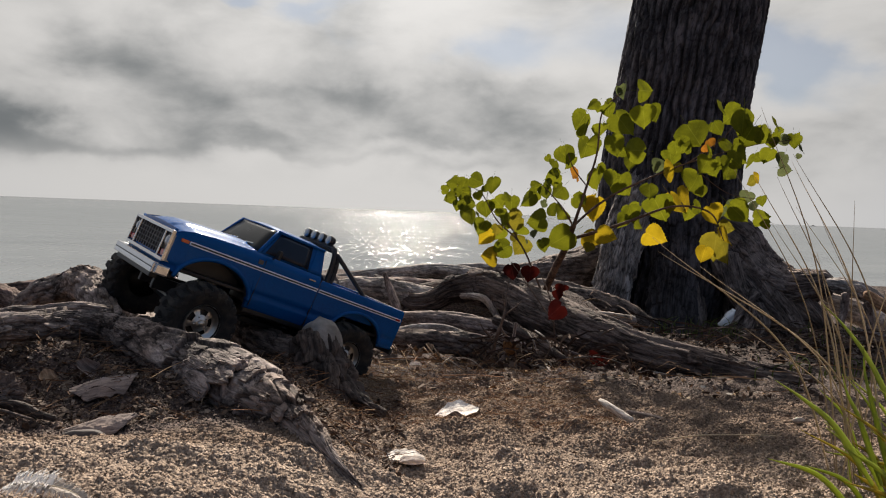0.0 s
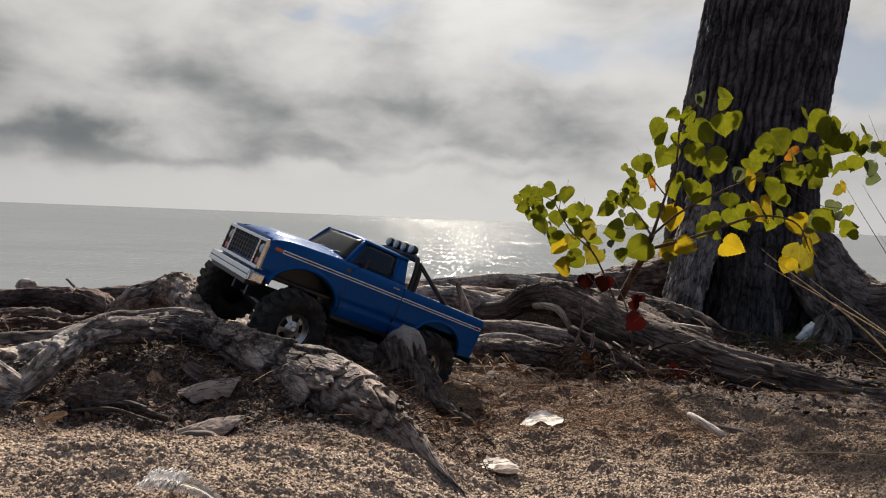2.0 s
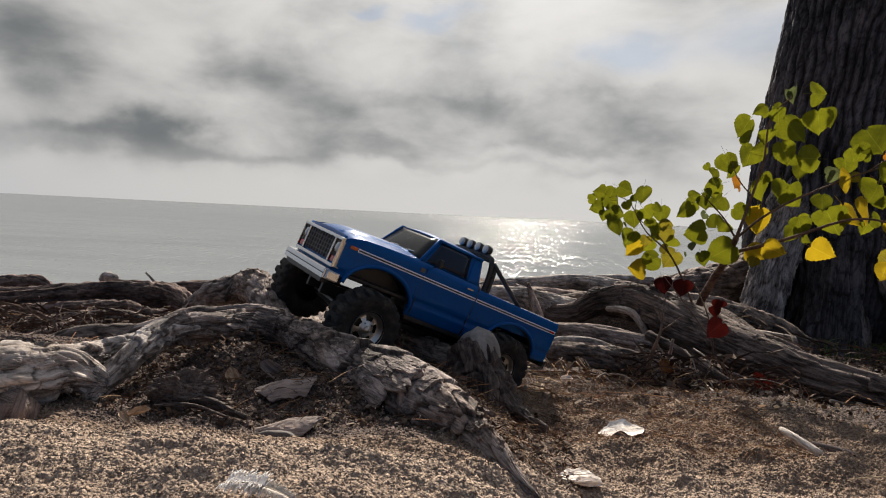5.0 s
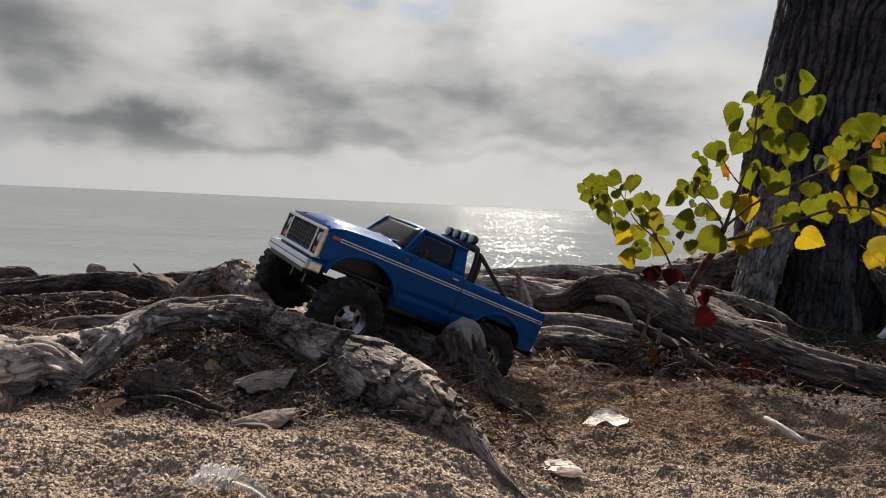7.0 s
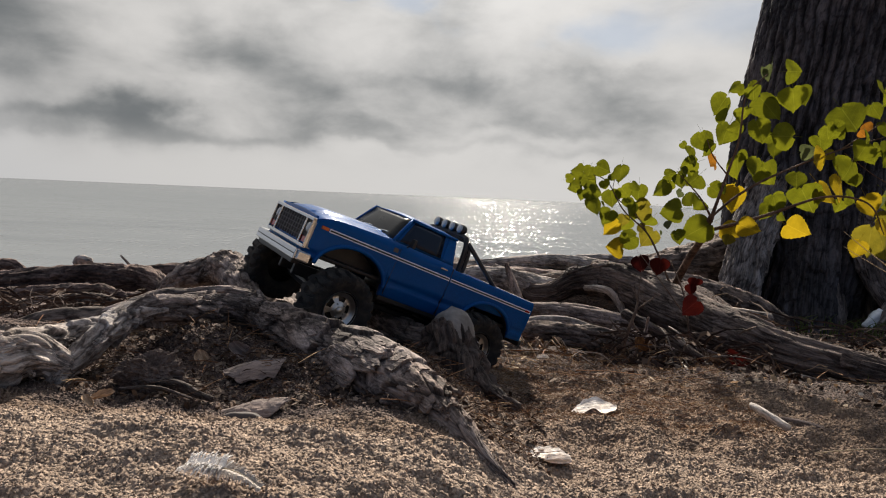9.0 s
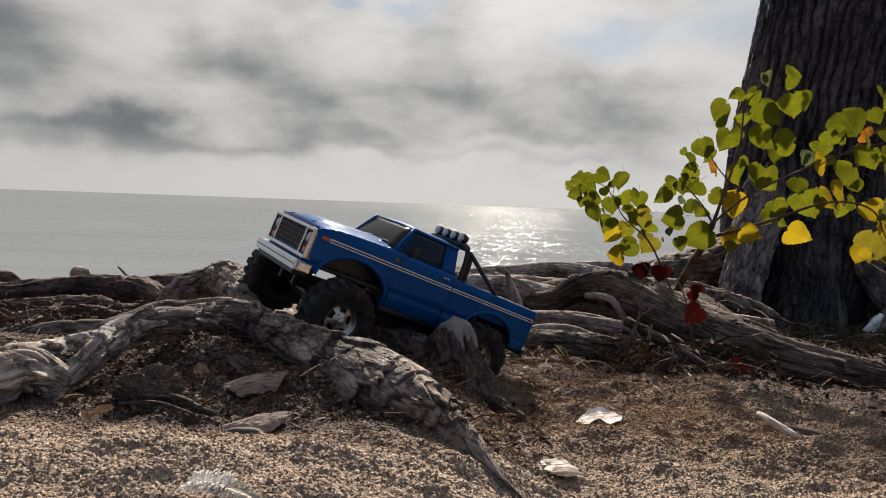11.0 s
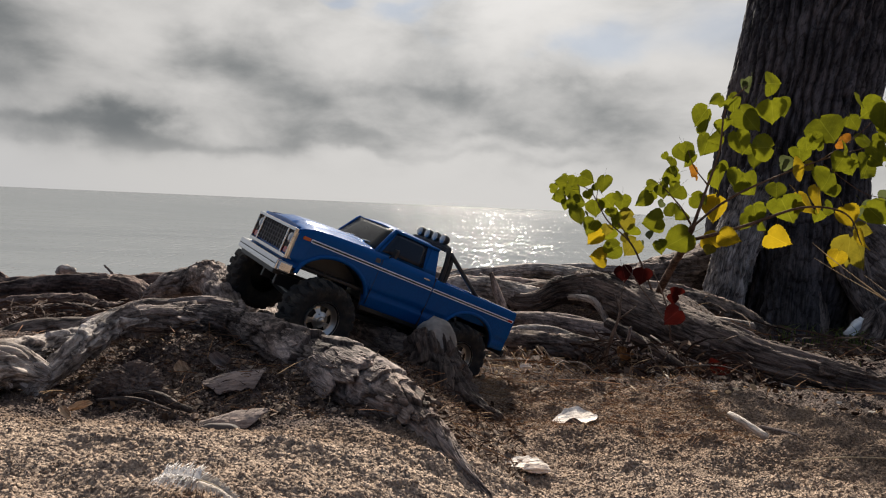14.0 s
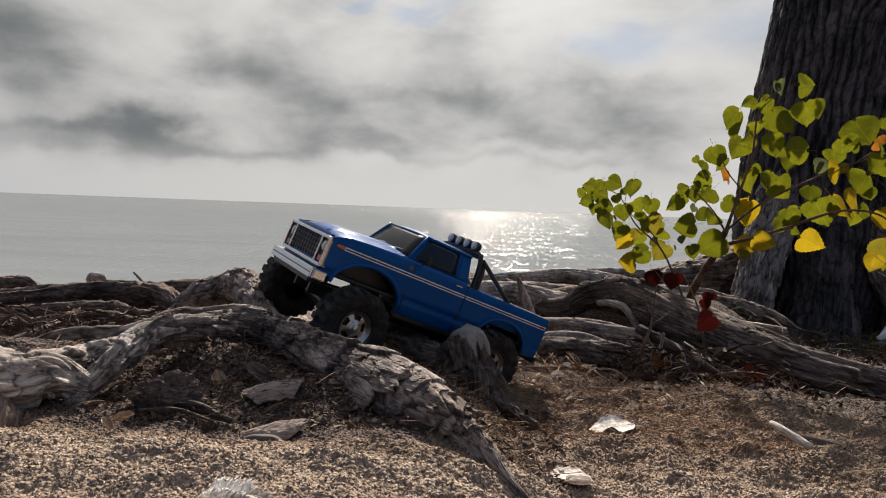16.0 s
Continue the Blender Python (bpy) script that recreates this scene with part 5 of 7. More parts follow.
def build_wheel(parent, at, steer, side):
    def tread(row, a, y):
        n = len(TYRE)
        inner = (row > 3) & (row < n - 4)
        blocks = (np.sin(a * 21 + np.where(y > 0, 0.0, np.pi) + 55 * y) > -0.25) & (np.abs(y) > 0.004)
        mid = (np.sin(a * 21 + 90 * y) > -0.1) & (np.abs(y) <= 0.013)
        shoulder = (row == 3) | (row == n - 4) | (row == 2) | (row == n - 3)
        lug = np.sin(a * 21 + np.where(y > 0, 0.0, np.pi)) > -0.2
        return np.where(inner, np.where(blocks | mid, 0.0, -0.0055), np.where(shoulder, np.where(lug, 0.0, -0.004), 0.0))

    TYRE = [(0.0315, -0.019), (0.045, -0.0245), (0.056, -0.0265), (0.0625, -0.0255), (0.0655, -0.022), (0.0665, -0.017), (0.067, -0.011), (0.067, -0.0065), (0.067, -0.002), (0.067, 0.002), (0.067, 0.0065), (0.067, 0.011), (0.0665, 0.017), (0.0655, 0.022), (0.0625, 0.0255), (0.056, 0.0265), (0.045, 0.0245), (0.0315, 0.019)]
    hub = part("wheel", cap(revolve([(0.0065, 0.008), (0.0065, 0.0195), (0.0045, 0.0215)], 24, M_SILVER, "wheel")), parent)
    hub.matrix_local = pose(*at, 0, 0, steer + (0 if side > 0 else 180))
    part("tyre", revolve(TYRE, 252, M_TYRE, "tyre", False, None, tread), hub, "dusty black knobbly rubber")
    slot = lambda row, deg: not (row in (5, 6) and (deg % 72) < 42)
    RIM = [(0.0335, 0.0225), (0.0345, 0.0205), (0.0325, 0.0185), (0.0300, 0.0185), (0.0285, 0.012), (0.0235, 0.0105), (0.0195, 0.0115), (0.0150, 0.0135), (0.0110, 0.0145), (0.0095, 0.0165), (0.0065, 0.0170)]
    part("rim", revolve(RIM, 120, M_SILVER, "rim", True, slot), hub, "silver slotted wheel rim")
    part("backing", cap(revolve([(0.031, 0.004), (0.031, 0.006), (0.028, 0.007)], 40, M_BLACK, "backing")), hub)
    for k in range(5):
        a = radians(72 * k + 57)
        part("wheel_nut", straight((0.0115 * math.cos(a), 0.0125, 0.0115 * math.sin(a)), (0.0115 * math.cos(a), 0.0168, 0.0115 * math.sin(a)), 0.0014, M_CHROME, "wheel_nut", 6), hub)
    return hub


def build_truck(m):
    t = tagged(new("pickup_model"), "blue scale-model pickup with big tyres climbing over roots", "toy truck")
    t.matrix_world = m
    # body shell
    for sign in (1, -1):
        part("front_side", side_panel(sign, -0.0335, 0.2655, "front_side", 60), t)
        part("bed_side", side_panel(sign, -0.268, -0.0355, "bed_side", 50), t)
        for cx, rx, rz in ARCHES:
            lip = [(cx + rx * math.cos(a), sign * 0.0972, ARCH_Z + rz * math.sin(a)) for a in np.linspace(0.05, math.pi - 0.05, 15)]
            part("wheel_arch_lip", pipe(lip, 0.0040, M_BLUE, "wheel_arch_lip", 10), t)
            part("inner_fender", patch(lambda u, v, cx=cx, rx=rx, rz=rz, s=sign: (cx + rx * 0.99 * math.cos(math.pi * u), s * (0.093 - 0.065 * v), ARCH_Z - 0.003 + rz * 0.99 * math.sin(math.pi * u)), 20, 5, M_BLACK, "inner_fender", thick=0.001), t)
        for x0, x1 in ((-0.0325, 0.240), (-0.262, -0.0365)):
            part("trim_strip", box(x0, x1, sign * 0.0965, sign * 0.0985, -0.0034, 0.0034, M_WHITE, "trim_strip", 0.0008), t, "cream side stripe")
            part("trim_line", box(x0 + 0.002, x1 - 0.001, sign * 0.0975, sign * 0.0991, -0.0013, 0.0013, M_BLACK, "trim_line", 0.0004), t)
        part("side_marker", box(0.240, 0.255, sign * 0.0930, sign * 0.0968, -0.0026, 0.0034, M_AMBER, "side_marker"), t, "amber lens")
        part("tail_marker", box(-0.259, -0.246, sign * 0.0965, sign * 0.0993, -0.0022, 0.0022, M_TAIL, "tail_marker"), t, "red lens")
        part("door_handle", box(-0.020, -0.004, sign * 0.0965, sign * 0.0995, 0.0135, 0.0165, M_CHROME, "door_handle"), t, "chrome handle")
        part("badge", box(0.098, 0.108, sign * 0.0962, sign * 0.0978, 0.0085, 0.0165, M_STEEL, "badge"), t)
        part("door_seam", box(-0.0352, -0.0338, sign * 0.085, sign * 0.0965, -0.074, 0.022, M_BLACK, "door_seam", 0.0), t)
        part("front_door_seam", box(0.0935, 0.0942, sign * 0.0955, sign * 0.0977, -0.070, 0.018, M_BLACK, "front_door_seam", 0.0), t)
        part("mirror_arm", straight((0.080, sign * 0.09, 0.024), (0.080, sign * 0.104, 0.032), 0.0015, M_BLACK, "mirror_arm", 8), t)
        part("mirror", box(0.0765, 0.0825, sign * 0.100, sign * 0.112, 0.027, 0.044, M_BLACK, "mirror", 0.002), t)
        part("rocker", box(-0.088, 0.098, sign * 0.084, sign * 0.092, -0.083, -0.073, M_BLACK, "rocker"), t)
    # hood and nose
    part("hood", patch(lambda u, v: (0.112 + 0.150 * u, (2 * v - 1) * (0.090 - 0.010 * u**6), float(body_top(0.112 + 0.150 * u)) - 0.0005 + 0.0075 * (1 - abs(2 * v - 1) ** 2.5) * (1 - 0.5 * u**5) + 0.0025 * (abs(2 * v - 1) < 0.42)), 40, 41, M_BLUE, "hood", True, 0.0015), t)
    part("nose", patch(lambda u, v: (0.2625 + 0.0035 * math.sin(math.pi * u * 0.5), (2 * v - 1) * 0.0835, 0.0145 - 0.07 * u + 0.003 * (1 - (2 * v - 1) ** 2) * (1 - u)), 12, 15, M_BLUE, "nose", True, 0.0015), t)
    part("engine_bay", box(0.090, 0.258, -0.060, 0.060, -0.055, 0.008, M_BLACK, "engine_bay"), t)
    # grille
    g = part("grille", box(0.262, 0.2672, -0.058, 0.058, -0.034, 0.0055, M_BLACK, "grille", 0.002), t, "black grille in a chrome surround")
    for y0, y1, z0, z1 in ((-0.088, 0.088, 0.0050, 0.0105), (-0.088, 0.088, -0.0445, -0.0385), (-0.0625, -0.0575, -0.039, 0.007), (0.0575, 0.0625, -0.039, 0.007), (-0.0885, -0.0860, -0.0425, 0.0100), (0.0860, 0.0885, -0.0425, 0.0100)):
        part("surround", box(0.2645, 0.2712, y0, y1, z0, z1, M_CHROME, "surround", 0.0012), g, "chrome bar")
    for k in range(9):
        y = -0.048 + 0.012 * k
        part("upright_bar", box(0.2665, 0.2695, y - 0.0008, y + 0.0008, -0.036, 0.005, M_STEEL, "upright_bar", 0.0003), g)
    for k in range(4):
        z = -0.028 + 0.0082 * k
        part("cross_bar", box(0.2665, 0.2692, -0.057, 0.057, z - 0.0008, z + 0.0008, M_STEEL, "cross_bar", 0.0003), g)
    for sign in (1, -1):
        h = part("headlight", box(0.2600, 0.2655, sign * 0.0612, sign * 0.0858, -0.0385, 0.0065, M_BLACK, "headlight", 0.001), t, "dark headlight housing")
        lens = part("lens", cap(revolve([(0.0092, -0.002), (0.0096, 0.0015), (0.0080, 0.0030), (0.0035, 0.0042)], 28, M_LENS, "lens")), h, "clear lamp lens")
        lens.matrix_local = pose(0.2660, sign * 0.0735, -0.0085, 0, 0, -90)
        part("turn_signal", box(0.2640, 0.2685, sign * 0.0660, sign * 0.0840, -0.0360, -0.0255, M_TAIL, "turn_signal", 0.0015), h, "red-amber lens")
        part("cheek", box(0.2560, 0.2660, sign * 0.0850, sign * 0.0890, -0.043, 0.004, M_CREAM, "cheek", 0.002), t)
    # bumpers
    fb = part("front_bumper", box(0.2720, 0.2825, -0.096, 0.096, -0.0670, -0.0480, M_CHROME, "front_bumper", 0.0022), t, "chrome front bumper")
    for sign in (1, -1):
        part("bumper_end", box(0.2560, 0.2790, sign * 0.0945, sign * 0.1040, -0.0665, -0.0485, M_CHROME, "bumper_end", 0.004, Matrix.Rotation(radians(-sign * 16), 4, "Z")), fb)
    part("bumper_step", box(0.2805, 0.2832, -0.092, 0.092, -0.0586, -0.0566, M_STEEL, "bumper_step", 0.0005), fb)
    part("valance", box(0.2640, 0.2780, -0.085, 0.085, -0.0750, -0.0665, M_BLACK, "valance", 0.002), fb)
    for sign in (1, -1):
        part("bumper_mount", box(0.235, 0.281, sign * 0.030, sign * 0.036, -0.064, -0.055, M_BLACK, "bumper_mount"), fb)
    part("rear_bumper", patch(lambda u, v: (-0.2845 + 0.002 * (2 * v - 1) ** 2 + 0.012 * max(0.0, abs(2 * u - 1) - 0.88) / 0.12, (2 * u - 1) * 0.096, -0.062 - 0.016 * v), 25, 7, M_BLACK, "rear_bumper", True, 0.002), t, "black rear bumper")
    # cab
    B = [(0.112, 0.0885, 0.0265), (0.112, -0.0885, 0.0265), (-0.034, -0.0885, 0.0265), (-0.034, 0.0885, 0.0265)]
    T = [(0.080, 0.074, 0.0765), (0.080, -0.074, 0.0765), (-0.029, -0.074, 0.0765), (-0.029, 0.074, 0.0765)]
    part("roof", patch(lambda u, v: (0.082 - 0.113 * u, (2 * v - 1) * (0.0755 - 0.001 * u), 0.0760 + 0.0070 * (1 - abs(2 * v - 1) ** 3) * min(1.0, 5 * u + 0.25) * min(1.0, 5 * (1 - u) + 0.45)), 25, 25, M_BLUE, "roof", False, 0.0025), t)
    pillars = (("windscreen_pillar", B[0], T[0]), ("windscreen_pillar", B[1], T[1]), ("rear_pillar", B[2], T[2]), ("rear_pillar", B[3], T[3]))
    for k, (nm, a, b) in enumerate(pillars):
        wide = 0.0045 if k < 2 else 0.012
        s = 1 if a[1] > 0 else -1
        if k >= 2:
            quad_c = [(a[0], a[1], a[2]), (a[0] + 0.030, a[1], a[2]), (b[0] + 0.018, b[1], b[2]), (b[0], b[1], b[2])]
            part(nm, panel(quad_c, M_BLUE, nm, 0.02, (0, 0.0003 * s, 0)), t)
        else:
            part(nm, straight((a[0], a[1] - 0.001 * s, a[2] - 0.003), b, wide * 0.8, M_BLUE, nm, 10), t)
    for s in (1, -1):
        k0, k1 = (0, 3) if s > 0 else (1, 2)
        side = [B[k0], B[k1], T[k1], T[k0]]
        part("window_seal", panel(side, M_BLUE, "window_seal", -0.03, (0, -0.0018 * s, 0)), t)
        win = [(0.098, 0.0878 * s, 0.030), (0.0, 0.0878 * s, 0.030), (0.0, 0.0755 * s, 0.0725), (0.0745, 0.0755 * s, 0.0725)]
        part("side_window", panel(win, M_TINT, "side_window", 0.0, (0, 0.0004 * s, 0), 0.0008), t, "dark tinted window")
        part("roof_rail", straight((0.080, 0.0755 * s, 0.0755), (-0.029, 0.0755 * s, 0.0755), 0.0030, M_BLUE, "roof_rail", 10), t)
    part("windscreen", panel([B[0], B[1], T[1], T[0]], M_SCREEN, "windscreen", -0.05, (0.001, 0, 0.001), 0.003), t, "grey tinted windscreen")
    part("windscreen_frame", panel([B[0], B[1], T[1], T[0]], M_BLUE, "windscreen_frame", 0.0, (-0.0012, 0, -0.0005), 0.002), t)
    part("cab_back", panel([B[2], B[3], T[3], T[2]], M_BLUE, "cab_back", 0.0, (-0.0006, 0, 0)), t)
    part("cab_lower_back", box(-0.0365, -0.0335, -0.087, 0.087, -0.035, 0.030, M_BLUE, "cab_lower_back"), t)
    part("rear_window", panel([B[2], B[3], T[3], T[2]], M_TINT, "rear_window", -0.16, (-0.003, 0, 0.001), 0.001), t, "dark tinted window")
    part("cowl", box(0.098, 0.122, -0.086, 0.086, 0.020, 0.0285, M_BLUE, "cowl", 0.003), t)
    for y in (-0.055, 0.008):
        part("wiper", pipe([(0.113, y, 0.031), (0.111, y + 0.018, 0.036), (0.1075, y + 0.043, 0.038)], 0.0011, M_CHROME, "wiper", 8), t, "chrome wiper")
    # bed
    bed = part("bed_floor", box(-0.262, -0.037, -0.084, 0.084, -0.032, -0.026, M_BLUE, "bed_floor"), t)
    for k in range(7):
        y = -0.066 + 0.022 * k
        part("floor_rib", box(-0.258, -0.040, y - 0.004, y + 0.004, -0.027, -0.0235, M_BLUE, "floor_rib", 0.001), bed)
    for s in (1, -1):
        part("bed_wall", box(-0.264, -0.037, s * 0.0825, s * 0.0855, -0.030, 0.019, M_BLUE, "bed_wall"), t)
        part("bed_rail", box(-0.266, -0.036, s * 0.0800, s * 0.0935, 0.0165, 0.0208, M_BLUE, "bed_rail", 0.0015), t)
        part("wheel_box", box(-0.205, -0.110, s * 0.060, s * 0.083, -0.028, -0.010, M_BLUE, "wheel_box", 0.006), t)
    part("bed_front", box(-0.042, -0.038, -0.084, 0.084, -0.030, 0.0195, M_BLUE, "bed_front"), t)
    gate = part("tailgate", box(-0.2695, -0.2625, -0.0925, 0.0925, -0.054, 0.0195, M_BLUE, "tailgate", 0.002), t)
    part("tailgate_panel", box(-0.2712, -0.2690, -0.070, 0.070, -0.036, 0.005, M_STEEL, "tailgate_panel", 0.001), gate, "grey tailgate panel")
    part("tailgate_rim", box(-0.2705, -0.2600, -0.0925, 0.0925, 0.0185, 0.0215, M_CHROME, "tailgate_rim", 0.001), gate)
    for s in (1, -1):
        part("tail_light", box(-0.2715, -0.2665, s * 0.078, s * 0.0915, -0.035, 0.002, M_TAIL, "tail_light", 0.001), t, "red tail light")
    # roll bar and lamps
    bar = part("roll_bar", pipe([(-0.060, 0.074, -0.02), (-0.059, 0.074, 0.045), (-0.056, 0.070, 0.078), (-0.055, 0.058, 0.088), (-0.055, 0.0, 0.089), (-0.055, -0.058, 0.088), (-0.056, -0.070, 0.078), (-0.059, -0.074, 0.045), (-0.060, -0.074, -0.02)], 0.0050, M_BLACK, "roll_bar"), t, "black roll bar")
    part("rear_hoop", pipe([(-0.074, 0.070, -0.02), (-0.073, 0.070, 0.045), (-0.069, 0.066, 0.074), (-0.067, 0.054, 0.082), (-0.067, 0.0, 0.083), (-0.067, -0.054, 0.082), (-0.069, -0.066, 0.074), (-0.073, -0.070, 0.045), (-0.074, -0.070, -0.02)], 0.0046, M_BLACK, "rear_hoop"), bar)
    for s in (1, -1):
        part("brace", straight((-0.060, s * 0.070, 0.080), (-0.158, s * 0.082, 0.018), 0.0046, M_BLACK, "brace", 12), bar)
        for k in range(4):
            part("slat", box(-0.073, -0.060, s * 0.070, s * 0.0735, 0.005 + 0.017 * k, 0.008 + 0.017 * k, M_BLACK, "slat", 0.0006), bar)
    part("lamp_rail", straight((-0.052, -0.052, 0.090), (-0.052, 0.052, 0.090), 0.0022, M_BLACK, "lamp_rail", 8), bar)
    for k in range(4):
        y = -0.043 + 0.0287 * k
        lamp = part("roof_lamp", cap(revolve([(0.0055, -0.0085), (0.0085, -0.0065), (0.0100, 0.0), (0.0104, 0.0055), (0.0098, 0.0065)], 28, M_BLACK, "roof_lamp")), bar, "round dark metal lamp")
        lamp.matrix_local = pose(-0.0535, y, 0.1005, 0, 0, -90)
        part("lens", cap(revolve([(0.0098, 0.0064), (0.0090, 0.0078), (0.004, 0.0088)], 24, M_LENS, "lens")), lamp, "clear lens")
    # chassis
    ch = part("chassis", box(-0.255, 0.245, -0.034, -0.026, -0.098, -0.076, M_BLACK, "chassis"), t, "black ladder frame")
    part("frame_rail", box(-0.255, 0.245, 0.026, 0.034, -0.098, -0.076, M_BLACK, "frame_rail"), ch)
    part("skid_plate", box(-0.07, 0.07, -0.045, 0.045, -0.108, -0.096, M_BLACK, "skid_plate", 0.004), ch)
    part("gearbox", box(-0.04, 0.05, -0.03, 0.03, -0.096, -0.045, M_BLACK, "gearbox", 0.006), ch)
    part("floor_pan", box(-0.26, 0.255, -0.085, 0.085, -0.052, -0.046, M_BLACK, "floor_pan"), ch)
    for x, steer, zl, zr in ((0.184, 5.0, -0.119, -0.108), (-0.142, 0.0, -0.106, -0.092)):
        ax = part("axle", straight((x, 0.100, zl), (x, -0.100, zr), 0.0085, M_BLACK, "axle"), t, "black axle")
        part("differential", cap(revolve([(0.010, -0.018), (0.020, -0.012), (0.022, 0.0), (0.020, 0.012), (0.010, 0.018)], 20, M_BLACK, "differential")), ax).matrix_local = pose(x, 0.022, (zl + zr) / 2)
        out = 0.115 if x > 0 else 0.102
        build_wheel(t, (x, out, zl), steer, 1)
        build_wheel(t, (x + (0.014 if x > 0 else 0.0), -out - (0.020 if x > 0 else 0.0), zr), steer, -1)
        for s, z in ((1, zl), (-1, zr)):
            foot, head = (x - 0.012, s * 0.066, z), (x - 0.004, s * 0.050, z + 0.092)
            sh = part("shock_absorber", straight(foot, head, 0.0048, M_STEEL, "shock_absorber", 14), t, "coil-over shock absorber")
            turns = [tuple(foot[k] + (head[k] - foot[k]) * (0.15 + 0.6 * q / 96) + (0.0075 * math.cos(q * 0.55) if k == 0 else 0.0075 * math.sin(q * 0.55) if k == 1 else 0) for k in range(3)) for q in range(97)]
            part("spring", pipe(turns, 0.0011, M_SILVER, "spring", 6, 0.003), sh)
            part("link", straight((x + (-0.01 if x > 0 else 0.01), s * 0.045, z - 0.004), (0.03 if x > 0 else -0.03, s * 0.034, -0.094), 0.0034, M_STEEL, "link", 10), ax)
    part("steering_rod", straight((0.200, 0.085, -0.108), (0.200, -0.085, -0.104), 0.0025, M_SILVER, "steering_rod", 8), t)
    return t


build_truck(pose(-0.1752, 1.537, 0.2009, -8.27, -19.9, 223.38))


# ---------------------------------------------------------------- loose things on the sand
def surface(x, y):
    return float((ground_height(np.array([x]), np.array([y])) + sand_relief(np.array([x]), np.array([y])))[0])


M_CHIP = bark("bleached_bark_chip", (0.52, 0.46, 0.40), (0.92, 0.87, 0.80), 0.5, 0.5, 0.0012)
M_STICK = bark("bleached_stick", (0.40, 0.35, 0.30), (0.88, 0.82, 0.74), 1.0, 0.7, 0.0012)
M_TAN = plain("tan_inner_bark", (0.52, 0.40, 0.26), 0.8, grain=0.3, scale=90, bump=0.0006)
M_DRYLEAF = bark("dry_grey_leaf", (0.10, 0.078, 0.068), (0.33, 0.272, 0.245), 0.5, 0.5, 0.0012)
M_DEADLEAF = bark("dry_tan_leaf", (0.22, 0.145, 0.085), (0.58, 0.43, 0.29), 1.0, 0.6, 0.0008)
M_BROWNLEAF = bark("dry_brown_leaf", (0.10, 0.045, 0.018), (0.36, 0.19, 0.075), 1.0, 0.6, 0.0008)


def flake(name, length, width, curl, seed, mat, thick=0.0015, ragged=0.25):
    """A curled chip of bark or dead leaf with a torn outline, lying along x."""
    rng = np.random.default_rng(seed)
    nu, nv = 34, 13
    u, v = np.meshgrid(np.linspace(-1, 1, nu), np.linspace(-1, 1, nv), indexing="ij")
    torn = 1 + ragged * 1.5 * (fbm(u * 2.2 + seed, 2.0 * (v > 0), 0, seed + 5, 2, 0.4) - 0.5)
    edge = (1 - np.abs(u) ** 3.2) ** 0.6 * torn + 0.03
    skew = ragged * 0.35 * (value_noise(u * 2.2 + seed, 0 * u, 0, seed) - 0.5)
    x = u * length / 2 + ragged * 0.1 * length * (value_noise(v * 3, u * 0, 0, seed + 1) - 0.5)
    y = (v * edge + skew) * width / 2
    z = curl * width * (v * edge) ** 2 + 0.18 * curl * length * u**2 + 0.13 * width * (fbm(u * 2.6, v * 2.2, 0, seed, 4) - 0.5)
    top = np.stack([x, y, z], -1).reshape(-1, 3)
    f, n = grid_faces(nu, nv), nu * nv
    rim = [b for b in range(nv)] + [q * nv + nv - 1 for q in range(1, nu)] + [(nu - 1) * nv + b for b in range(nv - 2, -1, -1)] + [q * nv for q in range(nu - 2, 0, -1)]
    f = f + [tuple(b + n for b in g[::-1]) for g in f] + [(rim[q], rim[(q + 1) % len(rim)], rim[(q + 1) % len(rim)] + n, rim[q] + n) for q in range(len(rim))]
    me = mesh_from(name, np.vstack([top, top - np.array((0, 0, thick))]), f, mat, np.vstack([np.stack([y.ravel(), x.ravel()], 1)] * 2), False)
    me.attributes.new("plate_tone_and_shade", "FLOAT", "POINT").data.foreach_set("value", np.full(len(me.vertices), 0.7, np.float32))
    return me


def lay(name, label, category, me, x, y, lift=0.006, rx=0, ry=0, rz=0):
    ob = thing(name, me, label, category)
    ob.matrix_world = pose(x, y, surface(x, y) + lift, rx, ry, rz)
    return ob


lay("bark_chip", "bleached white bark chip propped on the sand", "bark chip", flake("bark_chip", 0.078, 0.044, 0.10, 35, M_CHIP, 0.0015, 0.8), 0.183, 1.352, 0.014, 10, -7, 16)
lay("bark_chip", "dark broken bark piece under the white chip", "bark chip", flake("bark_chip", 0.04, 0.022, 0.4, 4, M_DARK, 0.004), 0.180, 1.30, 0.002, 25, 10, -35)
lay("bark_chip", "tan bark chip lying by the root tip", "bark chip", flake("bark_chip", 0.062, 0.034, 0.08, 41, M_CHIP, 0.002, 0.8), 0.100, 1.055, 0.007, 6, -2, -22)
lay("bark_chip", "small pale bark sliver on the sand", "bark chip", flake("bark_chip", 0.036, 0.015, 0.4, 6, M_CHIP), 0.112, 1.04, 0.006, 2, 0, 12)


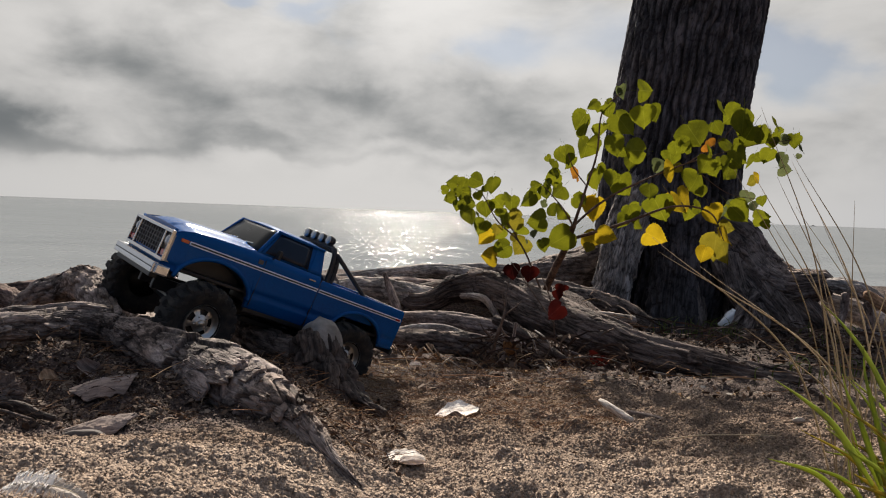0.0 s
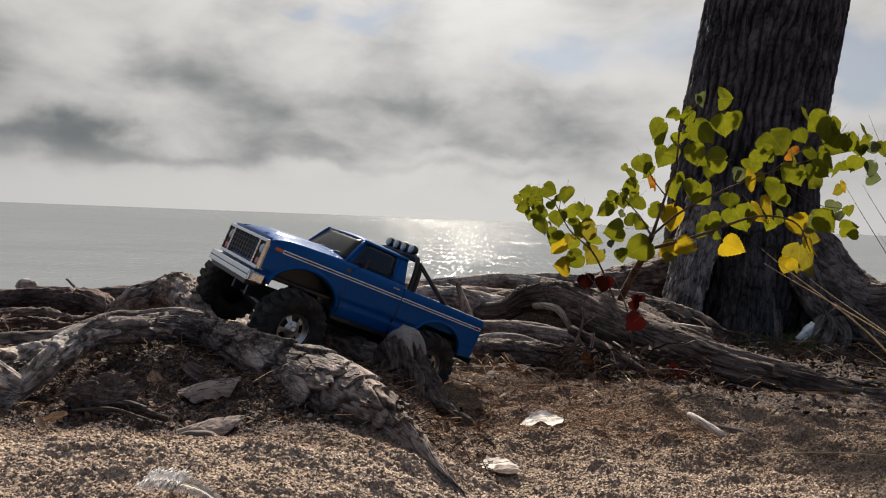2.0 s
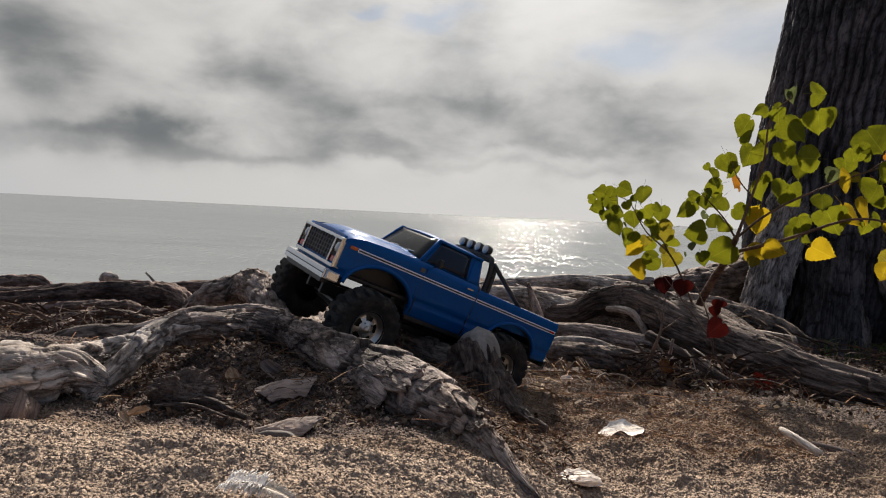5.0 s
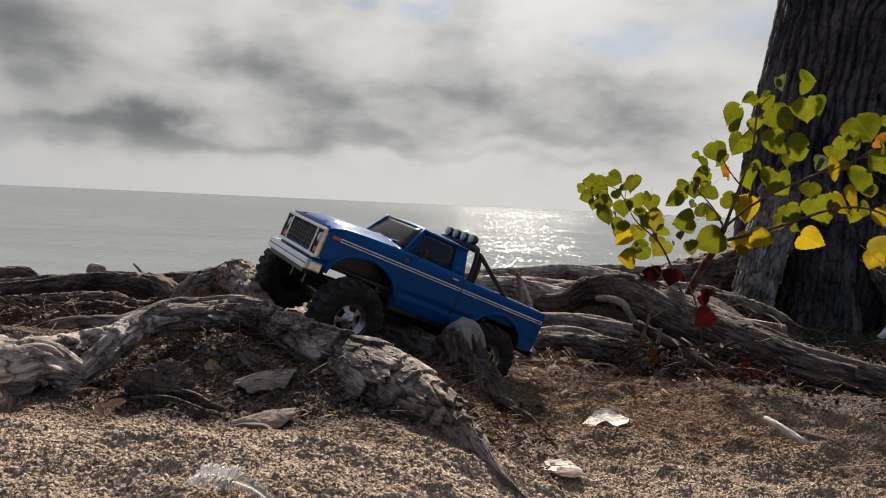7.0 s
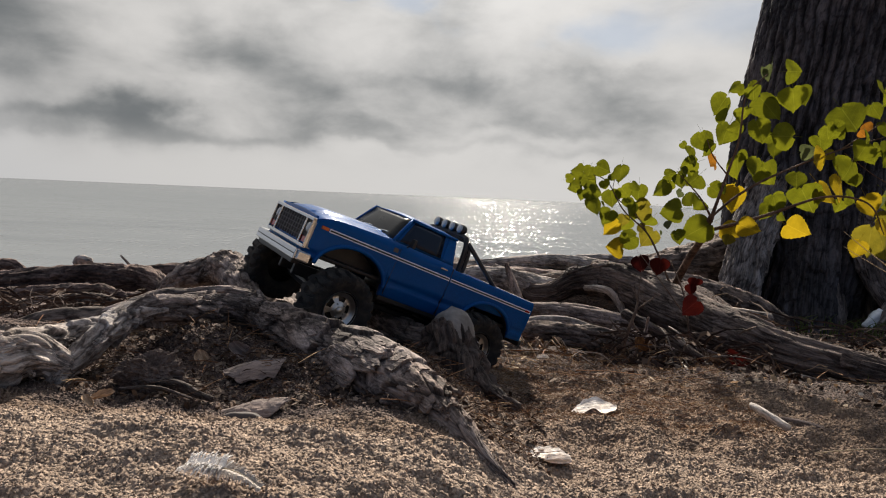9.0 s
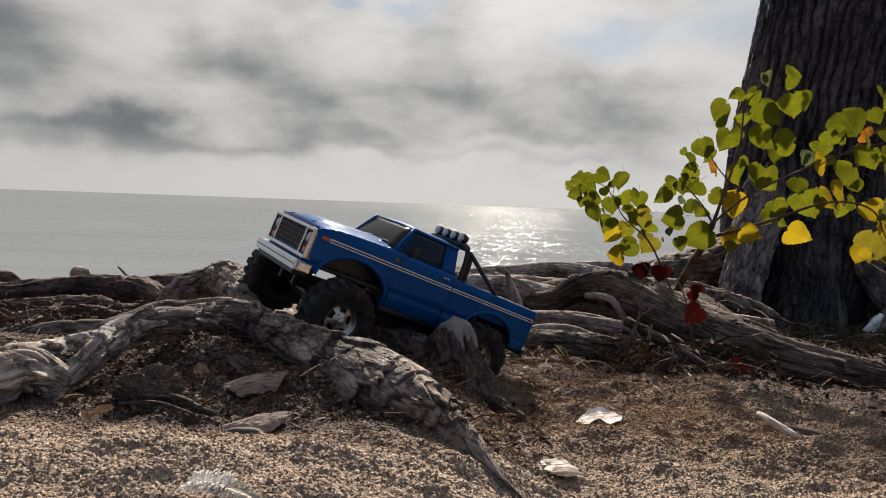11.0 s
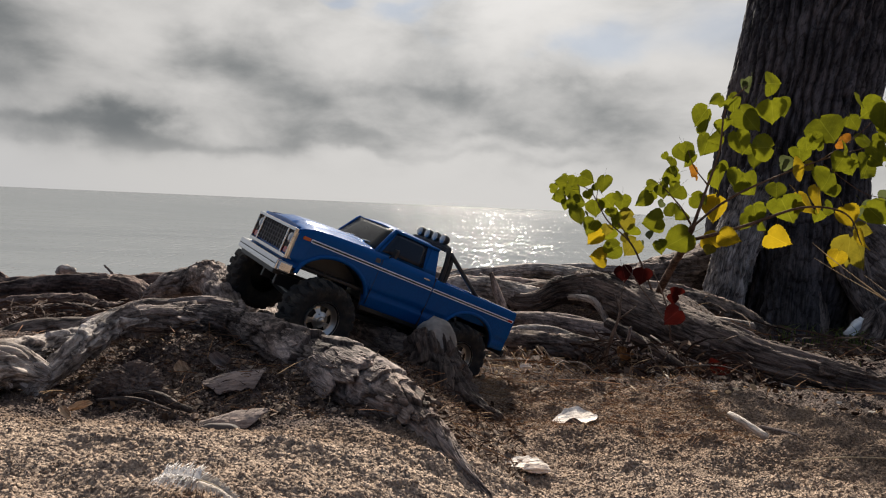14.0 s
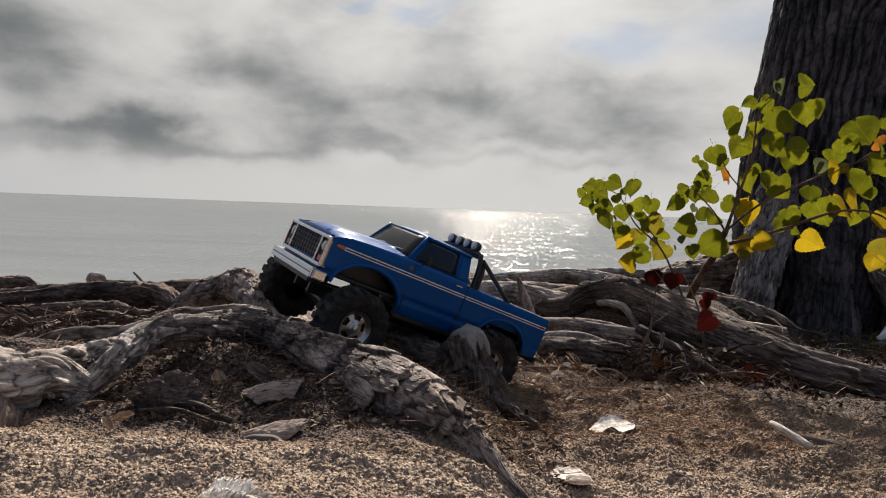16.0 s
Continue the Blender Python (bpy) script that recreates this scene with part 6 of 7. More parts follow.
def build_feather(x, y, turn):
    """A small downy feather: a pale shaft with soft barbs along both sides and loose down at the root."""
    base = tagged(new("feather"), "small downy white and brown feather on the near sand", "feather")
    rng = np.random.default_rng(77)
    shaft = [(-0.042, 0.0, 0.004), (-0.015, 0.002, 0.009), (0.015, 0.001, 0.010), (0.040, -0.003, 0.005)]
    part("shaft", tube("shaft", [(*p, r) for p, r in zip(shaft, (0.0010, 0.0009, 0.0007, 0.0003))], M_TAN, step=0.002, sides=8, rough=0.0, bark_depth=0.0), base)
    line, _ = spline([(*p, 0.0) for p in shaft], 120)
    for name, mat, lo, hi, size in (("vane", M_VANE, 34, 119, 0.015), ("down", M_DOWN, 2, 60, 0.017)):
        v, f = [], []
        for k in range(lo, hi):
            for side in (1, -1):
                for _ in range(2):
                    o = line[k, :3]
                    ln = size * (1.0 - 0.55 * max(0.0, (k - 70) / 50)) * rng.uniform(0.6, 1.15)
                    sweep = rng.uniform(0.5, 1.0) if name == "vane" else rng.uniform(-0.5, 0.9)
                    d = np.array((sweep * 0.7, side, rng.uniform(-0.12, 0.35) if name == "vane" else rng.uniform(-0.2, 0.9)))
                    d /= np.linalg.norm(d)
                    tip, mid = o + d * ln - np.array((0, 0, 0.15 * ln)), o + d * ln * 0.55 + np.array((0, 0, 0.08 * ln))
                    w_ = np.array((0.0006, 0, 0.0002))
                    n0 = len(v)
                    v += [o - w_, o + w_, mid - w_, mid + w_, tip]
                    f += [(n0, n0 + 1, n0 + 3), (n0, n0 + 3, n0 + 2), (n0 + 2, n0 + 3, n0 + 4)]
        part(name, mesh_from(name, v, f, mat, None, False), base)
    base.matrix_world = pose(x, y, surface(x, y) + 0.004, 8, 4, turn)


M_VANE = plain("feather_vane", (0.62, 0.55, 0.49), 0.8, grain=0.25, scale=120)
M_DOWN = plain("feather_down", (0.86, 0.82, 0.79), 0.85, grain=0.1, scale=120)
build_feather(-0.190, 0.720, -12)
lay("dead_leaf", "curled dry grey leaf standing on the litter", "leaf", flake("dead_leaf", 0.084, 0.046, -0.28, 8, M_DRYLEAF, 0.0010, 0.5), -0.300, 1.050, 0.014, 4, -13, 12)
lay("dead_leaf", "dry grey-brown leaf lying on the litter", "leaf", flake("dead_leaf", 0.080, 0.048, -0.26, 9, M_DRYLEAF, 0.0010, 0.5), -0.256, 0.946, 0.013, 5, -12, 14)
lay("dead_leaf", "dry tan leaf scrap under the arched root", "leaf", flake("dead_leaf", 0.030, 0.020, 0.2, 10, M_DEADLEAF, 0.0012), -0.405, 1.115, 0.004, 60, 60, 0)
lay("dead_leaf", "small dry leaf by the root", "leaf", flake("dead_leaf", 0.036, 0.022, 0.6, 11, M_DRYLEAF, 0.0012), -0.342, 1.096, 0.012, 55, 40, 20)
lay("stone", "flat dark stone on the sand", "stone", tube("stone", [(-0.024, 0, 0, 0.004), (-0.012, 0, 0.001, 0.008), (0.008, 0.002, 0.001, 0.009), (0.022, 0, 0, 0.005)], plain("dark_stone", (0.105, 0.085, 0.077), 0.85, grain=0.3, scale=60, bump=0.001), step=0.003, sides=24, seed=12, rough=0.3), -0.246, 0.894, -0.002, 10, 4, 5)
lay("bark_chip", "upright flake of bark by the sand edge", "bark chip", flake("bark_chip", 0.022, 0.014, 0.5, 13, M_RED, 0.003), -0.1, 0.985, 0.006, 30, 15, 25)
lay("stick", "dark short stick on the sand edge", "stick", tube("stick", [(-0.035, 0, 0, 0.0045), (0, 0.002, 0.002, 0.005), (0.038, -0.002, 0.001, 0.004)], M_DARK, sides=14, seed=5, bark_depth=0.001), -0.065, 0.985, 0.008, 0, 0, 12)
lay("stick", "pale weathered stick pointing out of the sand", "stick", tube("stick", [(-0.050, 0, 0.012, 0.003), (-0.038, 0, 0.010, 0.0056), (-0.005, 0, 0.006, 0.006), (0.028, 0.003, 0.000, 0.0055)], M_STICK, sides=20, seed=6, bark_depth=0.0008), 0.456, 1.298, 0.009, 0, 3, -62)
lay("stick", "dark stick half buried in the sand", "stick", tube("stick", [(-0.05, 0, -0.002, 0.0045), (0.0, 0.004, -0.003, 0.005), (0.05, -0.002, -0.008, 0.004)], M_RED, sides=16, seed=7, bark_depth=0.001), 0.520, 1.305, 0.006, 0, 0, -38)
lay("stone", "small white pebble on the sand", "stone", tube("stone", [(-0.010, 0, 0, 0.003), (-0.004, 0, 0, 0.006), (0.004, 0.001, 0, 0.006), (0.010, 0, 0, 0.003)], M_PALE, step=0.002, sides=18, seed=14, rough=0.3), 0.76, 1.29, 0.008, 10, 0, 0)
lay("driftwood_block", "sawn brown block of wood half buried", "wood block", tube("driftwood_block", [(-0.03, 0, -0.02, 0.028), (-0.01, 0.003, 0.0, 0.030), (0.012, 0.0, 0.018, 0.026)], M_RED, sides=40, furrow=0.005, cell=0.008, seed=8, rough=0.3), -0.575, 0.885, 0.006, 0, -30, 40)


def clod_mesh():
    """A ragged lump of earth matted with roots."""
    bm = bmesh.new()
    bmesh.ops.create_icosphere(bm, subdivisions=6, radius=1)
    for v in bm.verts:
        d = v.co.copy()
        k = 0.88 + 0.34 * noise.noise(d * 1.6 + Vector((5, 2, 1))) + 0.16 * noise.noise(d * 4.5) + 0.10 * noise.noise(d * 10) + 0.08 * noise.noise(d * 23)
        v.co = Vector((d.x * 0.048 * k, d.y * 0.030 * k, d.z * 0.033 * k))
    me = bpy.data.meshes.new("root_clod")
    bm.to_mesh(me)
    bm.free()
    me.materials.append(plain("matted_earth", (0.12, 0.092, 0.08), 0.95, grain=0.55, scale=160, bump=0.004, spec=0.1))
    return me


lay("root_clod", "dark ragged clod of roots and earth on the mound", "clod", clod_mesh(), -0.425, 1.012, 0.018, 0, 0, 8)
lay("stick", "crooked dark root end running out of the clod", "root", tube("stick", [(-0.035, 0, 0.004, 0.007), (0, 0.004, 0.004, 0.006), (0.03, -0.004, 0.0, 0.0045), (0.055, -0.006, -0.004, 0.003)], M_STUMP, sides=24, seed=23, bark_depth=0.002, gnarl=0.5, rough=0.3), -0.372, 0.985, 0.006, 0, 0, -10)
lay("dead_leaf", "yellow-brown dry leaves on the litter", "leaf", flake("dead_leaf", 0.028, 0.011, 0.5, 15, M_DEADLEAF, 0.001), -0.437, 0.924, 0.012, 20, -15, 25)
lay("dead_leaf", "yellow-brown dry leaf strip on the litter", "leaf", flake("dead_leaf", 0.024, 0.008, 0.5, 16, M_DEADLEAF, 0.001), -0.443, 0.904, 0.012, 30, 20, -30)
lay("stick", "thin twig lying on the litter", "twig", tube("stick", [(-0.05, 0, 0.0, 0.002), (0, 0.006, 0.006, 0.0024), (0.055, 0, 0.0, 0.0015)], M_DARK, sides=8, seed=19, bark_depth=0), -0.392, 0.958, 0.008, 0, 0, -8)
lay("stick", "long thin dry stalk lying on the sand", "twig", tube("stick", [(-0.13, 0, 0.0, 0.0007), (-0.04, 0.012, 0.002, 0.0009), (0.05, 0.004, 0.002, 0.0009), (0.12, -0.01, 0.0, 0.0006)], M_TAN, sides=8, seed=20, bark_depth=0), 0.60, 1.20, 0.008, 0, 0, 12)
lay("dead_leaf", "bleached leaf scrap behind the stump", "leaf", flake("dead_leaf", 0.030, 0.016, 0.4, 21, M_CHIP, 0.001), 0.10, 1.74, 0.008, 25, 0, 20)

# a fallen branch with dry yellow leaves caught under the big root
for k, (a, b, c) in enumerate((((0.56, 1.86, -0.05), (0.64, 1.83, -0.035), (0.74, 1.82, -0.045)), ((0.36, 1.86, -0.03), (0.47, 1.87, 0.0), (0.60, 1.85, -0.05)),
                               ((0.28, 1.88, -0.01), (0.33, 1.84, 0.02), (0.34, 1.82, 0.075)), ((0.44, 1.84, -0.055), (0.52, 1.80, -0.045), (0.62, 1.78, -0.058)),
                               ((0.33, 1.86, 0.0), (0.30, 1.83, -0.03), (0.26, 1.82, -0.055)), ((0.66, 1.77, -0.055), (0.74, 1.74, -0.05), (0.82, 1.74, -0.055)))):
    root("twig", "thin dry twig caught under the big root", [(*a, 0.005), (*b, 0.0045), (*c, 0.003)], M_PALE if k in (0, 3) else M_RED, "twig", sides=10, seed=400 + k, bark_depth=0.0004, rough=0.1)


# dry curled leaves caught among the logs
for k, (x, y, z) in enumerate(((0.168, 1.82, -0.036), (0.324, 1.85, 0.002), (0.39, 1.86, 0.021), (0.092, 1.86, -0.010), (0.107, 1.85, -0.014), (0.131, 1.87, -0.004), (0.156, 1.84, -0.018), (0.399, 1.87, 0.02), (0.411, 1.82, -0.023), (0.111, 1.80, -0.040), (0.271, 1.76, -0.035), (0.345, 1.84, -0.01))):
    leaf = flake("dry_leaf", 0.030 - 0.0012 * k, 0.014, 0.8, 50 + k, M_DEADLEAF if k % 3 else M_BROWNLEAF, 0.0008, 0.5)
    thing("dry_leaf", leaf, "small curled tan dead leaf caught on a log", "leaf", "dry leaves among the logs").matrix_world = pose(x, y, z, 60 + 25 * math.sin(k * 2.1), 70 * math.cos(k * 1.7), 40 * k)


def build_red_seedling():
    plant = tagged(new("red_seedling", tube("red_seedling", [(0.46, 1.90, -0.08, 0.003), (0.455, 1.92, 0.02, 0.0026), (0.45, 1.98, 0.11, 0.002), (0.43, 2.08, 0.19, 0.0014)], M_STEM, sides=8, seed=31, bark_depth=0.0)), "thin seedling with dark red autumn leaves", "seedling")
    part("stem", tube("stem", [(0.452, 1.93, 0.06, 0.0018), (0.40, 2.05, 0.14, 0.0014), (0.36, 2.15, 0.20, 0.001)], M_STEM, sides=8, seed=32, bark_depth=0.0), plant)
    part("stem", tube("stem", [(0.46, 1.90, -0.06, 0.0016), (0.48, 1.84, -0.03, 0.0014), (0.54, 1.82, 0.01, 0.001)], M_STEM, sides=8, seed=33, bark_depth=0.0), plant)
    rng = random.Random(12)
    for x, y, z, size in ((0.42, 2.18, 0.165, 0.062), (0.368, 2.18, 0.170, 0.058), (0.495, 2.08, 0.135, 0.044), (0.482, 2.06, 0.118, 0.038), (0.447, 1.89, 0.097, 0.062), (0.463, 1.80, -0.032, 0.060), (0.542, 1.82, -0.010, 0.060), (0.505, 1.79, -0.040, 0.040)):
        ob = part("leaf", LEAF_MESHES[5][rng.randrange(5)], plant)
        m = Euler((radians(rng.uniform(5, 55)), radians(rng.uniform(-70, 70)), radians(rng.uniform(-30, 30)))).to_matrix().to_4x4()
        ob.matrix_local = Matrix.Translation(Vector((x, y, z)) - (m @ Vector((0, 0, -0.5))) * size * 0.8) @ m @ Matrix.Scale(size * 0.8, 4)


build_red_seedling()


def build_forked_twig():
    twig = thing("forked_twig", tube("forked_twig", [(0.284, 1.80, 0.0, 0.006), (0.286, 1.8, 0.021, 0.0055), (0.299, 1.8, 0.062, 0.0040), (0.309, 1.8, 0.101, 0.0030), (0.313, 1.81, 0.143, 0.0017), (0.32, 1.83, 0.183, 0.0010)], M_TWIG, step=0.003, sides=12, gnarl=0.3, seed=301, bark_depth=0.0), "thin brown forked twig standing up between the logs", "twig")
    for pts in ([(0.307, 1.8, 0.094, 0.0026), (0.325, 1.79, 0.11, 0.0020), (0.348, 1.79, 0.132, 0.0009)],
                [(0.301, 1.8, 0.067, 0.0026), (0.308, 1.79, 0.054, 0.0022), (0.325, 1.78, 0.039, 0.0010)],
                [(0.311, 1.803, 0.115, 0.0016), (0.304, 1.80, 0.132, 0.0012), (0.300, 1.80, 0.152, 0.0007)]):
        part("side_twig", tube("side_twig", pts, M_TWIG, step=0.003, sides=10, gnarl=0.3, seed=302, bark_depth=0.0), twig)


def dry_twig(label, pts, radius, mat, seed, taper=0.6):
    last = len(pts) - 1
    line = [(*p, radius * (1 - taper * k / last)) for k, p in enumerate(pts)]
    return thing("dry_twig", tube("dry_twig", line, mat, step=0.003, sides=12, gnarl=0.35, rough=0.2, seed=seed, bark_depth=0.0), label, "twig", "dry twigs by the big root")


M_TWIG = bark("brown_twig", (0.075, 0.052, 0.040), (0.27, 0.20, 0.155), 1.0, 0.4, 0.0008)
build_forked_twig()
root("thin_root", "thin brown root slanting down beside the big root", [(0.300, 1.93, 0.066, 0.012), (0.329, 1.9, 0.052, 0.0125), (0.385, 1.87, 0.026, 0.0115), (0.437, 1.83, 0.002, 0.010), (0.471, 1.8, -0.017, 0.008), (0.50, 1.775, -0.05, 0.006)], M_BIG, step=0.003, sides=30, gnarl=0.3, rough=0.2, seed=311, bark_depth=0.001)
for n_strand, pts in enumerate(([(0.458, 1.8, -0.008), (0.502, 1.79, 0.003), (0.55, 1.79, 0.002), (0.602, 1.79, -0.012)],
                                [(0.458, 1.8, -0.010), (0.478, 1.76, -0.020), (0.503, 1.74, -0.033), (0.531, 1.72, -0.045)],
                                [(0.482, 1.7, -0.050), (0.545, 1.74, -0.045), (0.616, 1.78, -0.034), (0.665, 1.8, -0.026)],
                                [(0.650, 1.76, -0.032), (0.679, 1.73, -0.036), (0.715, 1.72, -0.040)],
                                [(0.542, 1.76, -0.044), (0.564, 1.78, -0.026), (0.581, 1.8, -0.012)],
                                [(0.372, 1.84, 0.049), (0.381, 1.8, 0.036), (0.390, 1.79, 0.008)],
                                [(0.391, 1.84, 0.053), (0.409, 1.8, 0.043), (0.427, 1.79, 0.012)])):
    dry_twig("thin pale dry twig lying by the big root", pts, 0.0024, M_PALE, 320 + n_strand)


def build_root_fibres():
    """Short tan rootlets hanging under the split log."""
    fibres = tagged(new("root_fibres"), "short tan root fibres hanging under the split log", "root fibres")
    rng = random.Random(77)
    for k in range(15):
        x = 0.035 + 0.105 * rng.random()
        z = 0.018 + 0.012 * rng.random()
        d = rng.uniform(0.006, 0.024)
        bend = rng.uniform(-0.022, 0.022)
        part("fibre", tube("fibre", [(x, 1.742, z, 0.0012), (x + bend * 0.5, 1.728, z - d * 0.5, 0.0016), (x + bend, 1.722, z - d, 0.0006)], M_TWIG if k % 3 else M_DEADLEAF, step=0.003, sides=8, gnarl=0.4, seed=340 + k, bark_depth=0.0), fibres)
    for pts in ([(0.184, 1.72, 0.007), (0.165, 1.7, -0.003), (0.155, 1.69, -0.031)], [(0.19, 1.72, 0.005), (0.226, 1.71, 0.004), (0.267, 1.7, -0.024)], [(0.178, 1.72, -0.001), (0.203, 1.71, -0.015), (0.233, 1.7, -0.027)]):
        part("fibre", tube("fibre", [(*p, 0.0016) for p in pts], M_PALE, step=0.003, sides=8, gnarl=0.4, seed=370, bark_depth=0.0), fibres)


build_root_fibres()
thing("dead_leaf", flake("dead_leaf", 0.036, 0.024, 0.9, 61, M_BROWNLEAF, 0.0008, 0.6), "curled orange-brown dead leaf at the twig's foot", "leaf").matrix_world = pose(0.309, 1.775, 0.018, 55, 65, 20)


# ---------------------------------------------------------------- grasses
def blade_mesh(name, points, width, mat, fold=0.3):
    """A grass blade or stalk: a folded ribbon tapering along a bent line."""
    line, s = spline([(*p, 1.0) for p in points], 26)
    v, f = [], []
    for k, p in enumerate(line[:, :3]):
        d = line[min(k + 1, 25), :3] - line[max(k - 1, 0), :3]
        across = np.cross(d, (0.25, -1.0, 0.1))
        across /= np.linalg.norm(across) + 1e-9
        q = k / 25
        half = width / 2 * min(1.0, 0.45 + q * 2.2) * (1 - q**2.2) + 0.0002
        up = np.cross(across, d)
        up /= np.linalg.norm(up) + 1e-9
        v += [p - across * half, p + up * half * fold, p + across * half, p - up * half * fold * 0.4]
    for k in range(25):
        for b in range(4):
            c = (b + 1) % 4
            f.append((4 * k + b, 4 * k + c, 4 * k + 4 + c, 4 * k + 4 + b))
    return mesh_from(name, v, f, mat)


M_STRAW = leaf_material("dry_straw", (0.27, 0.21, 0.14), (0.55, 0.45, 0.32), (0.50, 0.41, 0.28), 0.35, False)
M_BLADE = leaf_material("green_blade", (0.17, 0.22, 0.05), (0.36, 0.42, 0.11), (0.58, 0.62, 0.12), 0.55, False)
M_WEED = leaf_material("weed_green", (0.07, 0.10, 0.03), (0.16, 0.19, 0.06), (0.20, 0.24, 0.05), 0.35, False)
M_YBLADE = leaf_material("yellowing_blade", (0.20, 0.17, 0.03), (0.40, 0.33, 0.07), (0.50, 0.40, 0.06), 0.5, False)


def build_grass():
    g = tagged(new("grass_tuft"), "tuft of tall dry straw stalks and green grass blades", "grass")
    rng = random.Random(8)
    tips = ((0.365, 0.88, 0.318), (0.434, 0.92, 0.286), (0.395, 0.95, 0.30), (0.500, 1.0, 0.404), (0.535, 1.02, 0.40), (0.572, 1.0, 0.417), (0.553, 1.05, 0.49), (0.585, 1.06, 0.40), (0.560, 0.96, 0.36), (0.625, 1.1, 0.435), (0.612, 1.0, 0.35), (0.655, 1.0, 0.37), (0.705, 0.97, 0.33), (0.69, 0.98, 0.26), (0.59, 1.08, 0.34), (0.48, 0.9, 0.22), (0.64, 1.05, 0.30), (0.73, 1.0, 0.36))
    for x, y, z in tips:
        bx, by = 0.705 + rng.uniform(-0.045, 0.05), 0.99 + rng.uniform(-0.05, 0.06)
        bz = surface(bx, by) - 0.01
        mid = (bx + (x - bx) * 0.32 + rng.uniform(-0.01, 0.01), by + (y - by) * 0.4, bz + (z - bz) * 0.58)
        part("stalk", blade_mesh("stalk", [(bx, by, bz), mid, (x, y, z)], rng.uniform(0.0016, 0.0034), M_STRAW, 0.7), g)
    for pts in ([(0.624, 0.88, 0.053), (0.585, 0.89, 0.113), (0.554, 0.9, 0.14), (0.528, 0.92, 0.158)],
                [(0.676, 0.9, 0.092), (0.647, 0.93, 0.175), (0.623, 0.95, 0.218), (0.605, 0.97, 0.243)],
                [(0.634, 0.88, 0.053), (0.616, 0.9, 0.122), (0.608, 0.91, 0.145), (0.605, 0.92, 0.169)],
                [(0.646, 0.88, 0.053), (0.631, 0.9, 0.136), (0.632, 0.92, 0.17), (0.641, 0.94, 0.199)]):
        part("blade", blade_mesh("blade", pts, 0.009, M_BLADE), g)
    arcs = []
    for k in range(54):
        bx, by = 0.705 + rng.uniform(-0.06, 0.10), 0.87 + rng.uniform(-0.07, 0.09)
        arcs.append(((bx, by), (bx + rng.uniform(-0.13, 0.0), by + rng.uniform(-0.04, 0.03), rng.uniform(0.05, 0.17))))
    for k in range(34):
        bx, by = 0.715 + rng.uniform(-0.03, 0.10), 0.93 + rng.uniform(-0.06, 0.12)
        arcs.append(((bx, by), (bx + rng.uniform(-0.06, 0.06), by + rng.uniform(-0.03, 0.05), rng.uniform(0.02, 0.15))))
    for (bx, by), end in arcs:
        foot = np.array((bx, by, surface(bx, by) - 0.01))
        tip = np.array(end)
        mid = foot * 0.45 + tip * 0.55 + np.array((0.012, 0, 0.10 * np.linalg.norm(tip - foot)))
        part("blade", blade_mesh("blade", [tuple(foot), tuple(mid), tuple(tip)], rng.uniform(0.005, 0.0095), M_BLADE if rng.random() < 0.72 else M_YBLADE), g)


build_grass()


def build_weeds():
    """Low green leaves at the foot of the tree and by the grass."""
    for cx, cy, count, spread, tall, wide, label in ((1.24, 2.98, 60, 0.13, 0.10, 0.009, "low green weeds at the foot of the tree"), (1.22, 1.82, 90, 0.15, 0.055, 0.0045, "low green grass beside the root end"), (1.75, 3.0, 18, 0.12, 0.10, 0.009, "low green weeds under the tree roots")):
        g = tagged(new("weed_patch"), label, "weeds", "weeds by the tree")
        rng = random.Random(int(cx * 100))
        for k in range(count):
            bx, by = cx + rng.gauss(0, spread), cy + rng.gauss(0, spread * 0.6)
            bz = surface(bx, by)
            h = tall * rng.uniform(0.3, 1.0)
            part("blade", blade_mesh("blade", [(bx, by, bz - 0.01), (bx + rng.uniform(-0.2, 0.2) * h, by, bz + h * 0.7), (bx + rng.uniform(-0.6, 0.6) * h, by + rng.uniform(-0.4, 0.4) * h, bz + h)], wide * rng.uniform(0.45, 1.0), M_WEED), g)


build_weeds()


def build_bottle():
    prof = [(0.004, 0.0), (0.030, 0.001), (0.033, 0.01), (0.031, 0.03), (0.034, 0.05), (0.031, 0.07), (0.033, 0.095), (0.026, 0.125), (0.014, 0.145), (0.013, 0.16), (0.004, 0.161)]
    m = plain("cloudy_clear_plastic", (0.72, 0.73, 0.74), 0.2, grain=0.25, scale=40, coat=0.4)
    me = revolve(prof, 40, m, "plastic_bottle", True, None, lambda row, a, y: 0.004 * np.sin(3 * a + 40 * y))
    ob = thing("plastic_bottle", me, "crumpled clear plastic bottle under the tree roots", "bottle")
    ob.matrix_world = pose(1.382, 3.10, -0.113, 62, 25, -40) @ Matrix.Scale(0.6, 4)


build_bottle()


def build_boat():
    boat = tagged(new("boat", box(-3.2, 3.2, -1.0, 1.0, 0.0, 0.9, M_STEEL, "boat", 0.25)), "small dark boat far out on the lake", "boat")
    part("cabin", box(-1.2, 1.0, -0.7, 0.7, 0.9, 1.9, M_STEEL, "cabin", 0.15), boat)
    boat.matrix_world = pose(530, 971, -0.9)


build_boat()


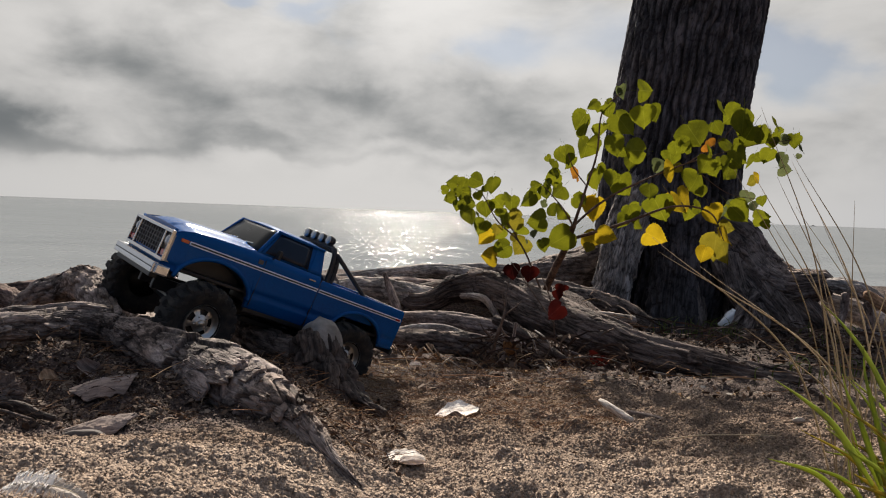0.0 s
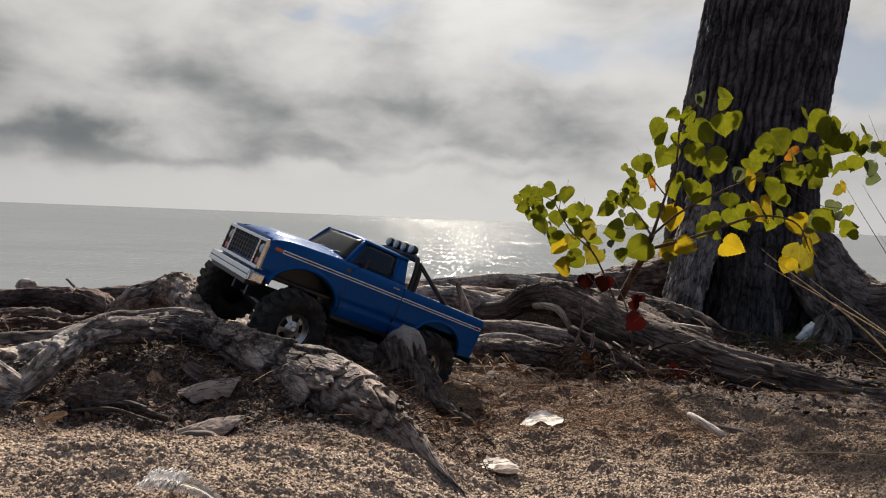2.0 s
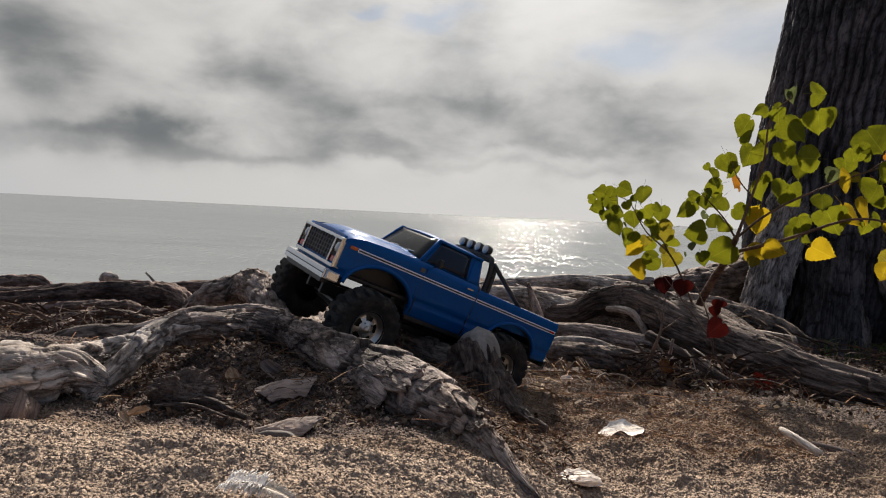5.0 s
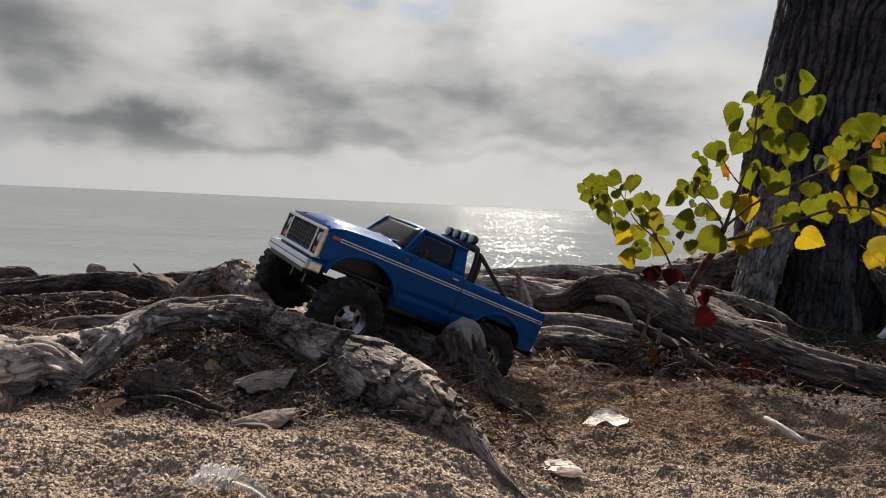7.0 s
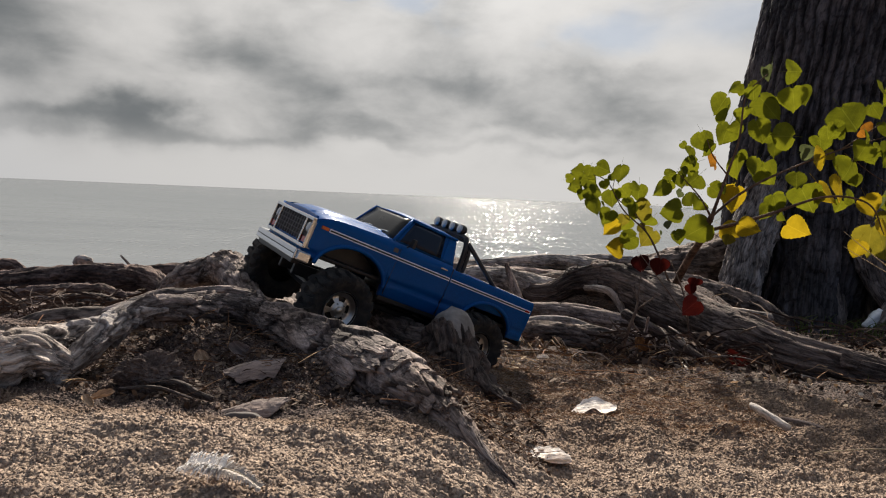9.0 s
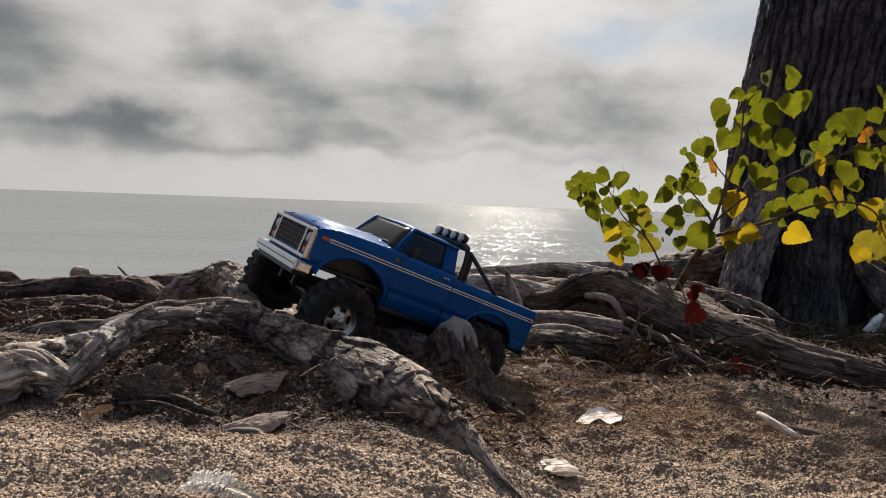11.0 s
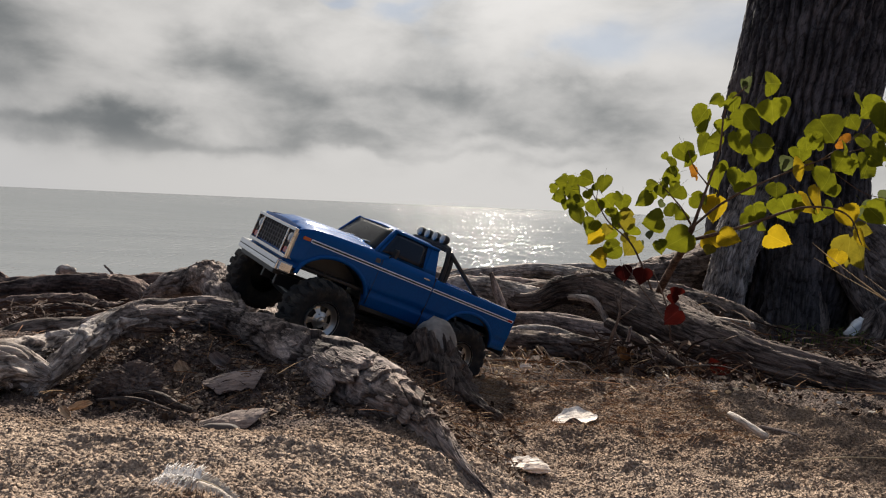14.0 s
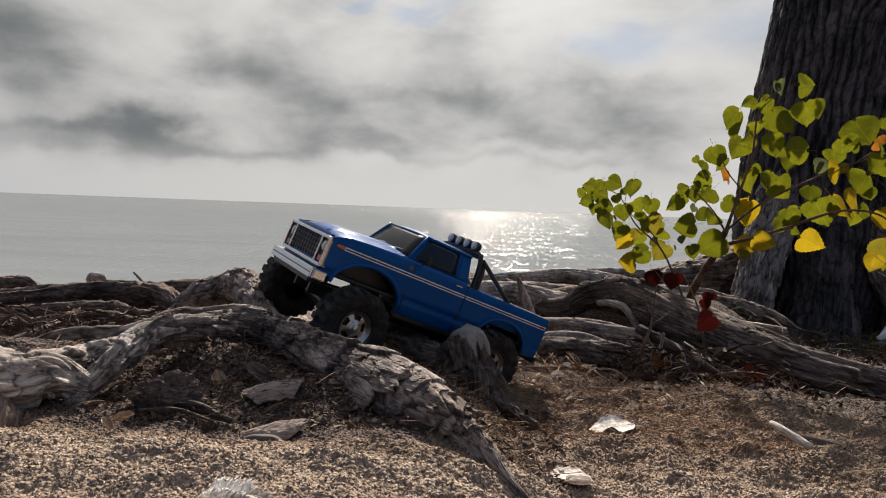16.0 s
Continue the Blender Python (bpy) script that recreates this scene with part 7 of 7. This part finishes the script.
# ---------------------------------------------------------------- countless small things
def island_material(name, colors, rough=0.9):
    m, n, p, _ = material(name)
    rnd = n.tree.nodes.new("ShaderNodeNewGeometry").outputs["Random Per Island"]
    ramp = n.tree.nodes.new("ShaderNodeValToRGB")
    ramp.color_ramp.interpolation = "CONSTANT"
    for k, c in enumerate(colors):
        e = ramp.color_ramp.elements[0] if k == 0 else ramp.color_ramp.elements.new(k / len(colors))
        e.position, e.color = k / len(colors), (*c, 1)
    n.links.new(rnd, ramp.inputs[0])
    at = n.tree.nodes.new("ShaderNodeTexCoord").outputs["Object"]
    fine = n.noise(at, 700, 3, 0.7)
    n.links.new(n.mix(0.6, ramp.outputs[0], n.mix(fine, (0.5, 0.5, 0.5), (1.3, 1.3, 1.3)), "MULTIPLY"), p.inputs["Base Color"])
    p.inputs["Roughness"].default_value, p.inputs["Specular IOR Level"].default_value = rough, 0.25
    bumped(n, p, fine, 0.6, 0.0012)
    return m


def scatter(name, label, category, count, place, shape_v, shape_f, size, squash, mat, seed, sink=0.3, tilt=1.0):
    """Many small pieces joined in one mesh, each turned, sized and set on the ground."""
    rng = np.random.default_rng(seed)
    x, y = place(rng, count)
    z = ground_height(x, y) + sand_relief(x, y)
    n = len(x)
    s = size(rng, n, y)
    yaw, rx, ry = rng.random(n) * 2 * np.pi, tilt * rng.normal(0, 0.5, n), tilt * rng.normal(0, 0.5, n)
    base = np.array(shape_v, float)
    v = base[None] * (1 + 0.35 * (rng.random((n, len(base), 1)) - 0.5)) * squash * s[:, None, None]
    for a, (i, j) in ((rx, (1, 2)), (ry, (0, 2)), (yaw, (0, 1))):
        c, d = np.cos(a)[:, None], np.sin(a)[:, None]
        p, q = v[:, :, i].copy(), v[:, :, j].copy()
        v[:, :, i], v[:, :, j] = p * c - q * d, p * d + q * c
    v += np.stack([x, y, z + s * np.min(squash) * (1 - 2 * sink)], 1)[:, None, :]
    f = (np.array(shape_f)[None] + (np.arange(n) * len(base))[:, None, None]).reshape(-1, len(shape_f[0]))
    me = mesh_from(name, v.reshape(-1, 3), f, mat, None, False)
    return thing(name, me, label, category, kind="stuff")


GRAIN_V = [(1, 0, 0), (-1, 0, 0), (0, 1, 0), (0, -1, 0), (0, 0, 1), (0, 0, -1)]
GRAIN_F = [(0, 2, 4), (2, 1, 4), (1, 3, 4), (3, 0, 4), (2, 0, 5), (1, 2, 5), (3, 1, 5), (0, 3, 5)]
CHIP_V = [(-1, -0.5, 0), (0.2, -0.6, 0.12), (1, -0.1, 0), (0.5, 0.6, 0.15), (-0.7, 0.5, 0.05), (-1, -0.5, -0.08), (0.2, -0.6, 0.04), (1, -0.1, -0.08), (0.5, 0.6, 0.07), (-0.7, 0.5, -0.03)]
CHIP_F = [(0, 1, 3), (1, 2, 3), (0, 3, 4), (5, 8, 6), (6, 8, 7), (5, 9, 8), (0, 5, 6), (0, 6, 1), (1, 6, 7), (1, 7, 2), (2, 7, 8), (2, 8, 3), (3, 8, 9), (3, 9, 4), (4, 9, 5), (4, 5, 0)]
TWIG_V = [(a, b * 0.022, c * 0.022 + 0.06 * (1 - a * a)) for a in (-1, 0, 1) for b, c in ((1, 0), (-0.5, 0.87), (-0.5, -0.87))]
TWIG_F = [(k * 3 + b, k * 3 + (b + 1) % 3, k * 3 + 3 + (b + 1) % 3, k * 3 + 3 + b) for k in (0, 1) for b in range(3)]

STRAND_V = [(a, b * 0.02 + 0.22 * math.sin(2.2 * a), c * 0.02 + 0.30 * (1 - a * a)) for a in (-1, -0.5, 0, 0.5, 1) for b, c in ((1, 0), (-0.5, 0.87), (-0.5, -0.87))]
STRAND_F = [(k * 3 + b, k * 3 + (b + 1) % 3, k * 3 + 3 + (b + 1) % 3, k * 3 + 3 + b) for k in range(4) for b in range(3)]


def over(x0, x1, y0, y1, bias=1.0):
    return lambda rng, n: (x0 + (x1 - x0) * rng.random(n), y0 + (y1 - y0) * rng.random(n) ** bias)


def on_mound(rng, n):
    x, y = -0.75 + 0.85 * rng.random(n), 0.95 + 0.5 * rng.random(n)
    return x, y


def back_area(rng, n):
    x, y = -1.5 + 2.8 * rng.random(n), 1.5 + 1.1 * rng.random(n)
    return x, y


M_CRUMB = island_material("sand_crumbs", ((0.29, 0.220, 0.170), (0.35, 0.268, 0.208), (0.24, 0.180, 0.138), (0.42, 0.330, 0.262), (0.31, 0.236, 0.184), (0.22, 0.165, 0.127)))
M_LITTER = island_material("root_litter", ((0.13, 0.085, 0.060), (0.20, 0.145, 0.11), (0.07, 0.045, 0.032), (0.27, 0.205, 0.16), (0.16, 0.092, 0.055), (0.10, 0.07, 0.055), (0.05, 0.035, 0.028)))
M_SCRAP = island_material("leaf_scraps", ((0.42, 0.29, 0.17), (0.55, 0.42, 0.29), (0.30, 0.17, 0.08), (0.62, 0.54, 0.45)))
M_NEEDLE = island_material("dry_root_hairs", ((0.32, 0.175, 0.085), (0.20, 0.11, 0.06), (0.42, 0.28, 0.16), (0.12, 0.07, 0.045), (0.26, 0.12, 0.055)))
scatter("sand_crumbs", "coarse crumbs of tan sand", "sand", 64000, over(-0.80, 0.98, 0.60, 1.75, 1.4), GRAIN_V, GRAIN_F, lambda r, n, y: 0.0007 + 0.0015 * r.random(n) ** 2.2, (1, 1, 0.8), M_CRUMB, 1, 0.4)
scatter("bark_litter", "brown crumbs of bark and dead leaf on the mound", "litter", 14000, on_mound, CHIP_V, CHIP_F, lambda r, n, y: 0.0012 + 0.0050 * r.random(n) ** 3.5, (1, 1, 1), M_LITTER, 2, 0.1)
scatter("bark_litter", "brown litter among the driftwood", "litter", 7000, back_area, CHIP_V, CHIP_F, lambda r, n, y: 0.0018 + 0.008 * r.random(n) ** 3, (1, 1, 1), M_LITTER, 3, 0.1)
scatter("dry_root_hairs", "fine reddish dry roots and needles on the sand", "litter", 8500, over(-0.06, 0.46, 1.24, 1.88), TWIG_V, TWIG_F, lambda r, n, y: 0.004 + 0.011 * r.random(n), (1, 1, 1), M_NEEDLE, 4, 0.35, 0.5)
scatter("dry_twigs", "scattered thin dry twigs", "twigs", 650, back_area, TWIG_V, TWIG_F, lambda r, n, y: 0.012 + 0.045 * r.random(n) ** 2, (1, 1, 1), M_NEEDLE, 5, 0.2, 0.25)
scatter("fine_twigs", "short dark twigs on the litter mound", "twigs", 900, on_mound, TWIG_V, TWIG_F, lambda r, n, y: 0.006 + 0.022 * r.random(n) ** 2, (1, 1, 1), M_NEEDLE, 6, 0.2, 0.5)
scatter("sand_litter", "sparse brown crumbs on the open sand", "litter", 170, over(0.0, 1.0, 0.75, 1.7), CHIP_V, CHIP_F, lambda r, n, y: 0.002 + 0.005 * r.random(n) ** 2, (1, 1, 1), M_LITTER, 7, 0.1)

scatter("caught_twigs", "thin dry stems caught along the logs", "twigs", 340, over(0.04, 0.72, 1.70, 1.97), STRAND_V, STRAND_F, lambda r, n, y: 0.008 + 0.025 * r.random(n) ** 2, (1, 1, 1), M_NEEDLE, 8, 0.0, 0.9)
scatter("leaf_scraps", "small pale scraps of dead leaf", "litter", 190, over(-0.02, 0.85, 1.5, 1.98), CHIP_V, CHIP_F, lambda r, n, y: 0.0025 + 0.006 * r.random(n), (1, 1, 1), M_SCRAP, 9, 0.0, 1.0)
M_FIBRE = island_material("dark_fibres", ((0.065, 0.036, 0.026), (0.10, 0.060, 0.042), (0.038, 0.024, 0.019), (0.14, 0.092, 0.066), (0.05, 0.030, 0.024)))
scatter("frayed_fibres", "tangle of frayed dark roots and fibres by the logs", "twigs", 750, over(-1.40, -0.66, 1.48, 1.90), STRAND_V, STRAND_F, lambda r, n, y: 0.012 + 0.045 * r.random(n) ** 2, (1, 1, 1), M_FIBRE, 10, 0.0, 0.8)
scatter("tangled_stems", "tangle of thin dark stems under the big root", "twigs", 300, over(0.24, 0.60, 1.74, 1.96), STRAND_V, STRAND_F, lambda r, n, y: 0.012 + 0.05 * r.random(n) ** 2, (1, 1, 1.2), M_FIBRE, 11, 0.0, 0.8)
scatter("leaf_litter", "dark brown leaf litter under the big root", "litter", 1700, over(0.22, 0.66, 1.72, 1.98), CHIP_V, CHIP_F, lambda r, n, y: 0.003 + 0.012 * r.random(n) ** 2.5, (1, 1, 1), M_FIBRE, 12, 0.1, 1.2)
scatter("mound_root_hairs", "fine dark root hairs over the litter mound", "twigs", 2600, on_mound, STRAND_V, STRAND_F, lambda r, n, y: 0.004 + 0.014 * r.random(n) ** 2, (1, 1, 1), M_FIBRE, 13, 0.0, 0.7)
M_SOIL = island_material("dark_litter", ((0.060, 0.040, 0.032), (0.045, 0.030, 0.024), (0.085, 0.056, 0.044), (0.035, 0.026, 0.022)))
scatter("leaf_litter", "dark brown leaf litter on the soil under the tree", "litter", 6500, over(0.75, 2.3, 1.95, 3.35), CHIP_V, CHIP_F, lambda r, n, y: 0.003 + 0.012 * r.random(n) ** 3, (1, 1, 0.6), M_SOIL, 14, 0.1, 1.0)
scatter("fallen_twigs", "dry twigs on the soil under the tree", "twigs", 420, over(0.75, 2.3, 1.95, 3.35), STRAND_V, STRAND_F, lambda r, n, y: 0.02 + 0.09 * r.random(n) ** 2, (1, 1, 0.6), M_FIBRE, 15, 0.1, 0.4)
